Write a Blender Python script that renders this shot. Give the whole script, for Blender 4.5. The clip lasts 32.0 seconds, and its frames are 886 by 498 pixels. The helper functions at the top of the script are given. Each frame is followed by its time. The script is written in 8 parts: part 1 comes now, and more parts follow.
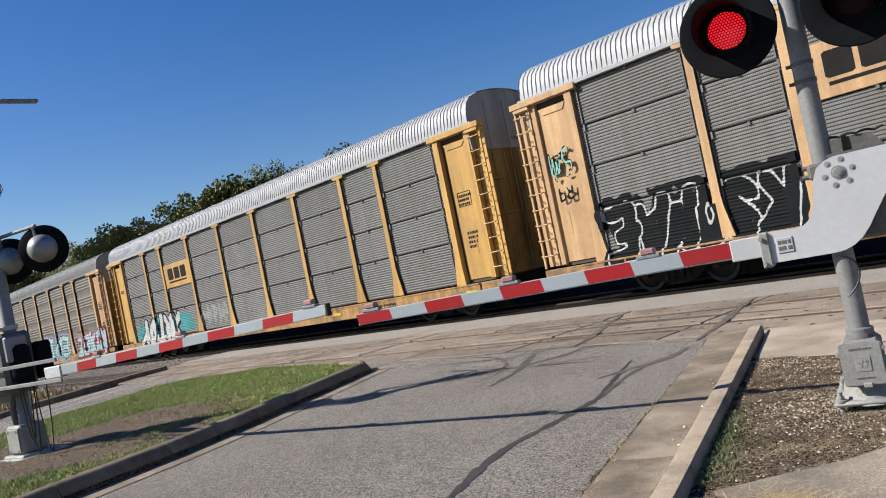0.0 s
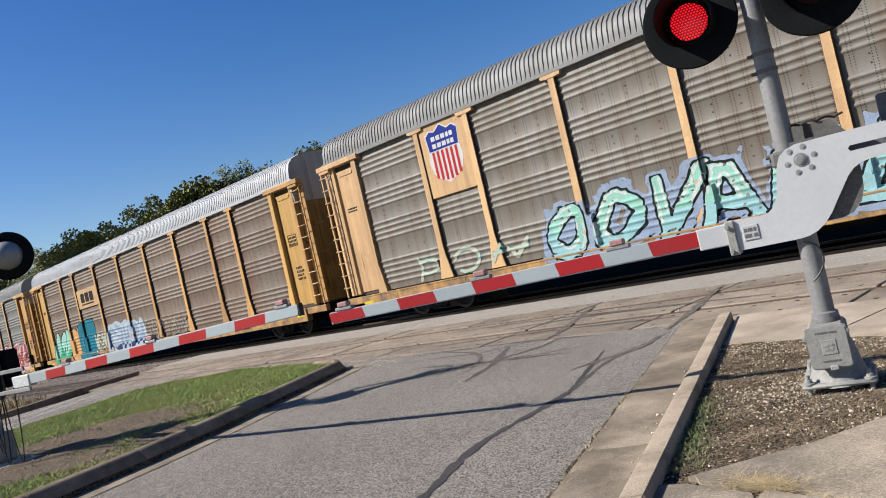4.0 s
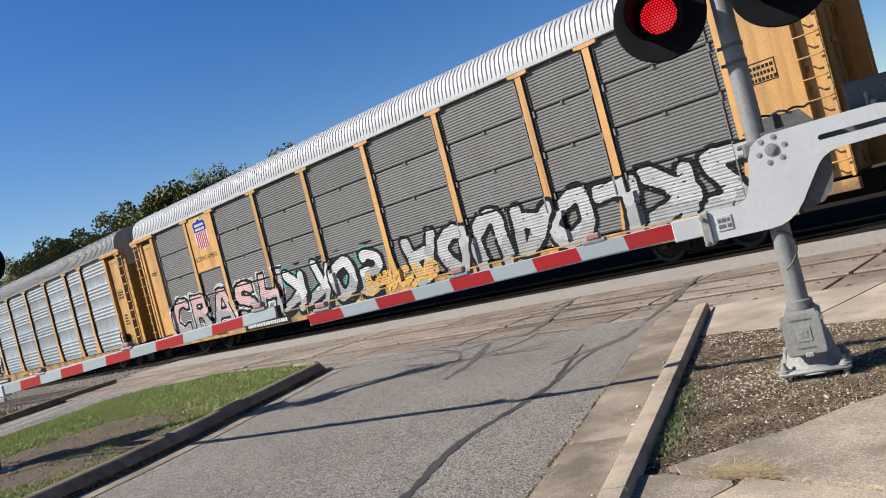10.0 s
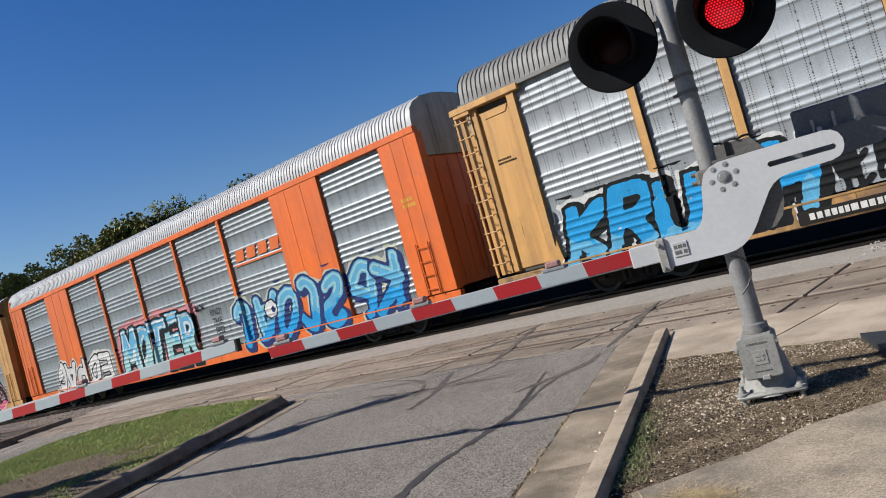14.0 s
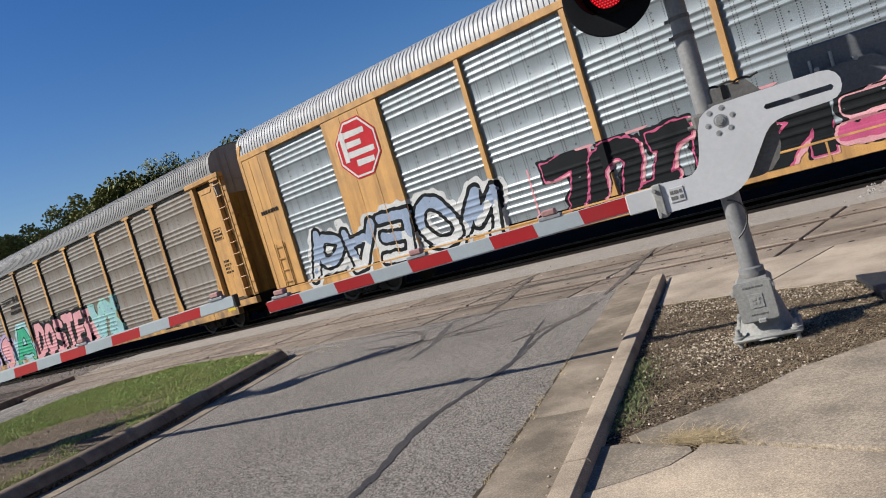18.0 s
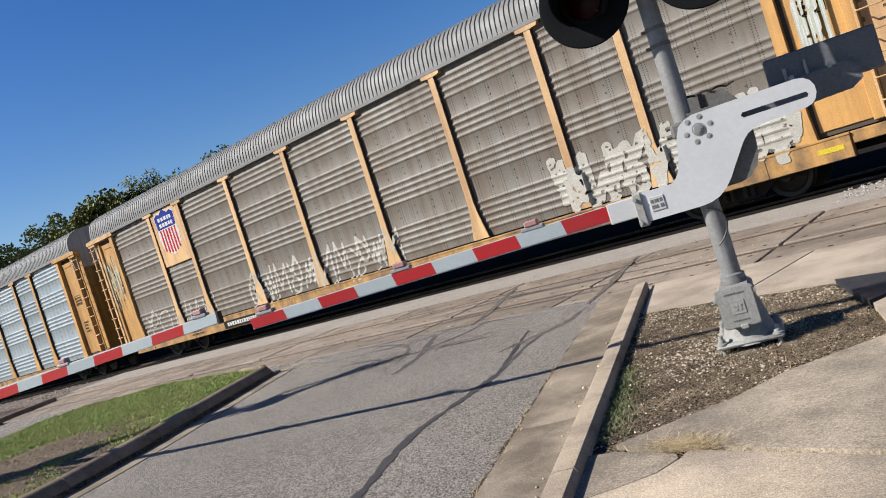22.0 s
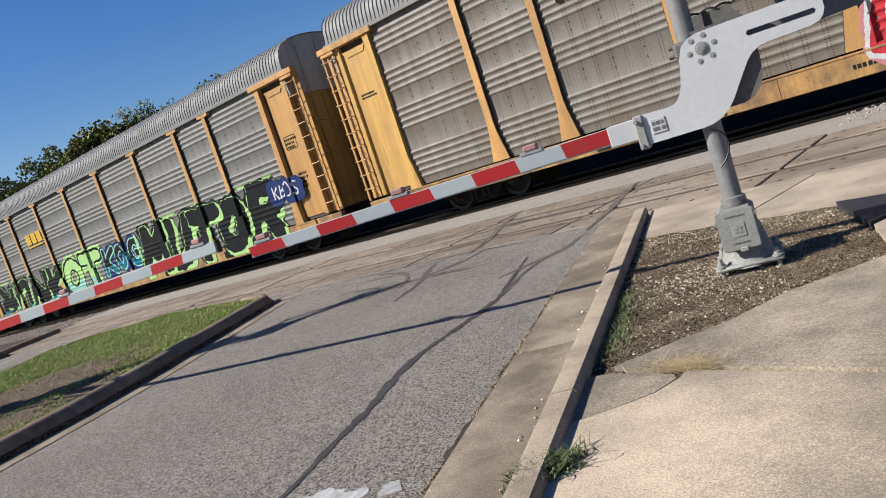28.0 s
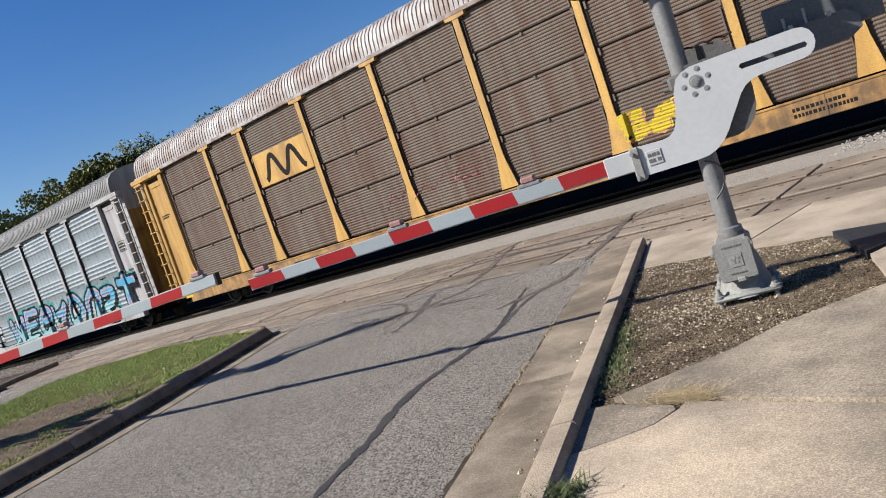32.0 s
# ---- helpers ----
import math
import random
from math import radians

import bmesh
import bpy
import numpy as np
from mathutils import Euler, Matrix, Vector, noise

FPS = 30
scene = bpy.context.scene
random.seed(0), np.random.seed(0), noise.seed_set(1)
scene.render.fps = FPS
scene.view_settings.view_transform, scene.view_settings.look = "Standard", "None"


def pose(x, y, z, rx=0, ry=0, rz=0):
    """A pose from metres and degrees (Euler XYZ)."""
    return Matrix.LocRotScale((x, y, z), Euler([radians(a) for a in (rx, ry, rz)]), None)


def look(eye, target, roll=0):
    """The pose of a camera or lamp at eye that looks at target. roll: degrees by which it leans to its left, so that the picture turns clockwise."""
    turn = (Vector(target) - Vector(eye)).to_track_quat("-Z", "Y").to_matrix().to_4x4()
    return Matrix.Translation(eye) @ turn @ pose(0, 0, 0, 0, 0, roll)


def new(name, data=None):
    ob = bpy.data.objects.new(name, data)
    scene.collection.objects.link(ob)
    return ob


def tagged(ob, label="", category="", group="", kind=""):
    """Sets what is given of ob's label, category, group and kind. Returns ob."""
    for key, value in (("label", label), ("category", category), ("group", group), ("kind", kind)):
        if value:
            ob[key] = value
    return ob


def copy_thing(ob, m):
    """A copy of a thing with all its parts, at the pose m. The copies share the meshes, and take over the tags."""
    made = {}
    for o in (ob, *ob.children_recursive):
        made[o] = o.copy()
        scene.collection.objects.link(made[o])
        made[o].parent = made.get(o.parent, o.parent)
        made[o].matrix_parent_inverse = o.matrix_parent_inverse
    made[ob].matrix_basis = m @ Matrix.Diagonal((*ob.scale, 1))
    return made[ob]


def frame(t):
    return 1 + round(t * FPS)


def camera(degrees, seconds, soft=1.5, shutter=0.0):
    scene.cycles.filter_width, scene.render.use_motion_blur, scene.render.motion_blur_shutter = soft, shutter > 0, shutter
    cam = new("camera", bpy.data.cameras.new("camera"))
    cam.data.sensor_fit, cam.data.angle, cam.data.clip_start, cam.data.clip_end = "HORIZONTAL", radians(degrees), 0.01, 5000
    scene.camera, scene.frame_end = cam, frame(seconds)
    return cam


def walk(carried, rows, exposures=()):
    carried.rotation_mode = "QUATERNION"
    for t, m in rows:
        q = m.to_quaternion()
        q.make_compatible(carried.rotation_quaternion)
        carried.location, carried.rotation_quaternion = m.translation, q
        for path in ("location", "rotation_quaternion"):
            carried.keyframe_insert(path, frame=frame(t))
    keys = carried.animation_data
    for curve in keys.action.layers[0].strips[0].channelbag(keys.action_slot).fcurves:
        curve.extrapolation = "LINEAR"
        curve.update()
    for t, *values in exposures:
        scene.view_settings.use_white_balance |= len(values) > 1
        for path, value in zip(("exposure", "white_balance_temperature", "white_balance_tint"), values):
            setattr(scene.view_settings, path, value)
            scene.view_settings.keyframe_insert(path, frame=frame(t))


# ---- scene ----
cam = camera(58.4, 32.0, soft=1.0)
# seconds, eye x, y, z, yaw, pitch, roll: a phone held still by hand beside the road
PATH = [
    (0.0, -0.000, -16.620, 1.470, 47.49, 1.46, 11.56),
    (0.5, 0.006, -16.615, 1.470, 47.08, 1.25, 12.16),
    (1.0, 0.013, -16.625, 1.472, 46.93, 1.35, 12.18),
    (1.5, 0.012, -16.609, 1.468, 46.94, 1.70, 12.05),
    (1.8, 0.012, -16.619, 1.468, 46.77, 1.89, 12.14),
    (2.0, 0.012, -16.630, 1.468, 46.65, 1.81, 11.99),
    (2.5, 0.008, -16.615, 1.466, 46.35, 1.66, 12.05),
    (3.0, 0.006, -16.608, 1.466, 46.07, 1.46, 12.49),
    (3.5, 0.008, -16.618, 1.469, 45.66, 1.19, 12.96),
    (5.5, 0.000, -16.607, 1.461, 44.74, -0.61, 13.18),
    (6.0, -0.006, -16.606, 1.453, 44.50, -0.89, 12.89),
    (6.5, -0.007, -16.599, 1.451, 44.07, -1.26, 12.73),
    (7.0, -0.011, -16.603, 1.451, 43.68, -1.42, 12.71),
    (7.5, -0.009, -16.598, 1.455, 43.72, -1.04, 13.46),
    (8.0, -0.001, -16.612, 1.459, 43.66, -0.60, 14.55),
    (8.5, -0.001, -16.598, 1.457, 43.57, -0.59, 15.16),
    (9.0, -0.001, -16.591, 1.457, 43.56, -0.74, 15.26),
    (9.5, 0.001, -16.601, 1.458, 43.58, -0.42, 14.97),
    (10.0, 0.007, -16.610, 1.462, 43.83, 0.25, 14.59),
    (10.5, 0.002, -16.614, 1.462, 43.84, 0.95, 13.72),
    (11.0, 0.014, -16.615, 1.467, 43.21, 1.66, 13.06),
    (11.5, 0.024, -16.622, 1.464, 42.64, 2.36, 13.05),
    (12.0, 0.033, -16.627, 1.470, 42.45, 2.64, 13.16),
    (12.5, 0.031, -16.620, 1.470, 42.31, 2.82, 13.41),
    (13.0, 0.032, -16.620, 1.468, 42.16, 3.05, 13.85),
    (13.5, 0.031, -16.603, 1.471, 41.81, 2.75, 14.61),
    (14.0, 0.023, -16.598, 1.465, 41.08, 1.60, 15.51),
    (14.5, 0.016, -16.581, 1.457, 39.88, -0.63, 16.45),
    (15.0, 0.004, -16.582, 1.456, 39.43, -2.50, 17.02),
    (15.5, 0.012, -16.588, 1.457, 40.18, -3.31, 17.53),
    (17.5, 0.011, -16.587, 1.463, 40.93, -2.48, 17.00),
    (18.0, 0.013, -16.585, 1.453, 40.82, -1.92, 16.74),
    (18.5, 0.015, -16.587, 1.451, 40.60, -1.73, 16.65),
    (19.0, 0.015, -16.598, 1.453, 40.60, -1.23, 16.34),
    (19.5, 0.021, -16.600, 1.457, 40.72, -0.41, 16.20),
    (20.0, 0.025, -16.590, 1.458, 40.70, 0.40, 16.41),
    (20.5, 0.027, -16.585, 1.459, 40.36, 0.17, 17.10),
    (21.0, 0.019, -16.580, 1.455, 39.84, -0.89, 17.44),
    (21.5, 0.020, -16.586, 1.455, 39.65, -1.52, 17.72),
    (22.0, 0.020, -16.590, 1.457, 39.54, -1.44, 17.82),
    (22.5, 0.022, -16.587, 1.458, 39.53, -1.15, 17.77),
    (23.0, 0.025, -16.588, 1.457, 39.56, -0.78, 17.61),
    (23.5, 0.024, -16.585, 1.456, 39.61, -0.38, 17.18),
    (24.0, 0.023, -16.600, 1.451, 39.67, -0.24, 16.44),
    (24.5, 0.015, -16.591, 1.447, 39.91, -0.59, 15.73),
    (25.0, 0.006, -16.602, 1.445, 40.54, -1.46, 15.75),
    (25.5, 0.003, -16.583, 1.439, 40.26, -3.04, 17.05),
    (26.0, 0.003, -16.585, 1.433, 39.11, -4.49, 17.97),
    (26.5, -0.003, -16.593, 1.436, 38.95, -5.24, 18.07),
    (28.5, -0.009, -16.562, 1.426, 39.46, -6.75, 18.41),
    (29.0, -0.006, -16.570, 1.430, 39.02, -6.76, 18.58),
    (29.5, -0.006, -16.572, 1.430, 38.88, -6.37, 18.09),
    (30.0, 0.001, -16.580, 1.435, 39.29, -5.45, 17.69),
    (30.5, 0.007, -16.584, 1.438, 39.34, -4.85, 18.17),
    (31.0, 0.011, -16.576, 1.439, 39.14, -4.74, 18.59),
    (31.5, 0.011, -16.580, 1.438, 39.10, -4.74, 18.72),
    (32.0, 0.013, -16.582, 1.440, 39.32, -4.41, 18.68),
]
walk(cam, [(t, pose(x, y, z, 90 + pitch, roll, yaw)) for t, x, y, z, yaw, pitch, roll in PATH], [(0.0, 0.73), (3.0, 0.77), (7.0, 0.81), (10.0, 0.81), (11.0, 0.73), (12.0, 0.67), (13.0, 0.53), (15.0, 0.57), (18.0, 0.53), (19.0, 0.69), (20.0, 0.79), (22.0, 0.79), (24.0, 0.69), (26.0, 0.61), (29.0, 0.75), (32.0, 0.73)])

# ---- daylight: clear sky, sun behind the camera to its left ----
SUN_UP, SUN_HEADING = 36.5, 46.0  # elevation; heading of the shadows, from +x towards +y
world = bpy.data.worlds.new("sky")
scene.world = world
world.use_nodes = True
wn = world.node_tree.nodes
sky = wn.new("ShaderNodeTexSky")
sky.sky_type = "NISHITA"
sky.sun_disc = False
sky.sun_elevation = radians(SUN_UP)
sky.sun_rotation = radians(224)
sky.air_density, sky.dust_density, sky.ozone_density = 1.0, 0.5, 2.4
tint = wn.new("ShaderNodeHueSaturation")
tint.inputs["Hue"].default_value, tint.inputs["Saturation"].default_value = 0.514, 1.4
world.node_tree.links.new(sky.outputs[0], tint.inputs["Color"])
world.node_tree.links.new(tint.outputs[0], wn["Background"].inputs[0])
wn["Background"].inputs[1].default_value = 0.067
sun = new("sun", bpy.data.lights.new("sun", "SUN"))
sun.data.energy, sun.data.angle, sun.data.color = 5.0, radians(0.55), (1.0, 0.965, 0.91)
down = Vector((math.cos(radians(SUN_HEADING)) * math.cos(radians(SUN_UP)), math.sin(radians(SUN_HEADING)) * math.cos(radians(SUN_UP)), -math.sin(radians(SUN_UP))))
sun.matrix_world = look((-20, -40, 30), Vector((-20, -40, 30)) + down)

# ---- materials ----


def link(nt, a, b):
    nt.links.new(a, b)


def node(nt, kind, **kw):
    n = nt.nodes.new(kind)
    for k, v in kw.items():
        if k == "operation":
            n.operation = v
        elif k == "data_type":
            n.data_type = v
        elif k == "blend_type":
            n.blend_type = v
    return n


def math_node(nt, op, a, b=None, clamp=False):
    n = nt.nodes.new("ShaderNodeMath")
    n.operation, n.use_clamp = op, clamp
    for i, v in enumerate((a, b)):
        if v is None:
            continue
        if isinstance(v, (int, float)):
            n.inputs[i].default_value = v
        else:
            nt.links.new(v, n.inputs[i])
    return n.outputs[0]


def mix_color(nt, fac, a, b, blend="MIX"):
    n = nt.nodes.new("ShaderNodeMix")
    n.data_type, n.blend_type = "RGBA", blend
    for sock, v in ((n.inputs[0], fac), (n.inputs[6], a), (n.inputs[7], b)):
        if isinstance(v, (int, float)):
            sock.default_value = v
        elif isinstance(v, tuple):
            sock.default_value = (*v, 1)
        else:
            nt.links.new(v, sock)
    return n.outputs[2]


def noise_tex(nt, vec, scale, detail=4.0, rough=0.6):
    n = nt.nodes.new("ShaderNodeTexNoise")
    n.inputs["Scale"].default_value, n.inputs["Detail"].default_value, n.inputs["Roughness"].default_value = scale, detail, rough
    nt.links.new(vec, n.inputs["Vector"])
    return n.outputs[0]


def ramp(nt, val, lo, hi):
    n = nt.nodes.new("ShaderNodeMapRange")
    n.inputs[1].default_value, n.inputs[2].default_value = lo, hi
    nt.links.new(val, n.inputs[0])
    return n.outputs[0]


def stretched(nt, vec, sx, sy, sz):
    n = nt.nodes.new("ShaderNodeMapping")
    n.inputs["Scale"].default_value = (sx, sy, sz)
    nt.links.new(vec, n.inputs[0])
    return n.outputs[0]


REFLECT = 0.6  # the swatches below are read beside a white of 1.67; this brings them to true reflectance


def true_tone(c):
    return tuple(v * REFLECT for v in c) if c else c


def surface(name, color, rough=0.6, metal=0.0, dirt=(0.06, 0.045, 0.03), dirt_amount=0.3, dirt_scale=1.2, grain=45.0, grain_amount=0.12,
            bump=0.15, bump_scale=60.0, streak=0.0, streak_color=(0.09, 0.05, 0.03), rust=0.0, perforated=False, second=None, second_scale=0.6,
            speckle=None, speckle_scale=120.0, pits=None, relief=0.01, gloss=0.35, dirt_range=(0.45, 0.75), dirt_rough=0.68, dirt_grain=0.0, vary=0.1, coat=0.0, per_island=False, shift=True):
    """A weathered surface: base colour, blotches of dirt, fine grain, runs of rust or dirt, bump."""
    color, dirt, streak_color, second, speckle, pits = [true_tone(c) for c in (color, dirt, streak_color, second, speckle, pits)]
    m = bpy.data.materials.new(name)
    m.use_nodes = True
    nt = m.node_tree
    b = nt.nodes["Principled BSDF"]
    co = nt.nodes.new("ShaderNodeTexCoord").outputs["Object"]
    info = nt.nodes.new("ShaderNodeObjectInfo").outputs["Random"]
    vec = co
    if shift:
        add = nt.nodes.new("ShaderNodeVectorMath")
        add.operation = "ADD"
        link(nt, co, add.inputs[0])
        comb = nt.nodes.new("ShaderNodeCombineXYZ")
        link(nt, math_node(nt, "MULTIPLY", info, 37.0), comb.inputs[0])
        link(nt, math_node(nt, "MULTIPLY", info, 61.0), comb.inputs[1])
        link(nt, comb.outputs[0], add.inputs[1])
        vec = add.outputs[0]
    col = color
    if second:
        col = mix_color(nt, ramp(nt, noise_tex(nt, vec, second_scale, 3.0, 0.55), 0.42, 0.6), color, second)
    g = ramp(nt, noise_tex(nt, vec, grain, 3.0, 0.65), 0.38, 0.62)
    shade = math_node(nt, "ADD", math_node(nt, "MULTIPLY", g, grain_amount * 2), 1.0 - grain_amount)
    rnd = info
    if per_island:
        rnd = nt.nodes.new("ShaderNodeNewGeometry").outputs["Random Per Island"]
    shade = math_node(nt, "MULTIPLY", shade, math_node(nt, "ADD", math_node(nt, "MULTIPLY", rnd, 2 * vary), 1.0 - vary))
    comb2 = nt.nodes.new("ShaderNodeCombineXYZ")
    for i in range(3):
        link(nt, shade, comb2.inputs[i])
    col = mix_color(nt, 1.0, col, comb2.outputs[0], "MULTIPLY")
    d = noise_tex(nt, vec, dirt_scale, 9.0, dirt_rough)
    if dirt_grain:
        d = math_node(nt, "ADD", d, math_node(nt, "MULTIPLY", math_node(nt, "SUBTRACT", noise_tex(nt, vec, 70.0, 3.0, 0.7), 0.5), dirt_grain))
    d = ramp(nt, d, *dirt_range)
    col = mix_color(nt, math_node(nt, "MULTIPLY", d, dirt_amount), col, dirt)
    if streak:
        s = ramp(nt, noise_tex(nt, stretched(nt, vec, 3.2, 3.2, 0.16), 1.6, 5.0, 0.6), 0.46, 0.68)
        col = mix_color(nt, math_node(nt, "MULTIPLY", s, streak), col, streak_color)
        s = ramp(nt, noise_tex(nt, stretched(nt, vec, 1.3, 1.3, 0.1), 1.5, 3.0, 0.55), 0.5, 0.62)
        col = mix_color(nt, math_node(nt, "MULTIPLY", s, streak * 0.75), col, streak_color)
    if rust:
        r = ramp(nt, noise_tex(nt, vec, 2.6, 8.0, 0.72), 0.64, 0.7)
        col = mix_color(nt, math_node(nt, "MULTIPLY", r, rust), col, (0.085, 0.03, 0.014))
    if speckle:
        vo = nt.nodes.new("ShaderNodeTexVoronoi")
        vo.inputs["Scale"].default_value = speckle_scale
        link(nt, vec, vo.inputs["Vector"])
        sp = nt.nodes.new("ShaderNodeSeparateColor")
        link(nt, vo.outputs["Color"], sp.inputs[0])
        k = math_node(nt, "GREATER_THAN", sp.outputs[0], 0.72)
        col = mix_color(nt, math_node(nt, "MULTIPLY", k, 0.65), col, speckle)
        if pits:
            k = math_node(nt, "LESS_THAN", sp.outputs[1], 0.28)
            col = mix_color(nt, math_node(nt, "MULTIPLY", k, 0.85), col, pits)
    if perforated:
        sx = nt.nodes.new("ShaderNodeSeparateXYZ")
        link(nt, co, sx.inputs[0])
        holes = None
        for off in ((0.0, 0.07) if perforated != "fine" else ()):
            cx = math_node(nt, "ABSOLUTE", math_node(nt, "SUBTRACT", math_node(nt, "FRACT", math_node(nt, "MULTIPLY", math_node(nt, "ADD", sx.outputs[0], off + 20.0), 1 / 0.36)), 0.5))
            cx = math_node(nt, "LESS_THAN", cx, 0.03)
            cz = math_node(nt, "ABSOLUTE", math_node(nt, "SUBTRACT", math_node(nt, "FRACT", math_node(nt, "MULTIPLY", math_node(nt, "ADD", sx.outputs[2], 20.0), 1 / 0.05)), 0.5))
            cz = math_node(nt, "LESS_THAN", cz, 0.24)
            h = math_node(nt, "MULTIPLY", cx, cz)
            holes = h if holes is None else math_node(nt, "MAXIMUM", holes, h)
        if perforated == "fine":
            # rows of small round holes on every rib
            cx = math_node(nt, "ABSOLUTE", math_node(nt, "SUBTRACT", math_node(nt, "FRACT", math_node(nt, "MULTIPLY", math_node(nt, "ADD", sx.outputs[0], 20.0), 1 / 0.042)), 0.5))
            cz = math_node(nt, "ABSOLUTE", math_node(nt, "SUBTRACT", math_node(nt, "FRACT", math_node(nt, "MULTIPLY", math_node(nt, "ADD", sx.outputs[2], 20.0), 1 / 0.0355)), 0.5))
            holes = math_node(nt, "MULTIPLY", math_node(nt, "LESS_THAN", cx, 0.2), math_node(nt, "LESS_THAN", cz, 0.19))
        gap = 1.0 if perforated == "fine" else ramp(nt, noise_tex(nt, vec, 1.4, 2.0, 0.5), 0.34, 0.44)
        col = mix_color(nt, math_node(nt, "MULTIPLY", math_node(nt, "MULTIPLY", holes, gap), 0.92), col, (0.02, 0.018, 0.015))
    link(nt, col, b.inputs["Base Color"])
    rr = math_node(nt, "ADD", math_node(nt, "MULTIPLY", d, 0.2), rough - 0.05, True)
    link(nt, rr, b.inputs["Roughness"])
    b.inputs["Metallic"].default_value = metal
    b.inputs["Specular IOR Level"].default_value = gloss
    if coat:
        b.inputs["Coat Weight"].default_value = coat
    if bump:
        bn = nt.nodes.new("ShaderNodeBump")
        bn.inputs["Strength"].default_value, bn.inputs["Distance"].default_value = bump, relief
        link(nt, noise_tex(nt, vec, bump_scale, 4.0, 0.6), bn.inputs["Height"])
        link(nt, bn.outputs[0], b.inputs["Normal"])
    return m


YELLOW = surface("railcar_yellow_paint", (0.74, 0.4, 0.125), 0.5, dirt=(0.28, 0.16, 0.07), dirt_amount=0.5, streak=0.4, streak_color=(0.23, 0.12, 0.05), rust=0.45)
PEACH = surface("faded_yellow_paint", (0.8, 0.5, 0.235), 0.6, dirt=(0.38, 0.22, 0.115), dirt_amount=0.5, streak=0.4, streak_color=(0.28, 0.15, 0.08), rust=0.4)
LEMON = surface("bright_yellow_paint", (0.8, 0.47, 0.13), 0.45, dirt=(0.34, 0.19, 0.08), dirt_amount=0.45, streak=0.4, streak_color=(0.27, 0.14, 0.06), rust=0.3)
ORANGE = surface("railcar_orange_paint", (0.86, 0.17, 0.025), 0.42, dirt=(0.35, 0.09, 0.03), dirt_amount=0.3, streak=0.2, streak_color=(0.2, 0.06, 0.03), rust=0.15)
WHITE_TRIM = surface("worn_white_trim", (0.62, 0.62, 0.62), 0.55, dirt=(0.2, 0.17, 0.15), dirt_amount=0.5, streak=0.4, streak_color=(0.2, 0.13, 0.1), rust=0.4)
# grimy end paint, its colour darkened further for the shade between cars
END_BROWN = surface("grimy_shaded_end_paint", (0.5, 0.29, 0.06), 0.6, dirt=(0.16, 0.09, 0.03), dirt_amount=0.6, streak=0.5, streak_color=(0.07, 0.042, 0.02), rust=0.4)
SILL = surface("grimy_sill_paint", (0.66, 0.36, 0.11), 0.6, dirt=(0.2, 0.125, 0.07), dirt_amount=0.85, dirt_scale=2.2, dirt_range=(0.42, 0.62), streak=0.5, streak_color=(0.13, 0.085, 0.055), rust=0.8)
END_GREY = surface("end_hood_grey", (0.56, 0.52, 0.46), 0.6, dirt=(0.3, 0.27, 0.24), dirt_amount=0.5, streak=0.3)
ROOF_WHITE = surface("roof_white", (0.54, 0.55, 0.56), 0.5, dirt=(0.45, 0.43, 0.4), dirt_amount=0.4, dirt_scale=0.8, streak=0.3, streak_color=(0.4, 0.36, 0.32))
ROOF_GREY = surface("roof_galvanised", (0.25, 0.25, 0.24), 0.6, 0.05, dirt=(0.18, 0.165, 0.15), dirt_amount=0.45, dirt_scale=0.9, streak=0.3, streak_color=(0.22, 0.19, 0.17))
ROOF_RUSTY = surface("roof_rusty_white", (0.62, 0.59, 0.56), 0.55, dirt=(0.2, 0.1, 0.065), dirt_amount=0.9, dirt_scale=0.7, streak=0.7, streak_color=(0.25, 0.13, 0.08), rust=0.7)


def panel_paint(name, color, metal, rough, streak, streak_color, dirt, rust=0.3, second=None, holes=True):
    color = tuple(0.64 * v for v in color)
    return surface(name, color, rough, metal, dirt=dirt, dirt_amount=0.45, dirt_scale=0.9, streak=streak, streak_color=streak_color, rust=rust, perforated=holes, second=second, second_scale=0.8, bump=0.05)


GREY_PANEL = panel_paint("panel_grey", (0.325, 0.325, 0.3), 0.03, 0.6, 0.4, (0.18, 0.15, 0.12), (0.21, 0.19, 0.165), 0.4)
GREY_RIBBED = panel_paint("panel_grey_ribbed", (0.37, 0.37, 0.35), 0.03, 0.6, 0.4, (0.18, 0.155, 0.125), (0.22, 0.2, 0.175), 0.35, holes="fine")
DARK_PANEL = panel_paint("panel_dark_grey", (0.32, 0.32, 0.31), 0.03, 0.6, 0.25, (0.16, 0.14, 0.12), (0.2, 0.19, 0.17), 0.1, holes="fine")
TAN_PANEL = panel_paint("panel_tan_grey", (0.34, 0.305, 0.255), 0.03, 0.6, 0.55, (0.17, 0.115, 0.075), (0.2, 0.155, 0.115), 0.45)
BROWN_PANEL = panel_paint("panel_brown", (0.33, 0.255, 0.19), 0.03, 0.65, 0.65, (0.18, 0.09, 0.05), (0.18, 0.12, 0.08), 0.55)
BROWN_RIBBED = panel_paint("panel_brown_ribbed", (0.34, 0.26, 0.195), 0.03, 0.65, 0.8, (0.16, 0.075, 0.045), (0.17, 0.105, 0.07), 0.6, holes="fine")
SILVER_PANEL = panel_paint("panel_silver", (0.62, 0.685, 0.73), 0.14, 0.5, 0.35, (0.24, 0.235, 0.225), (0.3, 0.32, 0.335), 0.2, (0.36, 0.39, 0.415))
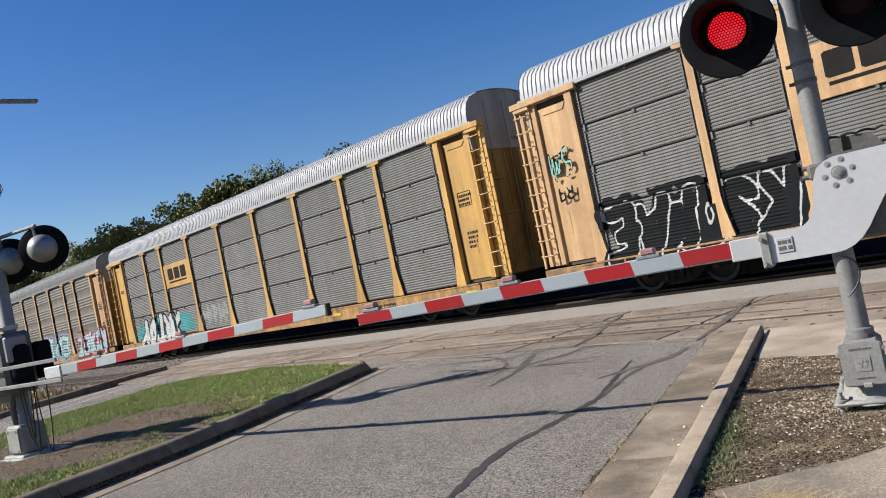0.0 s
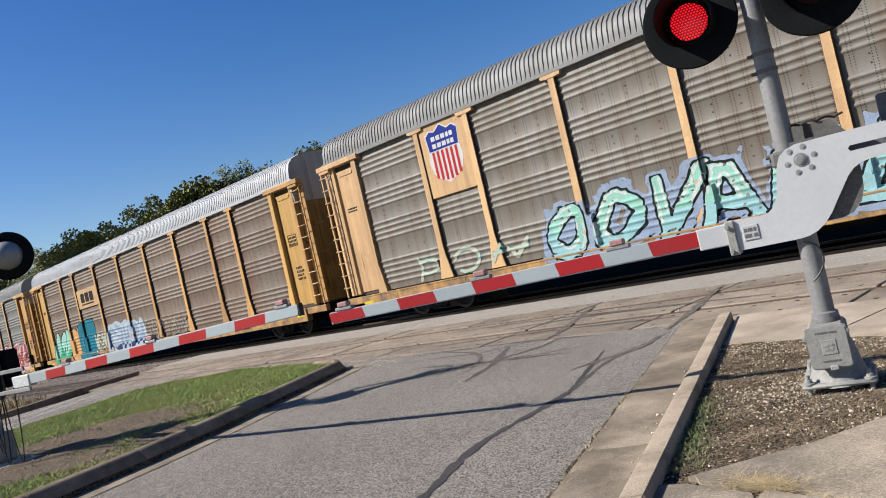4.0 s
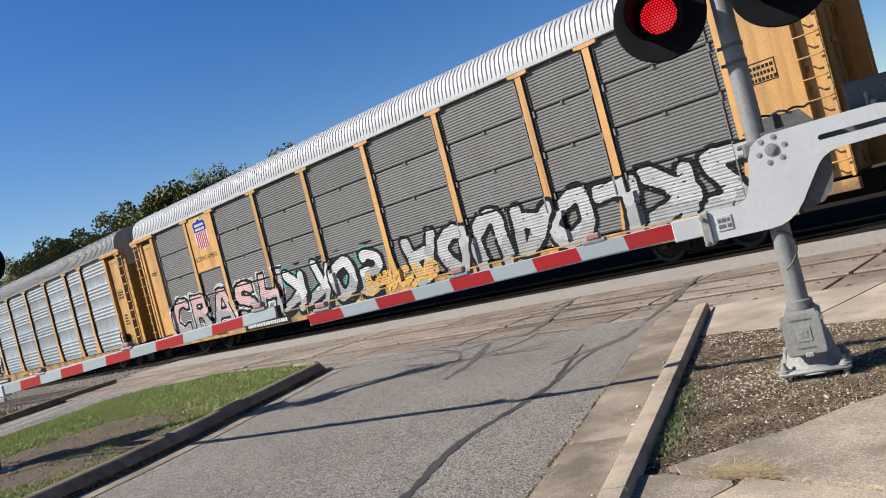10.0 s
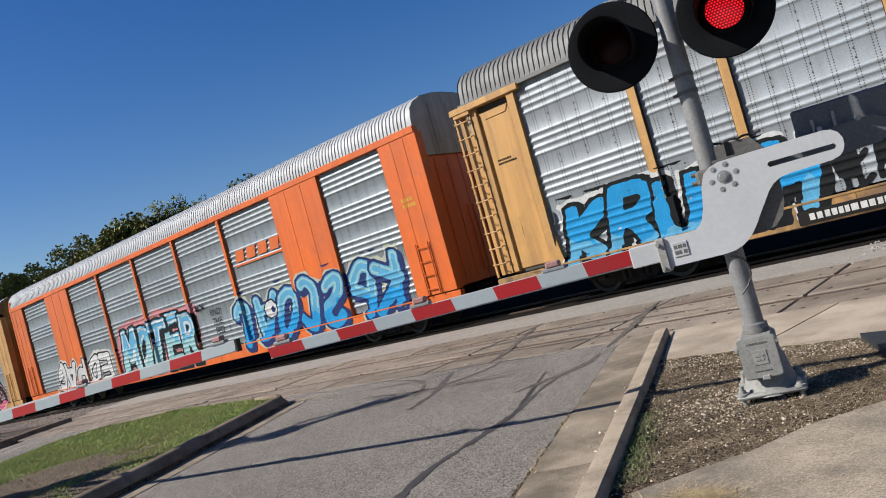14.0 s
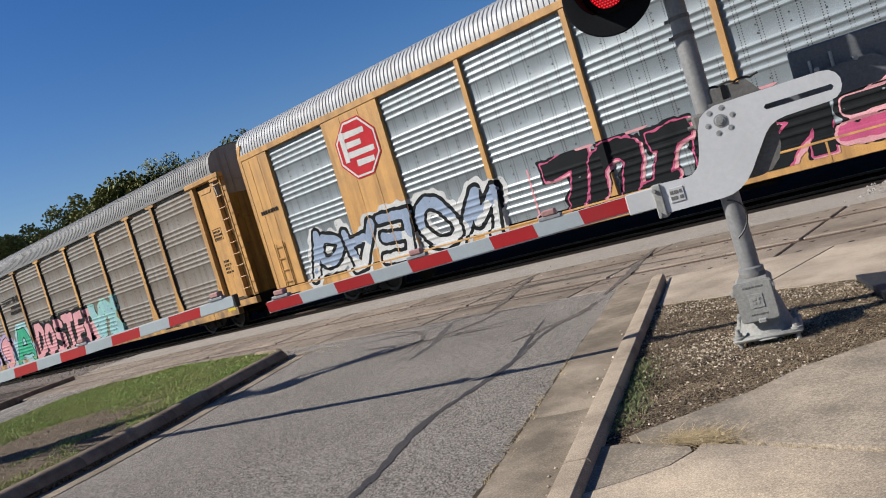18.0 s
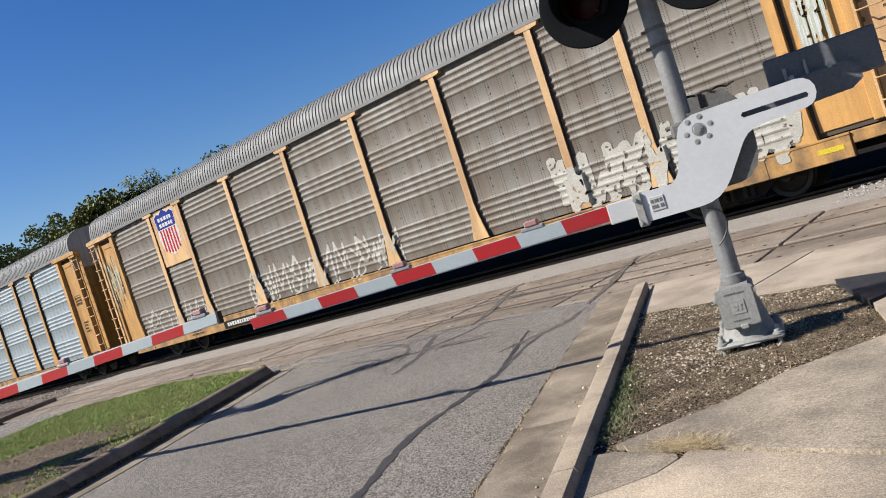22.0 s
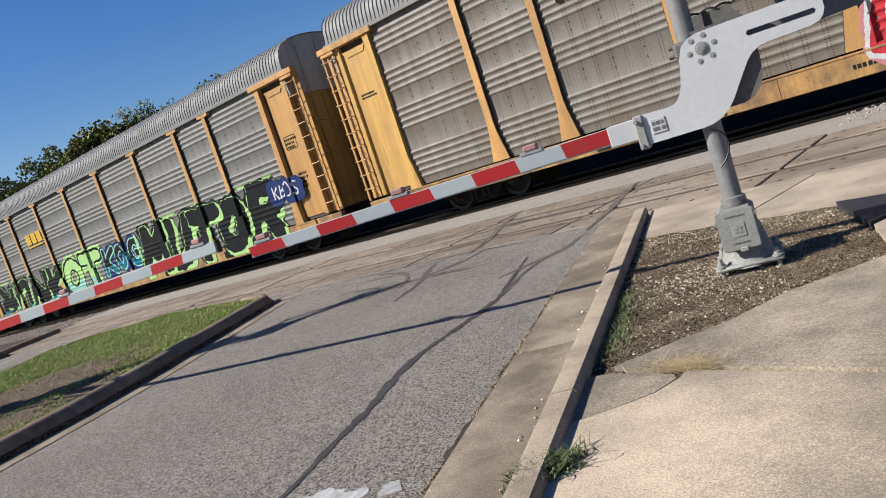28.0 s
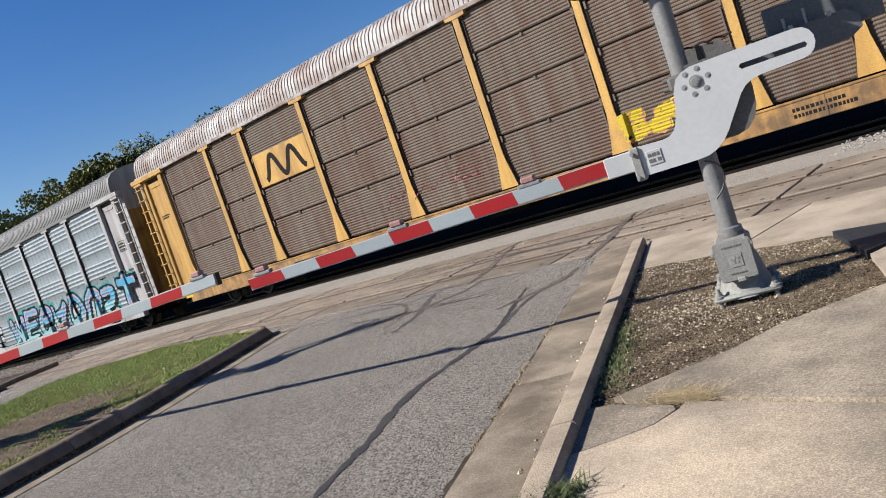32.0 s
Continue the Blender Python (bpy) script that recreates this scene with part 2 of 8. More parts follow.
BLUE_PANEL = panel_paint("panel_bluish_silver", (0.58, 0.67, 0.715), 0.22, 0.45, 0.2, (0.28, 0.3, 0.31), (0.33, 0.37, 0.39), 0.05)
STEEL_PANEL = panel_paint("panel_blue_grey_steel", (0.4, 0.465, 0.495), 0.22, 0.45, 0.3, (0.24, 0.25, 0.26), (0.3, 0.34, 0.36), 0.12)
UNDER = surface("underframe_black", (0.02, 0.018, 0.017), 0.85, dirt=(0.045, 0.034, 0.027), dirt_amount=0.5, rust=0.3, gloss=0.15)
TRUCK = surface("truck_cast_steel", (0.035, 0.028, 0.024), 0.75, 0.1, dirt=(0.07, 0.05, 0.038), dirt_amount=0.6, rust=0.4, gloss=0.2)
WHEEL = surface("wheel_steel", (0.07, 0.06, 0.052), 0.5, 0.3, dirt=(0.03, 0.025, 0.02), dirt_amount=0.6)
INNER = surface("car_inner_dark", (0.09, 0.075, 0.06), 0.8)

ASPHALT = surface("old_asphalt", (0.43, 0.375, 0.315), 0.9, dirt=(0.235, 0.207, 0.186), dirt_amount=0.6, dirt_scale=0.35, grain=120, grain_amount=0.45, bump=1.0, bump_scale=120, relief=0.02, speckle=(0.92, 0.83, 0.72), speckle_scale=120, pits=(0.03, 0.026, 0.022), second=(0.47, 0.415, 0.355), second_scale=0.25, vary=0.0, shift=False, gloss=0.08)
CONCRETE = surface("weathered_concrete", (0.5, 0.41, 0.305), 0.9, dirt=(0.17, 0.138, 0.103), dirt_amount=0.8, dirt_scale=1.3, dirt_range=(0.4, 0.64), dirt_rough=0.66, dirt_grain=0.35, grain=95, grain_amount=0.2, bump=0.4, bump_scale=120, relief=0.004, second=(0.36, 0.29, 0.215), second_scale=1.6, vary=0.05, gloss=0.1)
WALK = surface("walk_concrete", (0.95, 0.75, 0.53), 0.9, dirt=(0.4, 0.335, 0.26), dirt_amount=0.7, dirt_scale=0.8, dirt_range=(0.44, 0.66), dirt_rough=0.7, dirt_grain=0.5, grain=120, grain_amount=0.22, bump=0.5, bump_scale=140, relief=0.004, second=(0.76, 0.61, 0.45), second_scale=0.9, vary=0.03, gloss=0.08, shift=False)
FLAG = surface("pale_flag_concrete", (0.66, 0.54, 0.41), 0.9, dirt=(0.32, 0.255, 0.19), dirt_amount=0.65, dirt_scale=1.3, dirt_range=(0.46, 0.66), dirt_rough=0.66, dirt_grain=0.45, grain=95, grain_amount=0.2, bump=0.5, bump_scale=120, relief=0.004, second=(0.52, 0.43, 0.33), second_scale=1.5, vary=0.05, gloss=0.08)
WALK_DARK = surface("walk_concrete_dirty", (0.66, 0.54, 0.4), 0.9, dirt=(0.2, 0.17, 0.135), dirt_amount=0.8, dirt_scale=0.8, dirt_range=(0.4, 0.64), dirt_rough=0.7, dirt_grain=0.6, grain=120, grain_amount=0.25, bump=0.5, bump_scale=140, relief=0.004, second=(0.46, 0.385, 0.295), second_scale=1.2, vary=0.03, gloss=0.08, shift=False)
PANEL_CONCRETE = surface("crossing_panel_concrete", (0.43, 0.35, 0.27), 0.85, dirt=(0.18, 0.135, 0.1), dirt_amount=0.85, dirt_scale=0.9, dirt_grain=0.25, grain=120, grain_amount=0.35, bump=0.5, bump_scale=100, second=(0.34, 0.275, 0.215), second_scale=1.2, vary=0.14, gloss=0.1)
KERB_DARK = surface("kerb_concrete", (0.4, 0.31, 0.225), 0.9, dirt=(0.17, 0.13, 0.095), dirt_amount=0.7, dirt_scale=2.4, dirt_range=(0.4, 0.64), grain=80, grain_amount=0.2, bump=0.5, vary=0.08, gloss=0.08)
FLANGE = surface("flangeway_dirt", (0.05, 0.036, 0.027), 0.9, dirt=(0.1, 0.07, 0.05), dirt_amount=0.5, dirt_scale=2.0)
RAIL_STEEL = surface("rail_steel", (0.13, 0.085, 0.06), 0.5, 0.4, dirt=(0.09, 0.05, 0.032), dirt_amount=0.6)
RAIL_RUST = surface("rail_rusty", (0.14, 0.075, 0.045), 0.7, 0.3, dirt=(0.08, 0.045, 0.03), dirt_amount=0.6)
GRAVEL = surface("pale_gravel_strip", (0.41, 0.36, 0.3), 0.9, dirt=(0.27, 0.22, 0.18), dirt_amount=0.6, dirt_scale=1.1, grain=120, grain_amount=0.35, bump=0.6, bump_scale=120, speckle=(0.6, 0.57, 0.52), speckle_scale=70, shift=False, vary=0.0)
# near-black tone: the shade under the train is put into the ballast's colour
BALLAST = surface("shade_dark_ballast", (0.03, 0.026, 0.023), 1.0, dirt=(0.016, 0.014, 0.012), dirt_amount=0.6, grain=60, grain_amount=0.4, bump=0.9, bump_scale=45, speckle=(0.06, 0.05, 0.042), speckle_scale=30, shift=False, vary=0.0, gloss=0.0)
BALLAST_RED = surface("rusty_ballast", (0.2, 0.145, 0.11), 0.9, dirt=(0.1, 0.07, 0.05), dirt_amount=0.7, grain=60, grain_amount=0.4, bump=0.9, bump_scale=45, speckle=(0.33, 0.28, 0.24), speckle_scale=30, shift=False, vary=0.0)
STONE = surface("ballast_stone", (0.4, 0.37, 0.33), 0.85, dirt=(0.2, 0.17, 0.14), dirt_amount=0.5, per_island=True, vary=0.4)
TIE_WOOD = surface("tie_wood", (0.09, 0.07, 0.055), 0.9, dirt=(0.05, 0.04, 0.03), dirt_amount=0.6, bump=0.6)
SOIL = surface("dry_soil", (0.13, 0.096, 0.066), 0.95, dirt=(0.055, 0.04, 0.028), dirt_amount=0.8, dirt_scale=3.4, grain=70, grain_amount=0.5, bump=1.0, bump_scale=45, relief=0.03, second=(0.28, 0.21, 0.145), second_scale=3.2, speckle=(0.38, 0.3, 0.21), speckle_scale=80, pits=(0.018, 0.013, 0.009), shift=False, vary=0.0, gloss=0.05)
# ground colour lowered to give the dark seen beneath the train
FIELD = surface("darkened_ground", (0.085, 0.075, 0.04), 0.95, dirt=(0.04, 0.042, 0.018), dirt_amount=0.7, dirt_scale=0.3, grain=30, grain_amount=0.4, bump=0.8, bump_scale=30, second=(0.06, 0.062, 0.028), second_scale=0.15, shift=False, vary=0.0, gloss=0.1)
TURF = surface("island_turf", (0.25, 0.25, 0.1), 0.95, dirt=(0.3, 0.23, 0.13), dirt_amount=0.8, dirt_scale=1.6, grain=60, grain_amount=0.5, bump=1.0, bump_scale=60, second=(0.32, 0.29, 0.12), second_scale=1.2, shift=False, vary=0.0, gloss=0.1)
GRASS = surface("grass_blade", (0.36, 0.47, 0.11), 0.75, dirt=(0.52, 0.46, 0.19), dirt_amount=0.6, dirt_scale=0.9, dirt_range=(0.4, 0.62), bump=0, per_island=True, vary=0.4, shift=False)
WEED = surface("dark_weed", (0.12, 0.15, 0.05), 0.7, dirt=(0.2, 0.17, 0.08), dirt_amount=0.5, dirt_scale=9.0, bump=0, per_island=True, vary=0.5, shift=False)
GREEN_WEED = surface("green_weed", (0.13, 0.17, 0.06), 0.75, dirt=(0.4, 0.33, 0.17), dirt_amount=0.7, dirt_scale=7.0, bump=0, per_island=True, vary=0.5, shift=False)
STRAW = surface("dry_grass_blade", (0.72, 0.55, 0.3), 0.8, dirt=(0.36, 0.26, 0.13), dirt_amount=0.5, dirt_scale=6.0, bump=0, per_island=True, vary=0.4, shift=False)
TWIG = surface("dead_grass", (0.56, 0.43, 0.27), 0.9, dirt=(0.15, 0.108, 0.068), dirt_amount=0.75, dirt_scale=4.0, dirt_range=(0.4, 0.62), bump=0, per_island=True, vary=0.6, shift=False, gloss=0.1)
# dark brown of the rivet rows and of the flange edging each post
DARK_BROWN = surface("dark_brown", (0.07, 0.05, 0.035), 0.8, bump=0)
PEBBLE = surface("limestone_chip", (0.74, 0.63, 0.49), 0.9, dirt=(0.2, 0.155, 0.11), dirt_amount=0.6, dirt_scale=8.0, bump=0.1, per_island=True, vary=0.6, shift=False, gloss=0.1)
RUBBER_MARK = surface("tyre_mark", (0.1, 0.09, 0.084), 0.8, dirt=(0.2, 0.18, 0.165), dirt_amount=0.85, dirt_scale=5.0, grain=75, grain_amount=0.5, bump=0.6, vary=0.05, pits=(0.05, 0.045, 0.04), speckle=(0.3, 0.27, 0.25), speckle_scale=58)
SEALANT = surface("crack_sealant", (0.06, 0.054, 0.05), 0.7, dirt=(0.17, 0.15, 0.14), dirt_amount=0.6, dirt_scale=5.0, grain=75, grain_amount=0.4, bump=0.4)
LINE_WHITE = surface("worn_road_paint", (0.66, 0.65, 0.62), 0.75, dirt=(0.24, 0.235, 0.225), dirt_amount=1.0, dirt_scale=6.0, grain=120, grain_amount=0.3, bump=0.2)

GALV = surface("galvanised_steel", (0.7, 0.705, 0.71), 0.55, 0.05, dirt=(0.6, 0.605, 0.61), dirt_amount=0.5, dirt_scale=2.0, grain=30, grain_amount=0.03, bump=0.03)
MAST_GREY = surface("mast_aluminium", (0.38, 0.38, 0.375), 0.5, 0.15, dirt=(0.22, 0.21, 0.2), dirt_amount=0.6, dirt_scale=5.0, streak=0.4, streak_color=(0.18, 0.17, 0.16), bump=0.05)
CAST_GREY = surface("cast_aluminium_box", (0.44, 0.435, 0.4), 0.65, 0.05, dirt=(0.27, 0.245, 0.21), dirt_amount=0.6, dirt_scale=6.0, bump=0.3, bump_scale=180)
MECH_GREY = surface("mechanism_grey_paint", (0.2, 0.19, 0.175), 0.6, 0.0, dirt=(0.1, 0.092, 0.08), dirt_amount=0.5, dirt_scale=4.0, bump=0.1, gloss=0.2)
WEIGHT = surface("counterweight_grey_paint", (0.19, 0.2, 0.21), 0.6, 0.1, dirt=(0.12, 0.12, 0.12), dirt_amount=0.5, dirt_scale=3.0, bump=0.1)
BLACK = surface("lamp_black_paint", (0.012, 0.013, 0.015), 0.75, dirt=(0.02, 0.021, 0.023), dirt_amount=0.4, dirt_scale=5.0, bump=0.05, gloss=0.06)
LAMP_GREY = surface("lamp_housing_grey", (0.42, 0.43, 0.44), 0.5, 0.3, dirt=(0.25, 0.25, 0.25), dirt_amount=0.4, dirt_scale=6.0, bump=0.05)
RED_SHEET = surface("red_reflective_sheet", (0.5, 0.02, 0.025), 0.4, dirt=(0.3, 0.03, 0.03), dirt_amount=0.35, dirt_scale=4.0, grain=200, bump=0.03)
GREY_SHEET = surface("white_reflective_sheet", (0.47, 0.53, 0.55), 0.45, dirt=(0.36, 0.4, 0.41), dirt_amount=0.4, dirt_scale=3.0, grain=200, grain_amount=0.08, bump=0.03)
ARM_WHITE = surface("arm_white_edge", (0.7, 0.71, 0.72), 0.5, dirt=(0.45, 0.42, 0.36), dirt_amount=0.5, dirt_scale=3.0, bump=0.03)
CABLE = surface("black_cable", (0.02, 0.02, 0.02), 0.5)
BOLT = surface("zinc_bolt", (0.46, 0.46, 0.45), 0.4, 0.3, dirt=(0.25, 0.23, 0.2), dirt_amount=0.4, dirt_scale=20.0, bump=0)
SHADOW_DARK = surface("shadow_slab_dark", (0.03, 0.034, 0.042), 0.6, dirt=(0.07, 0.07, 0.075), dirt_amount=0.4, dirt_scale=5.0, bump=0.3)
BARK = surface("bark", (0.12, 0.09, 0.065), 0.9, bump=0.8, bump_scale=12)
LEAF = surface("oak_leaf", (0.25, 0.255, 0.085), 0.75, dirt=(0.34, 0.28, 0.1), dirt_amount=0.6, dirt_scale=0.3, bump=0, per_island=True, vary=0.4, shift=False, gloss=0.2)


def plain(name, color, rough=0.6, metal=0.0):
    return surface("spray_" + name, color, rough + 0.2, metal, dirt=tuple(c * 0.6 for c in color), dirt_amount=0.45, dirt_scale=3.0, grain=50, grain_amount=0.16, bump=0.0, vary=0.0, gloss=0.08, streak=0.2, streak_color=tuple(c * 0.5 for c in color))


SPRAY = {
    "black": plain("black", (0.018, 0.02, 0.021)), "white": plain("white", (0.72, 0.72, 0.7)), "teal": plain("teal", (0.1, 0.42, 0.42)),
    "mint": plain("mint", (0.36, 0.68, 0.56)), "aqua": plain("aqua", (0.36, 0.62, 0.64)), "blue": plain("blue", (0.03, 0.35, 0.72)),
    "sky": plain("sky", (0.14, 0.45, 0.68)), "navy": plain("navy", (0.03, 0.05, 0.16)), "pink": plain("pink", (0.8, 0.4, 0.42)),
    "maroon": plain("maroon", (0.28, 0.05, 0.06)), "rose": plain("rose", (0.62, 0.26, 0.27)), "green": plain("green", (0.06, 0.45, 0.26)),
    "lime": plain("lime", (0.5, 0.8, 0.3)), "orange": plain("orange", (0.72, 0.4, 0.16)), "deep_teal": plain("deep_teal", (0.015, 0.2, 0.28)),
    "lilac": plain("lilac", (0.5, 0.42, 0.62)), "red": plain("red", (0.62, 0.05, 0.06)), "pale": plain("pale", (0.55, 0.58, 0.46)),
    "steel": plain("steel", (0.34, 0.42, 0.55)), "yellow": plain("yellow", (0.8, 0.6, 0.06)), "grey": plain("grey", (0.42, 0.42, 0.41)),
    "blush": plain("blush", (0.72, 0.5, 0.48)), "dim": plain("dim", (0.3, 0.3, 0.3)), "magenta": plain("magenta", (0.62, 0.12, 0.24)), "tan": plain("tan", (0.42, 0.36, 0.3)), "haze": plain("haze", (0.5, 0.58, 0.64)), "ivory": plain("ivory", (0.6, 0.57, 0.5)), "brick": plain("brick", (0.4, 0.1, 0.1)), "silver": plain("silver", (0.56, 0.56, 0.56)),
}
SIGN_BLUE = plain("sign_blue", (0.03, 0.05, 0.3))
SIGN_RED = plain("sign_red", (0.6, 0.04, 0.05))
SIGN_WHITE = plain("sign_white", (0.76, 0.75, 0.72))
SIGN_BLACK = plain("sign_black", (0.03, 0.028, 0.026))
SIGN_YELLOW = plain("sign_yellow", (0.8, 0.5, 0.08))

# LED lens: rows of bright points on a dark red disc
LED = bpy.data.materials.new("led_red_lit")
LED.use_nodes = True
lt = LED.node_tree
lb = lt.nodes["Principled BSDF"]
lb.inputs["Base Color"].default_value, lb.inputs["Roughness"].default_value = (0.3, 0.01, 0.015, 1), 0.3
lco = lt.nodes.new("ShaderNodeTexCoord").outputs["Object"]
lsx = lt.nodes.new("ShaderNodeSeparateXYZ")
link(lt, lco, lsx.inputs[0])
lrow = math_node(lt, "FLOOR", math_node(lt, "MULTIPLY", math_node(lt, "ADD", lsx.outputs[2], 5.0), 1 / 0.018))
la = math_node(lt, "SUBTRACT", math_node(lt, "FRACT", math_node(lt, "ADD", math_node(lt, "MULTIPLY", math_node(lt, "ADD", lsx.outputs[0], 5.0), 1 / 0.021), math_node(lt, "MULTIPLY", math_node(lt, "MODULO", lrow, 2.0), 0.5))), 0.5)
lc = math_node(lt, "SUBTRACT", math_node(lt, "FRACT", math_node(lt, "MULTIPLY", math_node(lt, "ADD", lsx.outputs[2], 5.0), 1 / 0.018)), 0.5)
lr = math_node(lt, "SQRT", math_node(lt, "ADD", math_node(lt, "MULTIPLY", la, la), math_node(lt, "MULTIPLY", lc, lc)))
ls = ramp(lt, lr, 0.36, 0.12)
lb.inputs["Emission Color"].default_value = (1.0, 0.012, 0.024, 1)
link(lt, math_node(lt, "ADD", math_node(lt, "MULTIPLY", ls, 1.5), 0.1), lb.inputs["Emission Strength"])
LENS_OFF = surface("lens_dark_red", (0.03, 0.0015, 0.003), 0.35, dirt_amount=0.1, bump=0, gloss=0.12)

# ---- mesh helpers ----
RNG = random.Random(7)


class Shape:
    """Collects vertices and faces of one mesh; each face keeps a material number."""

    def __init__(self):
        self.v, self.f, self.m = [], [], []

    def add(self, verts, faces, mat=0):
        n = len(self.v)
        self.v += [tuple(p) for p in verts]
        self.f += [tuple(i + n for i in q) for q in faces]
        self.m += [mat] * len(faces)
        return self

    def box(self, x0, x1, y0, y1, z0, z1, mat=0, c=0.0):
        """A box with chamfered edges of width c."""
        if c <= 0:
            vs = [(x, y, z) for x in (x0, x1) for y in (y0, y1) for z in (z0, z1)]
            return self.add(vs, [(0, 1, 3, 2), (4, 6, 7, 5), (0, 4, 5, 1), (2, 3, 7, 6), (0, 2, 6, 4), (1, 5, 7, 3)], mat)
        c = min(c, (x1 - x0) * 0.45, (y1 - y0) * 0.45, (z1 - z0) * 0.45)
        lo, hi, vs, idx = (x0, y0, z0), (x1, y1, z1), [], {}
        for sx in (0, 1):
            for sy in (0, 1):
                for sz in (0, 1):
                    s = (sx, sy, sz)
                    for a in range(3):
                        idx[s, a] = len(vs)
                        vs.append([(hi[i] if s[i] else lo[i]) + (0 if i == a else (-c if s[i] else c)) for i in range(3)])
        fs = []
        for a in range(3):
            b, d = (a + 1) % 3, (a + 2) % 3
            for s in (0, 1):
                q = []
                for u, w in ((0, 0), (1, 0), (1, 1), (0, 1)):
                    k = [0, 0, 0]
                    k[a], k[b], k[d] = s, u, w
                    q.append(idx[tuple(k), a])
                fs.append(tuple(q if s else q[::-1]))
            for u in (0, 1):
                for w in (0, 1):
                    k0, k1 = [0, 0, 0], [0, 0, 0]
                    k0[b] = k1[b] = u
                    k0[d] = k1[d] = w
                    k1[a] = 1
                    q = (idx[tuple(k0), b], idx[tuple(k1), b], idx[tuple(k1), d], idx[tuple(k0), d])
                    fs.append(q if u == w else q[::-1])
        for sx in (0, 1):
            for sy in (0, 1):
                for sz in (0, 1):
                    s = (sx, sy, sz)
                    q = (idx[s, 0], idx[s, 1], idx[s, 2])
                    fs.append(q if (sx + sy + sz) % 2 else q[::-1])
        return self.add(vs, fs, mat)

    def rod(self, a, b, r0, r1=None, n=10, mat=0, caps=True):
        """A round bar from a to b, tapering from r0 to r1."""
        r1 = r0 if r1 is None else r1
        a, b = Vector(a), Vector(b)
        w = (b - a).normalized()
        u = w.orthogonal().normalized()
        t = w.cross(u)
        vs, fs = [], []
        for p, r in ((a, r0), (b, r1)):
            vs += [p + (u * math.cos(2 * math.pi * i / n) + t * math.sin(2 * math.pi * i / n)) * r for i in range(n)]
        fs = [(i, (i + 1) % n, n + (i + 1) % n, n + i) for i in range(n)]
        if caps:
            fs += [tuple(range(n))[::-1], tuple(range(n, 2 * n))]
        return self.add(vs, fs, mat)

    def tube(self, pts, r, n=7, mat=0):
        """A bent round bar through the points, in one piece."""
        pts = [Vector(p) for p in pts]
        vs, fs, u = [], [], None
        for i, p in enumerate(pts):
            w = (pts[min(i + 1, len(pts) - 1)] - pts[max(i - 1, 0)]).normalized()
            u = w.orthogonal().normalized() if u is None else (u - w * u.dot(w)).normalized()
            t = w.cross(u)
            vs += [p + (u * math.cos(2 * math.pi * k / n) + t * math.sin(2 * math.pi * k / n)) * r for k in range(n)]
        for i in range(len(pts) - 1):
            fs += [(i * n + k, i * n + (k + 1) % n, (i + 1) * n + (k + 1) % n, (i + 1) * n + k) for k in range(n)]
        m = (len(pts) - 1) * n
        return self.add(vs, fs + [tuple(range(n))[::-1], tuple(range(m, m + n))], mat)

    def lathe(self, centre, axis, profile, n=24, mat=0):
        """Turns a profile of (radius, way along the axis) round the axis."""
        w = Vector(axis).normalized()
        u = w.orthogonal().normalized()
        t = w.cross(u)
        c = Vector(centre)
        vs, fs = [], []
        for r, d in profile:
            vs += [c + w * d + (u * math.cos(2 * math.pi * i / n) + t * math.sin(2 * math.pi * i / n)) * r for i in range(n)]
        for k in range(len(profile) - 1):
            fs += [(k * n + i, k * n + (i + 1) % n, (k + 1) * n + (i + 1) % n, (k + 1) * n + i) for i in range(n)]
        return self.add(vs, fs, mat)

    def prism(self, outline, y0, y1, mat=0):
        """An outline of (x, z), given depth from y0 to y1."""
        n = len(outline)
        vs = [(x, y0, z) for x, z in outline] + [(x, y1, z) for x, z in outline]
        fs = [tuple(range(n)), tuple(range(n, 2 * n))[::-1]] + [(i, n + i, n + (i + 1) % n, (i + 1) % n) for i in range(n)]
        return self.add(vs, fs, mat)

    def slab(self, outline, z0, z1, mat=0):
        """An outline of (x, y), given height from z0 to z1."""
        n = len(outline)
        vs = [(x, y, z0) for x, y in outline] + [(x, y, z1) for x, y in outline]
        fs = [tuple(range(n))[::-1], tuple(range(n, 2 * n))] + [(i, (i + 1) % n, n + (i + 1) % n, n + i) for i in range(n)]
        return self.add(vs, fs, mat)

    def mesh(self, name, mats, smooth=0.0):
        me = bpy.data.meshes.new(name)
        me.from_pydata(self.v, [], self.f)
        for m in mats if isinstance(mats, (list, tuple)) else [mats]:
            me.materials.append(m)
        if any(self.m):
            me.polygons.foreach_set("material_index", self.m)
        bm = bmesh.new()
        bm.from_mesh(me)
        bmesh.ops.recalc_face_normals(bm, faces=bm.faces)
        bm.to_mesh(me)
        bm.free()
        if smooth:
            me.polygons.foreach_set("use_smooth", [True] * len(me.polygons))
            me.set_sharp_from_angle(angle=radians(smooth))
        me.update()
        return me


def part(name, me, parent=None, at=None, label=""):
    ob = new(name, me)
    ob.parent = parent
    if at is not None:
        ob.matrix_basis = at
    if label:
        ob["label"] = label
    return ob


def raw_mesh(name, verts, faces, mats, ids=None):
    """A mesh with no tidying, for loose small pieces."""
    me = bpy.data.meshes.new(name)
    me.from_pydata(verts, [], faces)
    for m in mats if isinstance(mats, (list, tuple)) else [mats]:
        me.materials.append(m)
    if ids is not None:
        me.polygons.foreach_set("material_index", ids)
    me.update()
    return me


def structure(name, me, label="", category=""):
    return tagged(new(name, me), label, category, "", "structure")


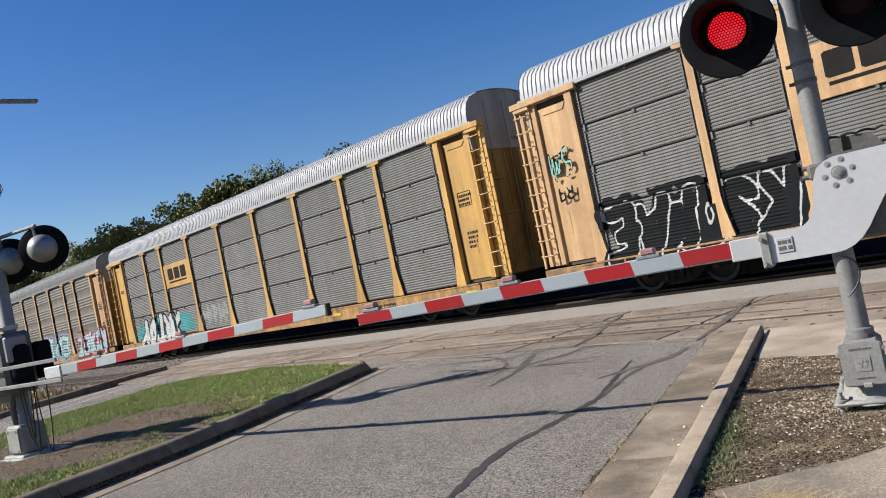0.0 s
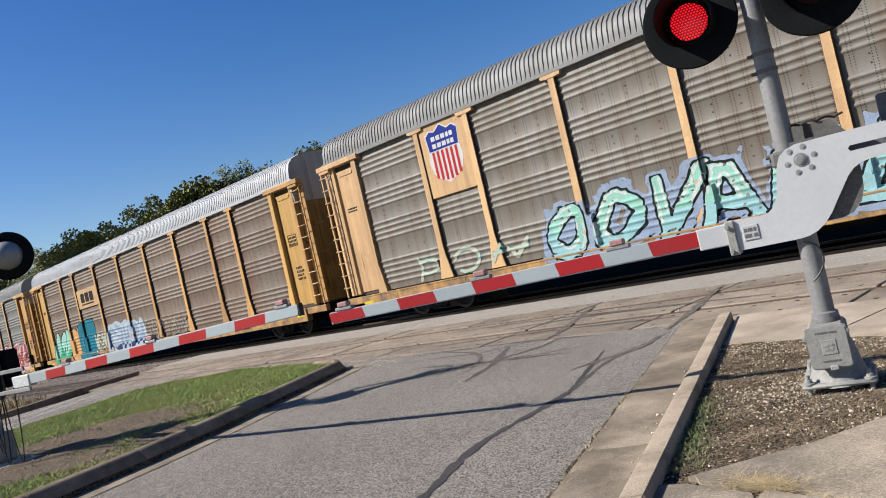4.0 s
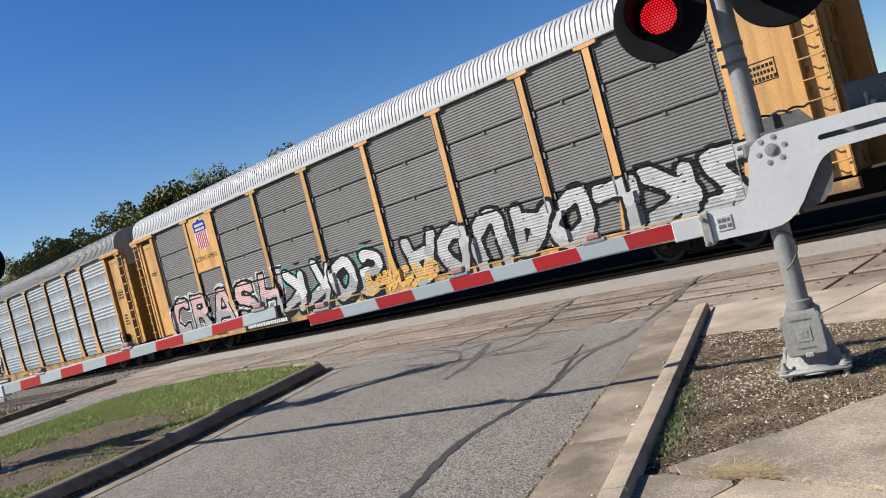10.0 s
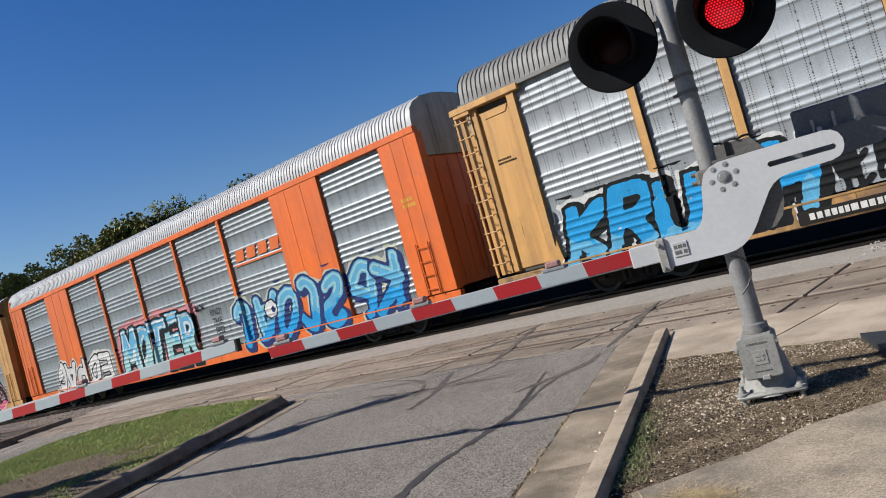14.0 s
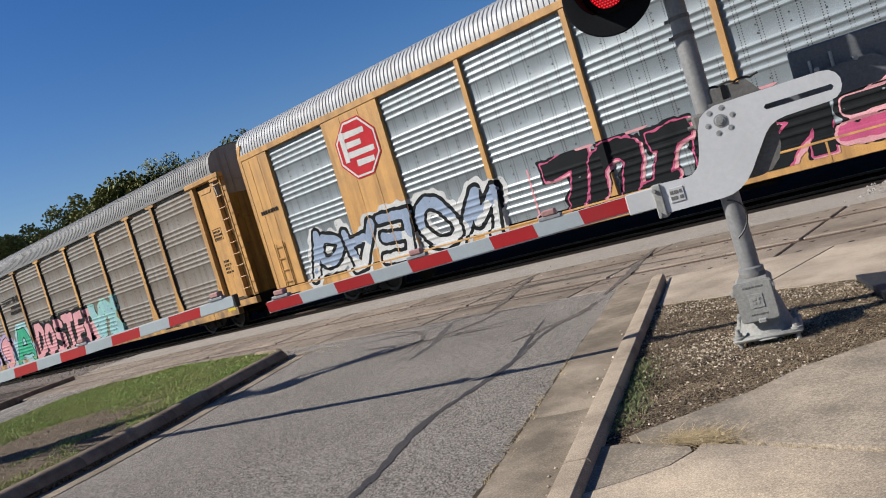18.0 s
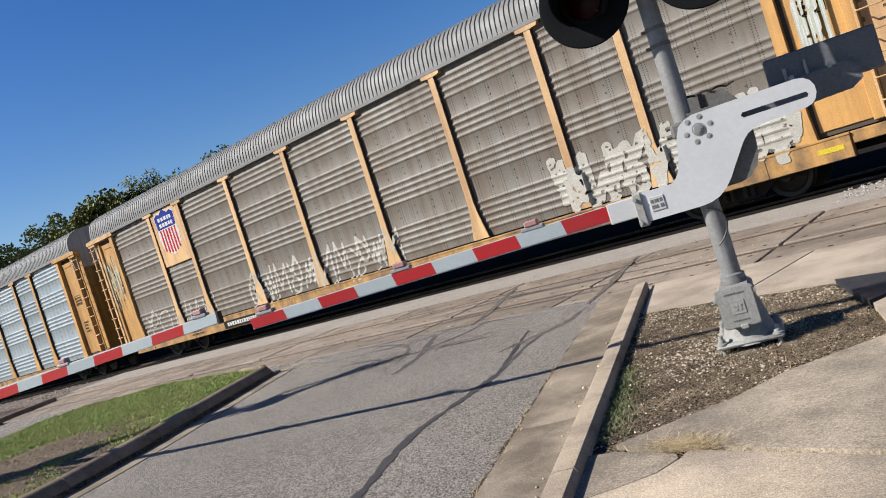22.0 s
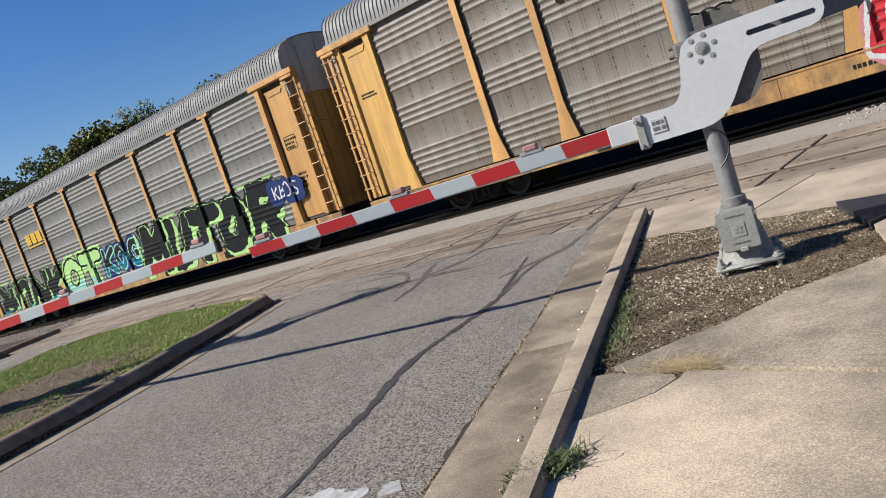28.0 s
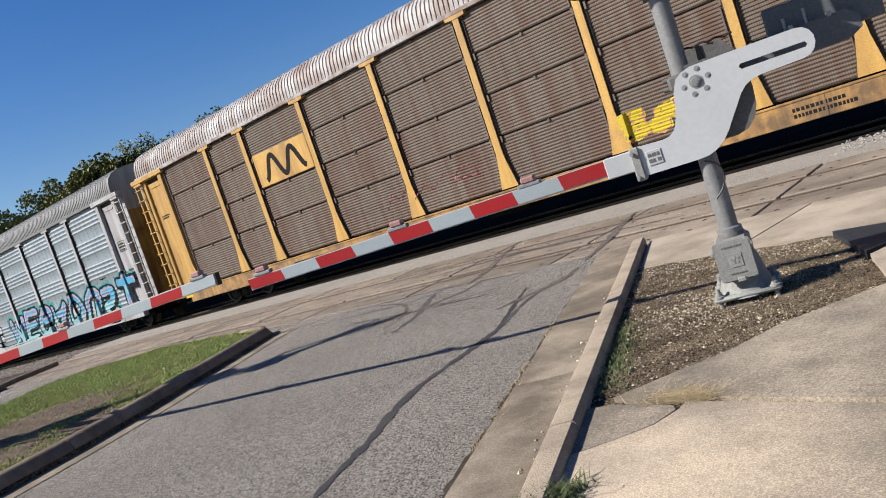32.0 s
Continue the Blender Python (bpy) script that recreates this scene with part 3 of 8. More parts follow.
def font_mesh(text, size, mat, align="CENTER"):
    cu = bpy.data.curves.new("lettering", "FONT")
    cu.body, cu.size, cu.align_x, cu.resolution_u = text, size, align, 2
    ob = bpy.data.objects.new("lettering", cu)
    scene.collection.objects.link(ob)
    bpy.context.view_layer.update()
    me = bpy.data.meshes.new_from_object(ob.evaluated_get(bpy.context.evaluated_depsgraph_get()))
    bpy.data.objects.remove(ob)
    bpy.data.curves.remove(cu)
    me.materials.clear()
    me.materials.append(mat)
    return me


# ---- ground, roads, tracks ----
ROAD = Vector((-0.358, 0.934))  # the road's heading
SIDE = Vector((0.934, 0.358))  # to the right of it


def on_road(along, across):
    p = ROAD * along + SIDE * across
    return (p.x, p.y)


def road_at_y(y, across):
    """The point of the road's lengthwise line that lies at y."""
    return on_road((y - SIDE.y * across) / ROAD.y, across)


def build_ground():
    vs, fs = [], []
    xs = [-1500, -400, -160, -120, -90, -70, -50, -40, -30, -20, -10, 0, 10, 20, 40, 90, 300, 1500]
    ys = [-1500, -300, -80, -40, -20, 4, 9, 16, 25, 40, 60, 90, 150, 400, 1500]
    for y in ys:
        for x in xs:
            far = max(0.0, math.hypot(x + 10, y + 5) - 45)
            vs.append((x, y, -0.09 + min(3.0, far * 0.02) * (1 if y > 4 else 0)))
    w = len(xs)
    for j in range(len(ys) - 1):
        for i in range(w - 1):
            fs.append((j * w + i, j * w + i + 1, (j + 1) * w + i + 1, (j + 1) * w + i))
    structure("ground", raw_mesh("ground", vs, fs, FIELD), "dry grassy ground round the crossing", "ground")


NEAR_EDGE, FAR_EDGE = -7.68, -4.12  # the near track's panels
GUTTER_R, GUTTER_L = -7.56, -12.72


def build_road():
    s = Shape()
    left = -25.6
    s.slab([road_at_y(-45, left), road_at_y(-45, GUTTER_R), road_at_y(NEAR_EDGE - 0.01, GUTTER_R), road_at_y(NEAR_EDGE - 0.01, left)], -0.08, 0.0)
    structure("road", s.mesh("road", ASPHALT), "old grey asphalt road leading to the level crossing", "road")
    s = Shape()
    s.slab([road_at_y(12.05, left), road_at_y(12.05, GUTTER_R), road_at_y(90, GUTTER_R), road_at_y(90, left)], -0.085, -0.005)
    structure("road_2", s.mesh("road", ASPHALT), "asphalt road going on beyond the tracks", "road")
    # strip between the two tracks
    s = Shape()
    s.slab([(-29, -4.1), (5, -4.1), (5, -2.05), (-29, -2.05)], -0.09, -0.012)
    structure("gravel_strip", s.mesh("gravel_strip", GRAVEL), "pale gravelly strip between the two tracks", "gravel")
    # dark bed, run on to y 12 so the gap beneath the cars stays dark
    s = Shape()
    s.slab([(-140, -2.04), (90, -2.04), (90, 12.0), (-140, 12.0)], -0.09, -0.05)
    structure("track_bed", s.mesh("track_bed", BALLAST), "ballast under the train, coloured near black for the shade there", "ballast")
    s = Shape()
    s.slab([(-140, -8.6), (-29.1, -8.6), (-29.1, -2.06), (-140, -2.06)], -0.09, -0.055)
    structure("track_bed_2", s.mesh("track_bed", BALLAST_RED), "rust-brown ballast beyond the crossing", "ballast")
    s = Shape()
    s.slab([(5.1, -8.0), (90, -8.0), (90, -2.06), (5.1, -2.06)], -0.09, -0.055)
    structure("track_bed_3", s.mesh("track_bed", BALLAST_RED), "rust-brown ballast beside the crossing", "ballast")
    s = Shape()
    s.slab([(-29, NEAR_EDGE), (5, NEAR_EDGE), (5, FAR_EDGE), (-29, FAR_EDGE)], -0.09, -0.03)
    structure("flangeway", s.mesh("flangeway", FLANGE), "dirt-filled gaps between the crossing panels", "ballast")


RAILS_NEAR = (-6.66, -5.16)
RAILS_FAR = (-0.75, 0.75)


def rail_shape(y, x0, x1, top, height=0.15):
    s = Shape()
    prof = [(-0.07, 0), (0.07, 0), (0.07, 0.02), (0.012, 0.035), (0.012, height - 0.045), (0.036, height - 0.035), (0.036, height - 0.008), (0.028, height), (-0.028, height), (-0.036, height - 0.008), (-0.036, height - 0.035), (-0.012, height - 0.045), (-0.012, 0.035), (-0.07, 0.02)]
    n = len(prof)
    vs = [(x, y + a, top - height + b) for x in (x0, x1) for a, b in prof]
    fs = [(i, (i + 1) % n, n + (i + 1) % n, n + i) for i in range(n)] + [tuple(range(n)), tuple(range(n, 2 * n))]
    return s.add(vs, fs)


def build_tracks():
    for name, ys, mat, top, label in (("track_near", RAILS_NEAR, RAIL_STEEL, -0.002, "empty near track with worn steel rails set in concrete"), ("track_far", RAILS_FAR, RAIL_STEEL, 0.0, "far track with steel rails under the train")):
        tr = tagged(new(name), label, "track", "", "structure")
        for y in ys:
            part("rail", rail_shape(y, -140, 90, top).mesh("rail", mat, 30), tr)
        y0 = sum(ys) / 2
        me = Shape().box(-0.11, 0.11, -1.3, 1.3, -0.08, 0, 0, 0.012).mesh("tie", TIE_WOOD)
        n = 0
        x = -70.0
        while x < 30:
            if name == "track_far" and (-1.0 < x < 30 or -70 < x < -29) or name == "track_near" and (x < -29.4 or x > 5.2):
                part("tie", me, tr, pose(x + RNG.uniform(-0.03, 0.03), y0, -0.045, 0, 0, RNG.uniform(-1, 1)))
                n += 1
            x += 0.56


def build_kerb(name, pts, width, height, label, mat, batter=0.03, piece=3.0, closed=False):
    """A raised kerb in pieces along a line; its body lies to the left of the line."""
    kerb = tagged(new(name), label, "kerb", "", "structure")
    line = [Vector(p) for p in pts]
    acc, walkline = 0.0, [line[0]]
    for a, b in zip(line, line[1:]):
        d = (b - a).length
        k = max(1, round(d / piece))
        walkline += [a.lerp(b, i / k) for i in range(1, k + 1)]
    prof = [(0.0, -0.09), (0.0, 0.0), (batter * 0.3, height * 0.5), (batter * 0.6, height * 0.8), (batter * 0.85, height * 0.93), (batter + 0.02, height), (width - 0.02, height + 0.004), (width, height - 0.02), (width, -0.09)]
    norms = []
    for i in range(len(walkline)):
        a, b = walkline[max(0, i - 1)], walkline[min(len(walkline) - 1, i + 1)]
        t = (b - a).normalized()
        norms.append(Vector((-t.y, t.x)))
    for i in range(len(walkline) - 1):
        p, q = walkline[i], walkline[i + 1]
        t = (q - p).normalized() * 0.006
        s, n = Shape(), len(prof)
        vs = [(*(p + t + norms[i] * a), b) for a, b in prof] + [(*(q - t + norms[i + 1] * a), b) for a, b in prof]
        s.add(vs, [(k, (k + 1) % n, n + (k + 1) % n, n + k) for k in range(n)] + [tuple(range(n)), tuple(range(n, 2 * n))])
        part("kerb_stone", s.mesh("kerb_stone", mat, 40), kerb)
    return kerb


def build_kerbs():
    # right kerb and its gutter pan, end to end with the crossing
    gut = tagged(new("gutter_1"), "stained concrete gutter pan along the asphalt", "gutter", "", "structure")
    a = -44.0
    while a < -6.0:
        b = min(a + 3.05, -5.5)
        s = Shape()
        y_end = NEAR_EDGE - 0.02
        p = [on_road(a + 0.006, GUTTER_R + 0.004), on_road(a + 0.006, -7.1), on_road(b - 0.006, -7.1), on_road(b - 0.006, GUTTER_R + 0.004)]
        if b >= -5.6:
            p[2], p[3] = road_at_y(y_end, -7.1), road_at_y(y_end, GUTTER_R + 0.004)
        s.slab(p, -0.09, 0.012)
        part("gutter_slab", s.mesh("gutter_slab", CONCRETE), gut)
        a = b
    build_kerb("kerb_1", [on_road(-5.75, -7.085), on_road(-44, -7.085)], 0.165, 0.1, "low stained concrete kerb beside the gravel plot", KERB_LIGHT, 0.02, 3.05)
    # kerb round the planted island
    build_kerb("kerb_2", ISLAND_FRONT, 0.19, 0.19, "rounded concrete kerb round the grass island", KERB_DARK, 0.1, 2.4)
    gut = tagged(new("gutter_2"), "narrow concrete gutter pan along the island", "gutter", "", "structure")
    for p, q in zip(ISLAND_FRONT[:-2], ISLAND_FRONT[1:-1]):
        p, q = Vector(p), Vector(q)
        t = (q - p).normalized()
        nrm = Vector((t.y, -t.x)) * 0.34
        part("gutter_slab", Shape().slab([p, p + nrm, q + nrm, q], -0.08, 0.008).mesh("gutter_slab", CONCRETE), gut)
    build_kerb("kerb_3", [(-26.6, -5.6), (-26.2, -6.9), (-25.2, -8.6), (-23.6, -10.7), (-21.4, -13.4), (-17.0, -22.0), (-8.0, -44.0)][::-1], 0.18, 0.14, "dirty kerb on the far side of the other carriageway", KERB_DARK, 0.04, 2.5)


KERB_LIGHT = surface("kerb_light_concrete", (0.56, 0.45, 0.33), 0.9, dirt=(0.22, 0.175, 0.135), dirt_amount=0.8, dirt_scale=2.6, grain=130, grain_amount=0.25, bump=0.6, bump_scale=110, vary=0.06, gloss=0.15)
ISLAND_FRONT = [(1.5, -40.0), (-6.3, -19.8), (-8.35, -14.4), (-8.78, -13.1), (-9.35, -11.8), (-10.05, -10.5), (-10.72, -9.2), (-11.0, -8.62), (-11.45, -8.33), (-12.1, -8.3)]
ISLAND_BACK = [(-14.0, -8.1), (-16.0, -7.95), (-17.4, -8.4), (-18.2, -9.4), (-17.9, -10.7), (-16.6, -12.6), (-13.6, -18.5), (-4.5, -40.0)]


def inside(p, poly):
    x, y = p
    c = False
    for (x0, y0), (x1, y1) in zip(poly, poly[1:] + poly[:1]):
        if (y0 > y) != (y1 > y) and x < (x1 - x0) * (y - y0) / (y1 - y0) + x0:
            c = not c
    return c


ISLAND = ISLAND_FRONT + ISLAND_BACK


def island_height(x, y):
    return 0.135 + 0.04 * noise.noise(Vector((x * 0.5, y * 0.5, 3.0))) + 0.012 * noise.noise(Vector((x * 3, y * 3, 9.0)))


def bare_patch(x, y):
    """How bare the island is: worn soil round the signal's foot, grass towards the crossing."""
    d = (Vector((x, y)) - Vector((-11.6, -13.2))).length
    v = 1.15 - 0.42 * max(0.0, d - 0.9) + 0.55 * noise.noise(Vector((x * 0.9, y * 0.9, 1.0))) + 0.25 * noise.noise(Vector((x * 2.6, y * 2.6, 5.0)))
    return v


ISLAND_GROUND = surface("island_ground", (0.23, 0.24, 0.095), 0.95, dirt=(0.3, 0.23, 0.13), dirt_amount=0.8, dirt_scale=1.6, grain=60, grain_amount=0.5, bump=1.0, bump_scale=50, relief=0.03, second=(0.3, 0.28, 0.115), second_scale=1.2, shift=False, vary=0.0, gloss=0.1)


def wear_island():
    """Bare soil round the signal's foot, fading into the turf."""
    nt = ISLAND_GROUND.node_tree
    b = nt.nodes["Principled BSDF"]
    turf = b.inputs["Base Color"].links[0].from_socket
    co = nt.nodes.new("ShaderNodeTexCoord").outputs["Object"]
    far = nt.nodes.new("ShaderNodeVectorMath")
    far.operation = "DISTANCE"
    link(nt, co, far.inputs[0])
    far.inputs[1].default_value = (-11.6, -13.3, 0.1)
    n = math_node(nt, "MULTIPLY", math_node(nt, "SUBTRACT", noise_tex(nt, co, 1.6, 8.0, 0.7), 0.5), 5.0)
    bare = ramp(nt, math_node(nt, "ADD", far.outputs["Value"], n), 3.1, 2.1)
    soil = mix_color(nt, ramp(nt, noise_tex(nt, co, 22.0, 6.0, 0.7), 0.35, 0.65), (0.06, 0.044, 0.03), (0.2, 0.155, 0.112))
    link(nt, mix_color(nt, bare, turf, soil), b.inputs["Base Color"])


def grime(mat, centre, start, full, color, amount):
    """Grey algae and tyre dirt on concrete, growing away from a clean corner."""
    nt = mat.node_tree
    b = nt.nodes["Principled BSDF"]
    clean = b.inputs["Base Color"].links[0].from_socket
    co = nt.nodes.new("ShaderNodeTexCoord").outputs["Object"]
    far = nt.nodes.new("ShaderNodeVectorMath")
    far.operation = "DISTANCE"
    link(nt, co, far.inputs[0])
    far.inputs[1].default_value = centre
    wide = math_node(nt, "MULTIPLY", math_node(nt, "SUBTRACT", noise_tex(nt, co, 1.3, 6.0, 0.7), 0.5), 2.2)
    fine = math_node(nt, "MULTIPLY", math_node(nt, "SUBTRACT", noise_tex(nt, co, 105.0, 3.0, 0.8), 0.5), 3.4)
    d = ramp(nt, math_node(nt, "ADD", math_node(nt, "ADD", far.outputs["Value"], wide), fine), start, full)
    link(nt, mix_color(nt, math_node(nt, "MULTIPLY", d, amount), clean, color), b.inputs["Base Color"])


wear_island()
grime(WALK, (-2.15, -14.0, 0.05), 0.45, 1.6, (0.15, 0.128, 0.1), 0.78)


def build_island():
    vs, fs, ids, idx = [], [], [], {}
    step = 0.22
    for i in range(0, 110):
        for j in range(0, 150):
            x, y = -19.0 + i * step, -40.5 + j * step
            if inside((x, y), ISLAND):
                idx[i, j] = len(vs)
                vs.append((x, y, island_height(x, y)))
    for (i, j), k in idx.items():
        q = [idx.get((i + a, j + b)) for a, b in ((0, 0), (1, 0), (1, 1), (0, 1))]
        if None not in q:
            fs.append(tuple(q))
            c = vs[k]
            ids.append(1 if bare_patch(c[0], c[1]) > 0.5 else 0)
    me = raw_mesh("island", vs, fs, ISLAND_GROUND)
    # skirt to the kerb
    structure("traffic_island", me, "grass island with a worn soil patch inside a kerb", "island")
    s = Shape()
    s.slab(ISLAND[1:-1] + [], -0.08, 0.06)
    structure("island_base", s.mesh("island_base", SOIL), "soil filling of the traffic island", "soil")


def blades(name, spots, low, high, mat, lean, label, category, width=0.012):
    vs, fs = [], []
    for x, y, z in spots:
        h = RNG.uniform(low, high)
        a = RNG.uniform(0, 2 * math.pi)
        w = width * RNG.uniform(0.6, 1.4)
        dx, dy = math.cos(a) * w, math.sin(a) * w
        lx, ly = RNG.gauss(0, lean) * h, RNG.gauss(0, lean) * h
        n = len(vs)
        vs += [(x - dx, y - dy, z - 0.01), (x + dx, y + dy, z - 0.01), (x + dx * 0.6 + lx * 0.45, y + dy * 0.6 + ly * 0.45, z + h * 0.6), (x - dx * 0.6 + lx * 0.45, y - dy * 0.6 + ly * 0.45, z + h * 0.6), (x + lx, y + ly, z + h)]
        fs += [(n, n + 1, n + 2, n + 3), (n + 3, n + 2, n + 4)]
    return tagged(new(name, raw_mesh(name, vs, fs, mat)), label, category, "", "stuff")


def chips(name, spots, low, high, mat, label, category, flat=0.7):
    vs, fs = [], []
    base = [(1, 0, 0), (0, 1, 0), (-1, 0, 0), (0, -1, 0), (0, 0, 1), (0, 0, -1)]
    tri = [(0, 1, 4), (1, 2, 4), (2, 3, 4), (3, 0, 4), (1, 0, 5), (2, 1, 5), (3, 2, 5), (0, 3, 5)]
    for x, y, z in spots:
        r = RNG.uniform(low, high)
        a = RNG.uniform(0, math.pi)
        n = len(vs)
        for bx, by, bz in base:
            k = r * RNG.uniform(0.6, 1.25)
            px, py = bx * k, by * k
            vs.append((x + px * math.cos(a) - py * math.sin(a), y + px * math.sin(a) + py * math.cos(a), z + bz * k * flat))
        fs += [tuple(i + n for i in t) for t in tri]
    return tagged(new(name, raw_mesh(name, vs, fs, mat)), label, category, "", "stuff")


# plot of soil and chips round the near signal, and the walk beside it
PLOT = [(-3.83, -9.36), (-2.82, -9.5), (-1.88, -9.68), (-1.43, -10.68), (-1.18, -11.45), (-1.66, -11.96), (-1.86, -12.36), (-2.06, -12.6), (-2.2, -12.79), (-2.32, -12.95), (-2.52, -12.96), (-2.72, -12.3)]
WALK_EDGE = [(-2.62, -12.86), (-2.42, -12.74), (-2.0, -12.37), (-1.65, -11.91), (-1.18, -11.45)]


def plot_height(x, y):
    return 0.024 + 0.015 * noise.noise(Vector((x * 1.3, y * 1.3, 0))) + 0.012 * noise.noise(Vector((x * 6, y * 6, 4)))


def build_plot():
    vs, fs, idx = [], [], {}
    step = 0.06
    big = [(-3.95, -9.3), (-2.82, -9.44), (-1.85, -9.6), (-1.38, -10.68), (-1.0, -11.42), (-1.5, -12.0), (-1.72, -12.4), (-1.95, -12.7), (-2.2, -13.0), (-2.4, -13.12), (-2.62, -12.98)]
    for i in range(60):
        for j in range(70):
            x, y = -4.1 + i * step, -13.1 + j * step
            if inside((x, y), big):
                idx[i, j] = len(vs)
                vs.append((x, y, plot_height(x, y)))
    for (i, j), k in idx.items():
        q = [idx.get((i + a, j + b)) for a, b in ((0, 0), (1, 0), (1, 1), (0, 1))]
        if None not in q:
            fs.append(tuple(q))
    me = raw_mesh("plot", vs, fs, SOIL)
    me.polygons.foreach_set("use_smooth", [True] * len(me.polygons))
    structure("soil_plot", me, "plot of dry soil with limestone chips round the signal", "soil")
    spots, dense = [], Vector((-2.35, -11.2))
    while len(spots) < 2600:
        x, y = RNG.uniform(-3.9, -1.2), RNG.uniform(-12.9, -9.3)
        near = math.exp(-((x - dense.x) ** 2 + (y - dense.y) ** 2) / 0.12)
        top = math.exp(-((y + 9.75 + 0.1 * (x + 2.8)) ** 2) / 0.06)
        if inside((x, y), PLOT) and RNG.random() < 0.1 + 1.2 * near + 0.5 * top:
            spots.append((x, y, plot_height(x, y) + 0.004))
    chips("limestone_chips", spots, 0.002, 0.0125, PEBBLE, "pale limestone chips scattered on the soil", "gravel")
    spots = []
    while len(spots) < 15000:
        x, y = RNG.uniform(-3.8, -1.2), RNG.uniform(-12.9, -9.4)
        low = inside((x, y), PLOT) and (-0.92 * x - 0.39 * y) < RNG.uniform(5.6, 8.2)
        if low:
            spots.append((x, y, plot_height(x, y)))
    blades("dry_grass", spots, 0.006, 0.024, TWIG, 5.5, "matted dry grass on the soil plot", "dry grass", 0.0018)
    spots = []
    for _ in range(900):
        a = RNG.uniform(-11.1, -9.5)
        p = on_road(a, -6.9 + abs(RNG.gauss(0, 0.09)))
        spots.append((p[0], p[1], 0.03))
    blades("green_weeds", spots, 0.008, 0.035, GREEN_WEED, 1.4, "green weeds along the back of the kerb", "weeds", 0.004)
    # walk: concrete flags split by a crack
    w = tagged(new("pavement_1"), "weathered concrete walk with a grassy crack", "pavement", "", "structure")
    upper = [(-2.3, -12.94), (-2.02, -13.0), (-1.79, -13.0), (-1.54, -13.07), (-1.26, -13.13), (-0.88, -13.2), (0.4, -13.42), (0.9, -12.2), (0.6, -10.9), (-0.75, -11.0), (-1.18, -11.45), (-1.65, -11.97), (-1.84, -12.36), (-2.03, -12.59), (-2.17, -12.77)]
    part("flag", Shape().slab(upper, -0.09, 0.05).mesh("flag", WALK_DARK), w, None, "dirty grey concrete flag")
    # a wedge broken off beside the kerb
    part("flag", Shape().slab([(-2.43, -13.07), (-2.25, -13.03), (-1.88, -13.1), (-1.84, -13.16), (-1.89, -13.32), (-2.03, -13.48), (-2.2, -13.63), (-2.27, -13.5)], -0.09, 0.046).mesh("flag", WALK_DARK), w, None, "dark broken wedge of concrete")
    lower = [(-1.82, -13.07), (-1.54, -13.125), (-1.26, -13.185), (-0.88, -13.255), (0.4, -13.48), (1.3, -15.2), on_road(-15.0, -6.91), on_road(-13.95, -6.895), (-2.215, -13.665), (-2.03, -13.5), (-1.875, -13.33), (-1.82, -13.16)]
    part("flag", Shape().slab(lower, -0.09, 0.05).mesh("flag", WALK), w)
    part("flag", Shape().slab([on_road(-15.02, -6.91), (1.3, -15.25), (7.0, -15.8), (9.0, -30.0), on_road(-30.0, -6.91)], -0.09, 0.05).mesh("flag", WALK), w)
    part("flag", Shape().slab([(0.42, -13.36), (0.95, -12.2), (0.64, -10.9), (6.0, -10.5), (9.0, -15.8), (1.35, -15.2)], -0.09, 0.042).mesh("flag", WALK), w)
    s = Shape().slab([on_road(-8.0, -6.93), on_road(-30.0, -6.93), (9.0, -30.0), (6.0, -10.6), (-1.3, -10.9)], -0.089, 0.012)
    structure("soil_bed", s.mesh("soil_bed", SOIL), "soil under the concrete flags", "soil")
    # flags between the plot and the crossing
    w = tagged(new("pavement_2"), "pale concrete flags between soil plot and track", "pavement", "", "structure")
    ye = NEAR_EDGE - 0.03
    part("flag", Shape().slab([road_at_y(ye, -6.88), on_road(-7.2, -6.88), (-3.83, -9.33), (-2.84, -9.46), (-2.52, ye)], -0.09, 0.03).mesh("flag", FLAG), w)
    part("flag", Shape().slab([(-2.495, ye), (-2.815, -9.465), (-1.86, -9.64), (-0.6, -9.85), (-0.2, ye)], -0.09, 0.03).mesh("flag", FLAG), w)
    part("flag", Shape().slab([(-0.17, ye), (-0.57, -9.85), (-0.3, -10.9), (5.0, -10.4), (5.0, ye)], -0.09, 0.03).mesh("flag", FLAG), w)
    part("flag", Shape().slab([(-1.4, -10.66), (-1.2, -10.3), (-0.33, -10.3), (-0.3, -10.86), (-0.75, -10.96), (-1.16, -11.4)], -0.09, 0.06).mesh("flag", FLAG), w)
    # a dark slab stands in for the signal's large shadow on the walk
    s = Shape().slab([(-1.86, -9.68), (-1.43, -10.62), (-1.2, -10.26), (-0.4, -10.26), (-0.62, -9.88)], -0.06, 0.075)
    structure("ramp_plate", s.mesh("ramp_plate", SHADOW_DARK), "dark slab in place of the large shadow at the walk's edge", "ramp")
    spots = []
    for _ in range(1500):
        x = RNG.gauss(-1.86, 0.1)
        spots.append((x, -12.99 - 0.1 * (x + 1.86) + RNG.gauss(0, 0.035), 0.048))
    for _ in range(330):
        x = -1.8 + 2.0 * RNG.random() ** 1.6
        spots.append((x, -13.035 - 0.2 * (x + 1.79) + RNG.gauss(0, 0.012), 0.03))
    blades("crack_grass", spots, 0.004, 0.017, STRAW, 6.0, "straw-coloured grass growing from the crack", "dry grass", 0.002)
    spots = []
    for _ in range(900):
        a = RNG.uniform(-14.6, -8.8)
        p = on_road(a, GUTTER_R + RNG.gauss(0.0, 0.02))
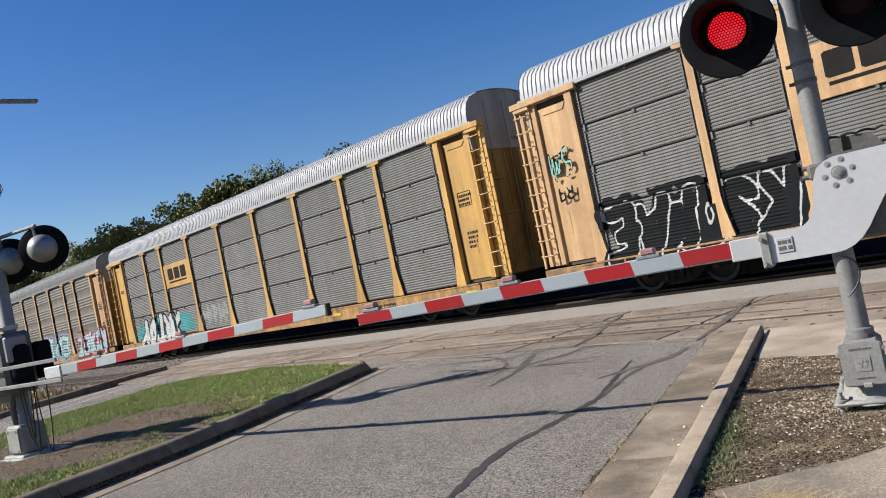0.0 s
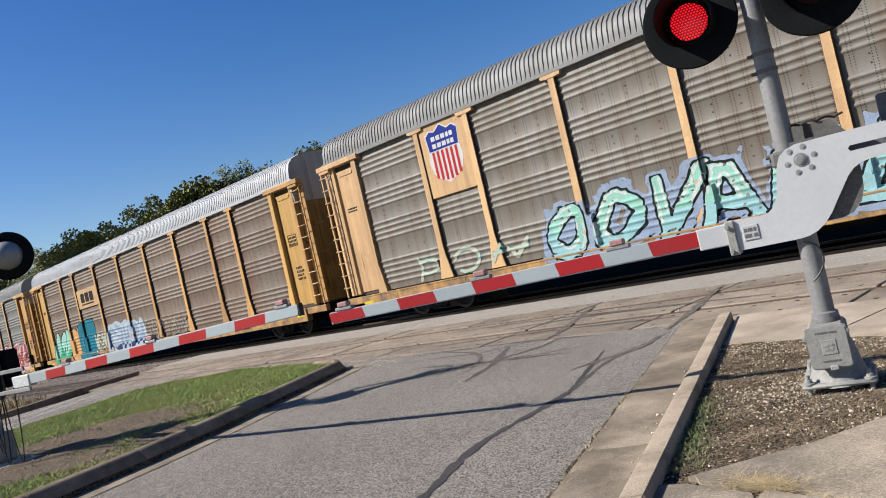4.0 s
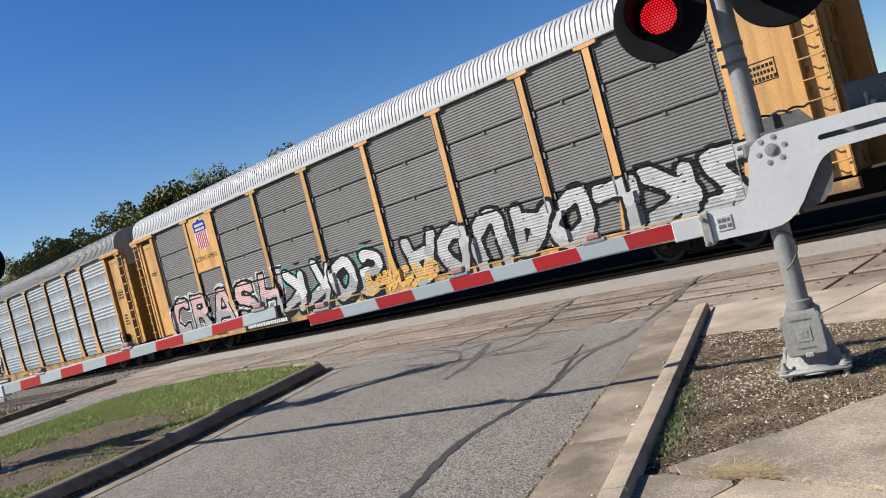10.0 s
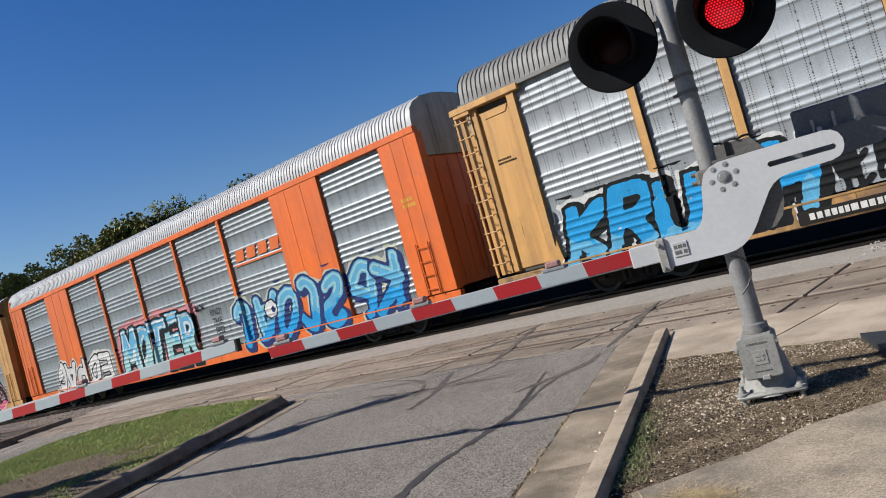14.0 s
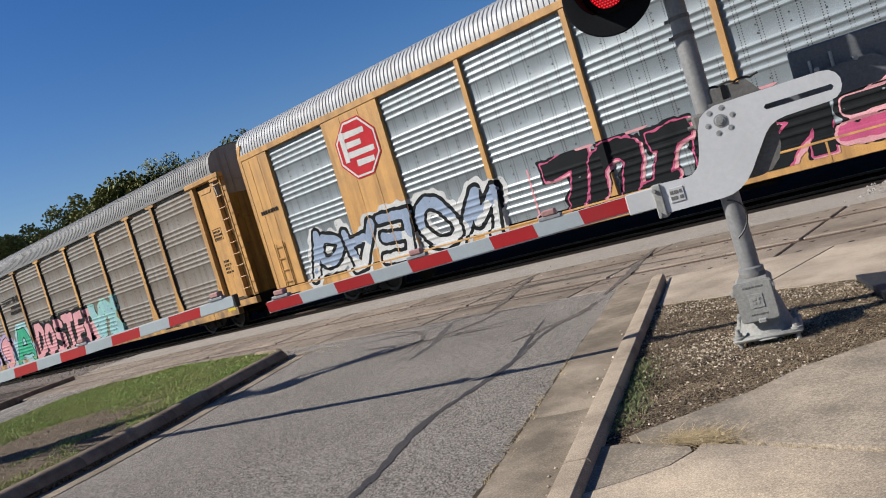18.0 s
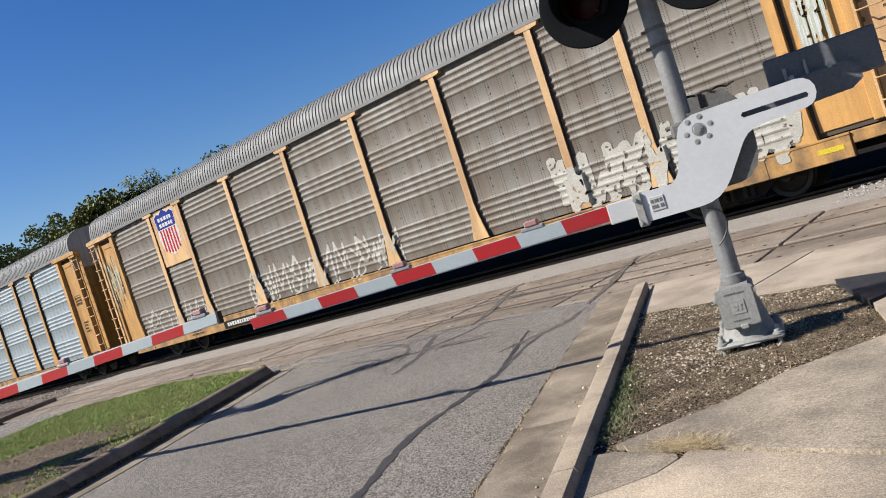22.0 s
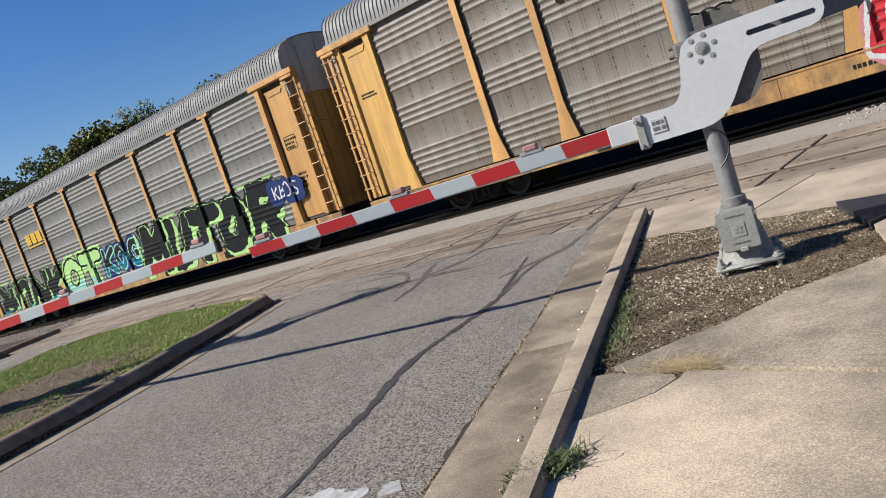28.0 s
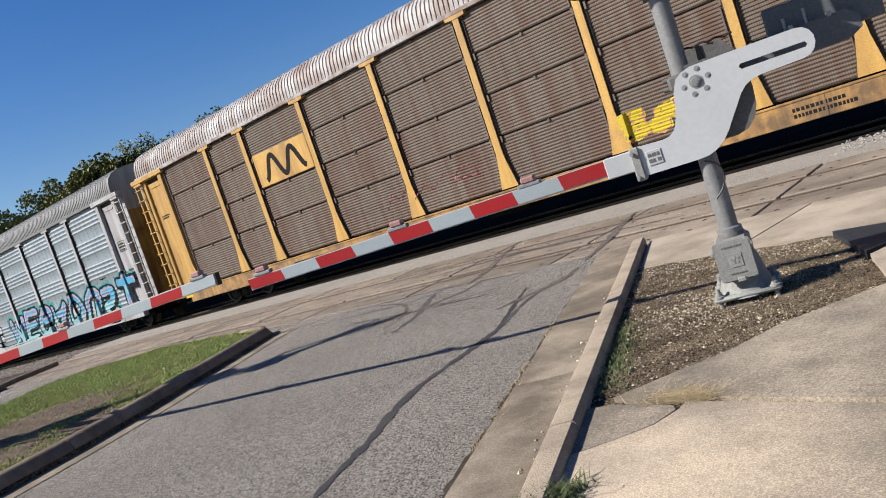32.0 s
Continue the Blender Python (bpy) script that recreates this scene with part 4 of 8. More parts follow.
        if noise.noise(Vector((a * 1.4, 2.0, 0))) > -0.1:
            spots.append((p[0], p[1], 0.0))
    blades("gutter_weeds", spots, 0.006, 0.04, STRAW, 1.4, "dry weeds in the joint of the gutter", "weeds", 0.003)
    spots = []
    for _ in range(1500):
        d = abs(RNG.gauss(0, 0.5))
        spots.append((-2.1 + 0.14 * d + RNG.gauss(0, 0.025), -14.16 + 0.1 * d + RNG.gauss(0, 0.06), 0.05 + 0.03 * RNG.random()))
    blades("kerb_tuft", spots, 0.012, 0.04, WEED, 1.6, "dark green weed at the back of the kerb", "weeds", 0.005)


def build_grass():
    spots = []
    while len(spots) < 80000:
        x, y = RNG.uniform(-18.3, -8.6), RNG.uniform(-15.5, -8.0)
        if inside((x + 0.22, y - 0.1), ISLAND) and inside((x, y + 0.1), ISLAND) and bare_patch(x, y) < 0.45 + 0.3 * RNG.random():
            spots.append((x, y, island_height(x, y)))
    blades("island_grass", spots, 0.012, 0.05, GRASS, 0.9, "short green grass on the traffic island", "grass", 0.005)
    spots = []
    while len(spots) < 6000:
        x, y = RNG.uniform(-14.5, -8.6), RNG.uniform(-16.0, -11.0)
        if inside((x + 0.22, y - 0.1), ISLAND) and bare_patch(x, y) > 0.2:
            spots.append((x, y, island_height(x, y)))
    blades("island_straw", spots, 0.008, 0.03, TWIG, 2.6, "dry straw on the worn soil", "dry grass", 0.005)
    spots = []
    while len(spots) < 9000:
        x, y = RNG.uniform(-60, -26.5), RNG.uniform(-13, -8.3)
        spots.append((x, y, -0.09))
    blades("verge_weeds", spots, 0.1, 0.45, STRAW, 0.4, "tall dry weeds beside the track", "weeds", 0.02)
    spots = [(RNG.uniform(-3.3, 6), RNG.gauss(-2.6, 0.5), -0.01) for _ in range(900)] + [(RNG.uniform(-3.4, 8), RNG.gauss(-2.1, 0.25), -0.03) for _ in range(1200)]
    spots += [(RNG.uniform(-60, -29), RNG.uniform(-4.4, -2.0), -0.045) for _ in range(1500)]
    chips("ballast_stones", spots, 0.015, 0.05, STONE, "loose ballast stones beside the train's track", "ballast")
    spots = [(RNG.uniform(-9, -3), RNG.uniform(-7.6, -3), 0.002) for _ in range(90)] + [(RNG.gauss(-10.6, 0.35), RNG.gauss(-8.35, 0.15), 0.012) for _ in range(160)]
    spots += [(*on_road(RNG.uniform(-14.5, -8.0), -7.1 - abs(RNG.gauss(0, 0.05))), 0.016) for _ in range(60)]
    chips("road_grit", spots, 0.006, 0.018, PEBBLE, "pale grit lying on the crossing", "gravel")


def build_panels():
    """Concrete crossing panels of the near track, in three rows with worn edges and lifting holes."""
    deck = tagged(new("crossing_deck"), "worn concrete crossing panels in the near track", "crossing", "", "structure")
    L = 2.75
    rows = ((NEAR_EDGE + 0.015, RAILS_NEAR[0] - 0.115), (RAILS_NEAR[0] + 0.14, RAILS_NEAR[1] - 0.14), (RAILS_NEAR[1] + 0.115, FAR_EDGE - 0.015))
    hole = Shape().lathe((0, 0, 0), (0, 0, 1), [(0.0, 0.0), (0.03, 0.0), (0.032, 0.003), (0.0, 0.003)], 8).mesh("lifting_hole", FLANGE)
    for y0, y1 in rows:
        me = Shape().box(0.022, L - 0.022, y0, y1, -0.09, 0.0, 0, 0.012).mesh("panel", PANEL_CONCRETE)
        for i in range(12):
            x = -3.2 - L * 9 + i * L
            p = part("panel", me, deck, pose(x, 0, RNG.uniform(-0.004, 0.004), 0, 0, 0))
            for a in (0.25, 0.8, 1.4, 1.95, L - 0.25):
                for b in (y0 + 0.18, y1 - 0.18):
                    part("lifting_hole", hole, p, pose(a, b, 0.0))


def strip(pts, width, z, mat, name, label, ragged=0.25, seed=1):
    """A flat mark that follows a line, with an uneven width, as a thin film on the road."""
    r = random.Random(seed)
    line = [Vector(p) for p in pts]
    fine = []
    for i in range(len(line) - 1):
        p0, p1, p2, p3 = line[max(0, i - 1)], line[i], line[i + 1], line[min(len(line) - 1, i + 2)]
        for k in range(8):
            t = k / 8
            fine.append(0.5 * ((2 * p1) + (p2 - p0) * t + (2 * p0 - 5 * p1 + 4 * p2 - p3) * t * t + (3 * p1 - p0 - 3 * p2 + p3) * t ** 3))
    fine.append(line[-1])
    vs, fs = [], []
    for i, p in enumerate(fine):
        t = (fine[min(i + 1, len(fine) - 1)] - fine[max(i - 1, 0)]).normalized()
        n = Vector((-t.y, t.x)) * width * 0.5 * (1 + r.uniform(-ragged, ragged)) * min(1.0, 0.25 + 3.0 * min(i, len(fine) - 1 - i) / len(fine))
        vs += [(*(p + n), z), (*(p - n), z)]
    for i in range(len(fine) - 1):
        fs.append((2 * i, 2 * i + 1, 2 * i + 3, 2 * i + 2))
    return structure(name, raw_mesh(name, vs, fs, mat), label, "road mark")


JOINT_DIRT = surface("joint_dirt", (0.07, 0.055, 0.04), 0.95, dirt=(0.2, 0.16, 0.11), dirt_amount=0.7, dirt_scale=9.0, grain=90, grain_amount=0.5, bump=0.8, gloss=0.1)
LINE_FAINT = surface("faint_road_paint", (0.62, 0.57, 0.52), 0.85, dirt=(0.36, 0.32, 0.29), dirt_amount=1.0, dirt_scale=12.0, dirt_range=(0.38, 0.55), grain=120, grain_amount=0.4, bump=0.4, gloss=0.1)
FAINT_RUBBER = surface("faint_tyre_mark", (0.15, 0.125, 0.105), 0.85, dirt=(0.27, 0.225, 0.19), dirt_amount=0.9, dirt_scale=4.0, dirt_range=(0.4, 0.62), grain=110, grain_amount=0.45, bump=0.6, gloss=0.1, speckle=(0.4, 0.35, 0.3), speckle_scale=85, pits=(0.06, 0.05, 0.042))


def build_marks():
    strip([(-5.5, -8.95), (-5.25, -9.5), (-4.9, -10.25), (-4.68, -10.73), (-4.56, -11.4), (-4.51, -11.9), (-4.45, -12.25), (-4.28, -12.73), (-4.05, -13.2), (-3.85, -13.75), (-3.6, -14.4), (-3.4, -15.5)], 0.075, 0.004, SEALANT, "crack_seal_1", "dark sealed crack winding along the lane", 0.45, 3)
    strip([(-5.05, -9.2), (-5.0, -9.7), (-4.85, -10.2), (-4.7, -10.6)], 0.05, 0.0045, RUBBER_MARK, "tyre_mark_1", "curved dark tyre mark on the asphalt", 0.5, 4)
    strip([(-7.8, -8.0), (-7.45, -8.6), (-7.0, -9.35), (-6.75, -10.1)], 0.1, 0.004, RUBBER_MARK, "tyre_mark_2", "curved dark tyre mark on the asphalt", 0.4, 5)
    strip([(-9.8, -8.5), (-8.9, -8.35), (-8.2, -8.3), (-7.9, -8.05), (-7.6, -7.75)], 0.06, 0.004, RUBBER_MARK, "tyre_mark_3", "thin tyre mark leading to the crossing", 0.5, 6)
    strip([(-7.2, -8.95), (-6.6, -8.8), (-6.1, -8.55)], 0.05, 0.004, RUBBER_MARK, "tyre_mark_4", "short tyre mark on the asphalt", 0.5, 7)
    strip([(-9.0, -9.1), (-8.3, -9.0), (-7.9, -9.15), (-7.75, -9.5)], 0.07, 0.0042, RUBBER_MARK, "tyre_mark_5", "hooked tyre mark on the asphalt", 0.5, 8)
    strip([(-10.0, -7.9), (-8.6, -7.75), (-7.4, -7.72), (-6.2, -7.9)], 0.06, 0.0044, RUBBER_MARK, "tyre_mark_6", "tyre mark across the approach", 0.5, 9)
    strip([on_road(-17.0 + 0.5 * i, GUTTER_R + 0.012 * math.sin(i * 2.3)) for i in range(20)], 0.05, 0.0035, JOINT_DIRT, "joint_dirt", "ragged dirt-filled joint between asphalt and gutter", 0.7, 21)
    for n, (pts, w) in enumerate((
            ([(-6.0, -8.9), (-6.6, -8.95), (-7.3, -9.05), (-8.1, -9.0)], 0.07), ([(-5.1, -8.35), (-5.0, -8.9), (-5.15, -9.5), (-5.3, -9.9)], 0.13),
            ([(-9.3, -7.9), (-8.3, -8.25), (-7.6, -8.9), (-7.2, -9.6)], 0.06), ([(-7.1, -7.7), (-7.0, -8.3), (-7.3, -9.0), (-7.9, -9.7)], 0.08),
            ([(-10.4, -7.2), (-9.0, -7.05), (-7.5, -6.95), (-5.5, -7.1)], 0.09), ([(-9.5, -6.2), (-8.0, -5.9), (-6.4, -5.9), (-4.6, -6.1)], 0.1),
            ([(-11.5, -5.7), (-9.5, -5.6), (-7.5, -5.75), (-6.0, -6.0)], 0.07), ([(-8.6, -4.6), (-8.2, -5.6), (-7.6, -6.9), (-7.3, -7.8)], 0.1),
            ([(-6.2, -4.4), (-5.9, -5.5), (-5.5, -6.8), (-5.2, -8.0)], 0.12))):
        strip(pts, w, 0.0046 + 0.0004 * n, FAINT_RUBBER, "tyre_mark_%d" % (7 + n), "faint dark tyre mark on the crossing", 0.5, 30 + n)
    strip([(-4.4, -12.9), (-4.93, -13.01), (-6.4, -13.36), (-7.98, -13.79), (-8.3, -13.9)], 0.02, 0.004, LINE_FAINT, "paint_line", "thin faded white line across the lane", 0.6, 10)
    strip([(-20.4, -11.5), (-21.6, -9.9), (-22.8, -8.4)], 0.1, 0.004, LINE_WHITE, "lane_line_1", "faded white lane line", 0.2, 11)
    strip([(-21.7, -11.2), (-23.0, -9.6), (-24.5, -7.8)], 0.1, 0.004, LINE_WHITE, "lane_line_2", "faded white edge line", 0.2, 12)
    bar = tagged(new("stop_line"), "worn white stop line flaking off the asphalt", "road mark", "", "structure")
    r = random.Random(5)
    for i in range(34):
        c = Vector((-2.95, -14.17)).lerp(Vector((-6.5, -15.2)), i / 34.0)
        for k in range(2):
            p = c + Vector((0.1, -0.34)) * (k * 0.5 + r.uniform(0, 0.2)) + Vector((r.uniform(-0.05, 0.05), 0.0))
            if r.random() < 0.85:
                n = 7
                out = [(p.x + math.cos(2 * math.pi * j / n) * r.uniform(0.04, 0.095), p.y + math.sin(2 * math.pi * j / n) * r.uniform(0.04, 0.1)) for j in range(n)]
                part("paint_patch", Shape().slab(out, 0.0, 0.003 + 0.0006 * (i % 3)).mesh("paint_patch", LINE_WHITE), bar)


build_ground()
build_road()
build_tracks()
build_kerbs()
build_island()
build_marks()

# ---- crossing signals with their gates ----
# A signal's own space: x along its gate arm's line (17.6 degrees), y away from the camera, z up, foot at the origin.


def lamp_parts(owner, x, y, z, facing, turn=0.0):
    """A flasher: round backboard, hood, grey housing behind it, and an LED plate that turns on its upright axis."""
    f = facing
    lamp = part("flasher_lamp", Shape().lathe((0, 0, 0), (0, -f, 0), [(0.0, -0.05), (0.02, -0.05), (0.3, -0.022), (0.318, -0.012), (0.32, 0.0), (0.312, 0.008), (0.165, 0.012), (0.155, 0.006), (0.152, -0.02), (0.0, -0.02)], 48).mesh("backboard", BLACK, 40), owner, pose(x, y, z, 0, 0, turn), "black round backboard")
    vs, fs = [], []
    n = 26
    for i in range(n + 1):
        a = math.pi * (-0.28 + 1.56 * i / n)
        reach = 0.42 - 0.24 * (abs(i / n - 0.5) * 2) ** 1.5
        for r, d in ((0.178, 0.005), (0.182, reach), (0.174, reach - 0.004), (0.17, 0.005)):
            vs.append((r * math.cos(a), -f * d, r * math.sin(a) - 0.1 * d))
    for i in range(n):
        for k in range(4):
            fs.append((4 * i + k, 4 * i + (k + 1) % 4, 4 * i + 4 + (k + 1) % 4, 4 * i + 4 + k))
    part("hood", Shape().add(vs, fs).mesh("hood", BLACK, 50), lamp, None, "black sheet hood")
    part("housing", Shape().lathe((0, 0, 0), (0, f, 0), [(0.0, 0.27), (0.05, 0.265), (0.1, 0.24), (0.16, 0.17), (0.185, 0.1), (0.19, 0.025), (0.175, 0.02)], 28).mesh("housing", LAMP_GREY, 50), lamp, None, "grey domed housing")
    part("rim", Shape().lathe((0, 0, 0), (0, -f, 0), [(0.13, 0.004), (0.13, 0.03), (0.16, 0.03), (0.166, 0.004)], 32).mesh("rim", BLACK, 40), lamp)
    s = Shape()
    s.lathe((0, 0, 0), (0, -f, 0), [(0.0, 0.02), (0.08, 0.015), (0.124, 0.006), (0.126, 0.0)], 32, 0)
    s.lathe((0, 0, 0), (0, -f, 0), [(0.0, -0.02), (0.08, -0.015), (0.124, -0.006), (0.126, 0.0)], 32, 1)
    return part("led_plate", s.mesh("led_plate", [LED, LENS_OFF], 60), lamp, pose(0, -0.012 * f, 0), "red LED plate")


def bolt_heads(owner, spots, y, r=0.012):
    me = Shape().lathe((0, 0, 0), (0, -1, 0), [(r * 1.7, 0.0), (r * 1.7, 0.0015), (r, 0.0015), (r, 0.005), (r * 0.55, 0.005), (r * 0.5, 0.007), (0.0, 0.007)], 10).mesh("bolt", BOLT, 30)
    for x, z in spots:
        part("bolt", me, owner, pose(x, y, z))


def bars(owner, name, x, z, w, h, y, mat, rows, seed):
    """Unreadable lettering as plain raised bars."""
    r = random.Random(seed)
    s = Shape()
    for i in range(rows):
        zz = z + h * (0.5 - (i + 0.5) / rows)
        a = x - w / 2
        while a < x + w / 2 - 0.004:
            b = min(x + w / 2, a + r.uniform(0.4, 1.2) * h / rows)
            s.box(a, b - 0.002, y - 0.0025, y, zz - 0.3 * h / rows, zz + 0.3 * h / rows)
            a = b + r.uniform(0.1, 0.4) * h / rows
    part(name, s.mesh(name, mat), owner)


def arm_parts(owner, x_start, direction, z0, z1, stripe, count, first_red, y, tip_bevel, end_cap):
    """A gate arm in reflective stripes on a flat white beam, with lamps on top."""
    sgn = direction
    length = stripe * count
    x_end = x_start + sgn * length

    def zc(x):
        return z0 + (z1 - z0) * abs(x - x_start) / length

    half0, half1 = 0.062, 0.052
    vs = []
    for x, hh in ((x_start - sgn * 0.3, half0), (x_end, half1)):
        for yy in (y + 0.006, y + 0.045):
            vs += [(x, yy, zc(x) - hh), (x, yy, zc(x) + hh)]
    arm = part("gate_arm", Shape().add(vs, [(0, 1, 3, 2), (4, 6, 7, 5), (0, 4, 5, 1), (2, 3, 7, 6), (0, 2, 6, 4), (1, 5, 7, 3)]).mesh("gate_arm", ARM_WHITE), owner, None, "white gate arm with red reflective stripes")
    for i in range(count):
        a, b = x_start + sgn * stripe * i, x_start + sgn * stripe * (i + 1)
        ha = half0 + (half1 - half0) * i / count - 0.008
        m = RED_SHEET if (i % 2 == 0) == first_red else GREY_SHEET
        lean = 0.01 * sgn
        vs = [(a - lean, y, zc(a) - ha), (b - lean, y, zc(b) - ha), (b + lean, y, zc(b) + ha), (a + lean, y, zc(a) + ha)]
        vs += [(p[0], y + 0.0065, p[2]) for p in vs]
        part("stripe", Shape().add(vs, [(0, 1, 2, 3), (0, 4, 5, 1), (1, 5, 6, 2), (2, 6, 7, 3), (3, 7, 4, 0)]).mesh("stripe", m), arm, None, "red reflective stripe" if m is RED_SHEET else "")
    for k in (0.2, 0.55, 0.97):
        x = x_start + sgn * length * k - sgn * 0.06
        zz = zc(x) + half1
        base = part("arm_lamp", Shape().box(-0.09, 0.09, -0.03, 0.03, 0.0, 0.03, 0, 0.006).mesh("lamp_base", LAMP_GREY), arm, pose(x, y + 0.025, zz))
        part("lamp_lens", Shape().box(-0.055, 0.055, -0.036, 0.036, 0.028, 0.075, 0, 0.01).mesh("lamp_lens", RED_LENS), base, None, "small red lens")
    cable = [(x_start + sgn * length * k, y + 0.05, zc(x_start + sgn * length * k) + half1 - 0.01 - 0.05 * math.sin(math.pi * 4 * k) ** 2) for k in [i / 24 for i in range(25)]]
    part("arm_cable", Shape().tube(cable, 0.007, 5).mesh("arm_cable", CABLE), arm)
    if end_cap:
        part("end_cap", Shape().box(min(x_end, x_end + sgn * 0.03), max(x_end, x_end + sgn * 0.03), y - 0.004, y + 0.05, z1 - 0.058, z1 + 0.056, 0, 0.004).mesh("end_cap", CABLE), arm)
    return arm


RED_LENS = surface("small_red_lens", (0.55, 0.3, 0.28), 0.3, dirt_amount=0.1, bump=0)


def fix(s, z, k=0.983):
    """Moves a point of the bracket's outline to the bracket's nearer plane."""
    return (0.35 + (s - 0.35) * k, 1.47 + (z - 1.47) * k)


def build_near_signal():
    sig = tagged(new("crossing_signal"), "railway crossing signal with red lamps and lowered gate", "crossing signal", "crossing signals")
    sig.matrix_basis = pose(-2.1, -11.15, 0.02, 0, 0, 17.6)
    # foot and junction box
    s = Shape()
    s.box(-0.225, 0.225, -0.205, 0.205, 0.05, 0.085, 0, 0.015)
    s.lathe((0, 0, 0), (0, 0, 1), [(0.0, 0.34), (0.11, 0.34), (0.13, 0.3), (0.17, 0.12), (0.21, 0.05)], 20)
    foot = part("base", s.mesh("base", CAST_GREY, 40), sig, None, "cast grey footing")
    for x, y in ((-0.185, -0.165), (0.185, -0.165), (-0.185, 0.165), (0.185, 0.165)):
        part("foot_lug", Shape().lathe((0, 0, 0), (0, 0, 1), [(0.0, 0.115), (0.016, 0.115), (0.018, 0.085), (0.026, 0.085), (0.026, 0.066), (0.04, 0.064), (0.04, 0.05), (0.016, 0.05), (0.016, -0.03)], 12).mesh("foot_lug", CAST_GREY, 40), foot, pose(x, y, 0.03))
    part("concrete_pad", Shape().box(-0.3, 0.3, -0.28, 0.3, -0.09, 0.006, 0, 0.02).mesh("concrete_pad", CONCRETE), sig, None, "rough concrete pad")
    box = part("junction_box", Shape().box(-0.15, 0.13, -0.2, 0.16, 0.16, 0.47, 0, 0.03).mesh("junction_box", CAST_GREY, 20), sig, pose(0, 0, 0.05) @ Matrix.Diagonal((0.86, 1, 0.87, 1)), "cast grey junction box")
    rim = [(-0.13, 0.155), (0.11, 0.155), (0.128, 0.162), (0.135, 0.18), (0.135, 0.45), (0.128, 0.468), (0.11, 0.475), (-0.13, 0.475), (-0.148, 0.468), (-0.155, 0.45), (-0.155, 0.18), (-0.148, 0.162)]
    lid = part("lid", Shape().prism(rim, -0.226, -0.198).prism([(-0.01 + (a + 0.01) * 0.93, 0.315 + (b - 0.315) * 0.94) for a, b in rim], -0.2325, -0.2262).mesh("lid", CAST_GREY, 20), box)
    for a, b in ((-0.165, 0.4), (-0.165, 0.22), (0.13, 0.42)):
        part("lid_lug", Shape().lathe((a, -0.214, b), (0, -1, 0), [(0.0, 0.016), (0.02, 0.012), (0.022, -0.012), (0.0, -0.012)], 10).mesh("lid_lug", CAST_GREY, 40), lid)
    part("name_plate", Shape().box(-0.06, 0.045, -0.2365, -0.2326, 0.265, 0.375, 0, 0.003).mesh("name_plate", CAST_GREY), lid)
    bars(box, "lettering_1", -0.01, 0.43, 0.15, 0.022, -0.2326, MECH_GREY, 1, 1)
    bars(box, "lettering_2", -0.007, 0.32, 0.07, 0.06, -0.2366, CAST_GREY, 2, 2)
    bars(box, "lettering_3", -0.005, 0.215, 0.13, 0.018, -0.2326, MECH_GREY, 1, 3)
    part("hasp", Shape().box(-0.03, 0.03, -0.25, -0.226, 0.145, 0.18, 0, 0.006).mesh("hasp", CAST_GREY), box)
    # mast
    part("mast", Shape().lathe((0, 0, 0), (0, 0, 1), [(0.0, 0.44), (0.085, 0.44), (0.085, 0.52), (0.066, 0.53), (0.066, 4.3), (0.0, 4.32)], 28).mesh("mast", MAST_GREY, 40), sig, None, "grey aluminium mast")
    part("collar", Shape().lathe((0, 0, 0.45), (0, 0, 1), [(0.088, 0.0), (0.088, 0.035), (0.07, 0.06), (0.067, 0.06)], 20).mesh("collar", MECH_GREY, 40), sig)
    for z in (2.19, 2.31):
        b = part("band", Shape().lathe((0, 0, z), (0, 0, 1), [(0.067, -0.014), (0.071, -0.014), (0.071, 0.014), (0.067, 0.014)], 24).mesh("band", MECH_GREY, 40), sig)
        part("band_screw", Shape().rod((-0.1, 0.0, z), (-0.065, 0.0, z), 0.012, n=8).mesh("band_screw", MECH_GREY), b)
    # gate mechanism behind the bracket
    mech = part("gate_mechanism", Shape().prism([(0.03, 1.68), (0.36, 1.68), (0.4, 1.6), (0.41, 1.4), (0.4, 1.28), (0.37, 1.2), (0.31, 1.14), (0.24, 1.12), (0.03, 1.12)], -0.06, 0.34).mesh("gate_mechanism", MECH_GREY, 20), sig, None, "grey gate mechanism housing")
    s = Shape()
    s.prism([(0.0, 1.66), (0.06, 1.77), (0.3, 1.77), (0.38, 1.66)], -0.04, 0.32)
    part("hood_cover", s.mesh("hood_cover", MECH_GREY), mech)
    part("cover_strap", Shape().prism([(0.13, 1.66), (0.135, 1.778), (0.165, 1.778), (0.17, 1.66)], -0.05, 0.33).mesh("cover_strap", BLACK), mech)
    part("clamp", Shape().box(-0.1, 0.05, -0.085, 0.09, 1.53, 1.64, 0, 0.02).mesh("clamp", MECH_GREY), mech)
    for x, z in ((-0.13, 1.62), (-0.14, 1.56)):
        part("clamp_bolt", Shape().rod((x, -0.03, z), (x + 0.06, -0.03, z), 0.016, n=8).mesh("clamp_bolt", MECH_GREY), mech)
    cab = [(0.02 + 0.36 * k, -0.02 + 0.03 * math.sin(9 * k), 1.776 + 0.014 * abs(math.sin(11 * k))) for k in [i / 14 for i in range(15)]]
    part("mechanism_cable", Shape().tube(cab, 0.008, 6).mesh("mechanism_cable", CABLE), mech)
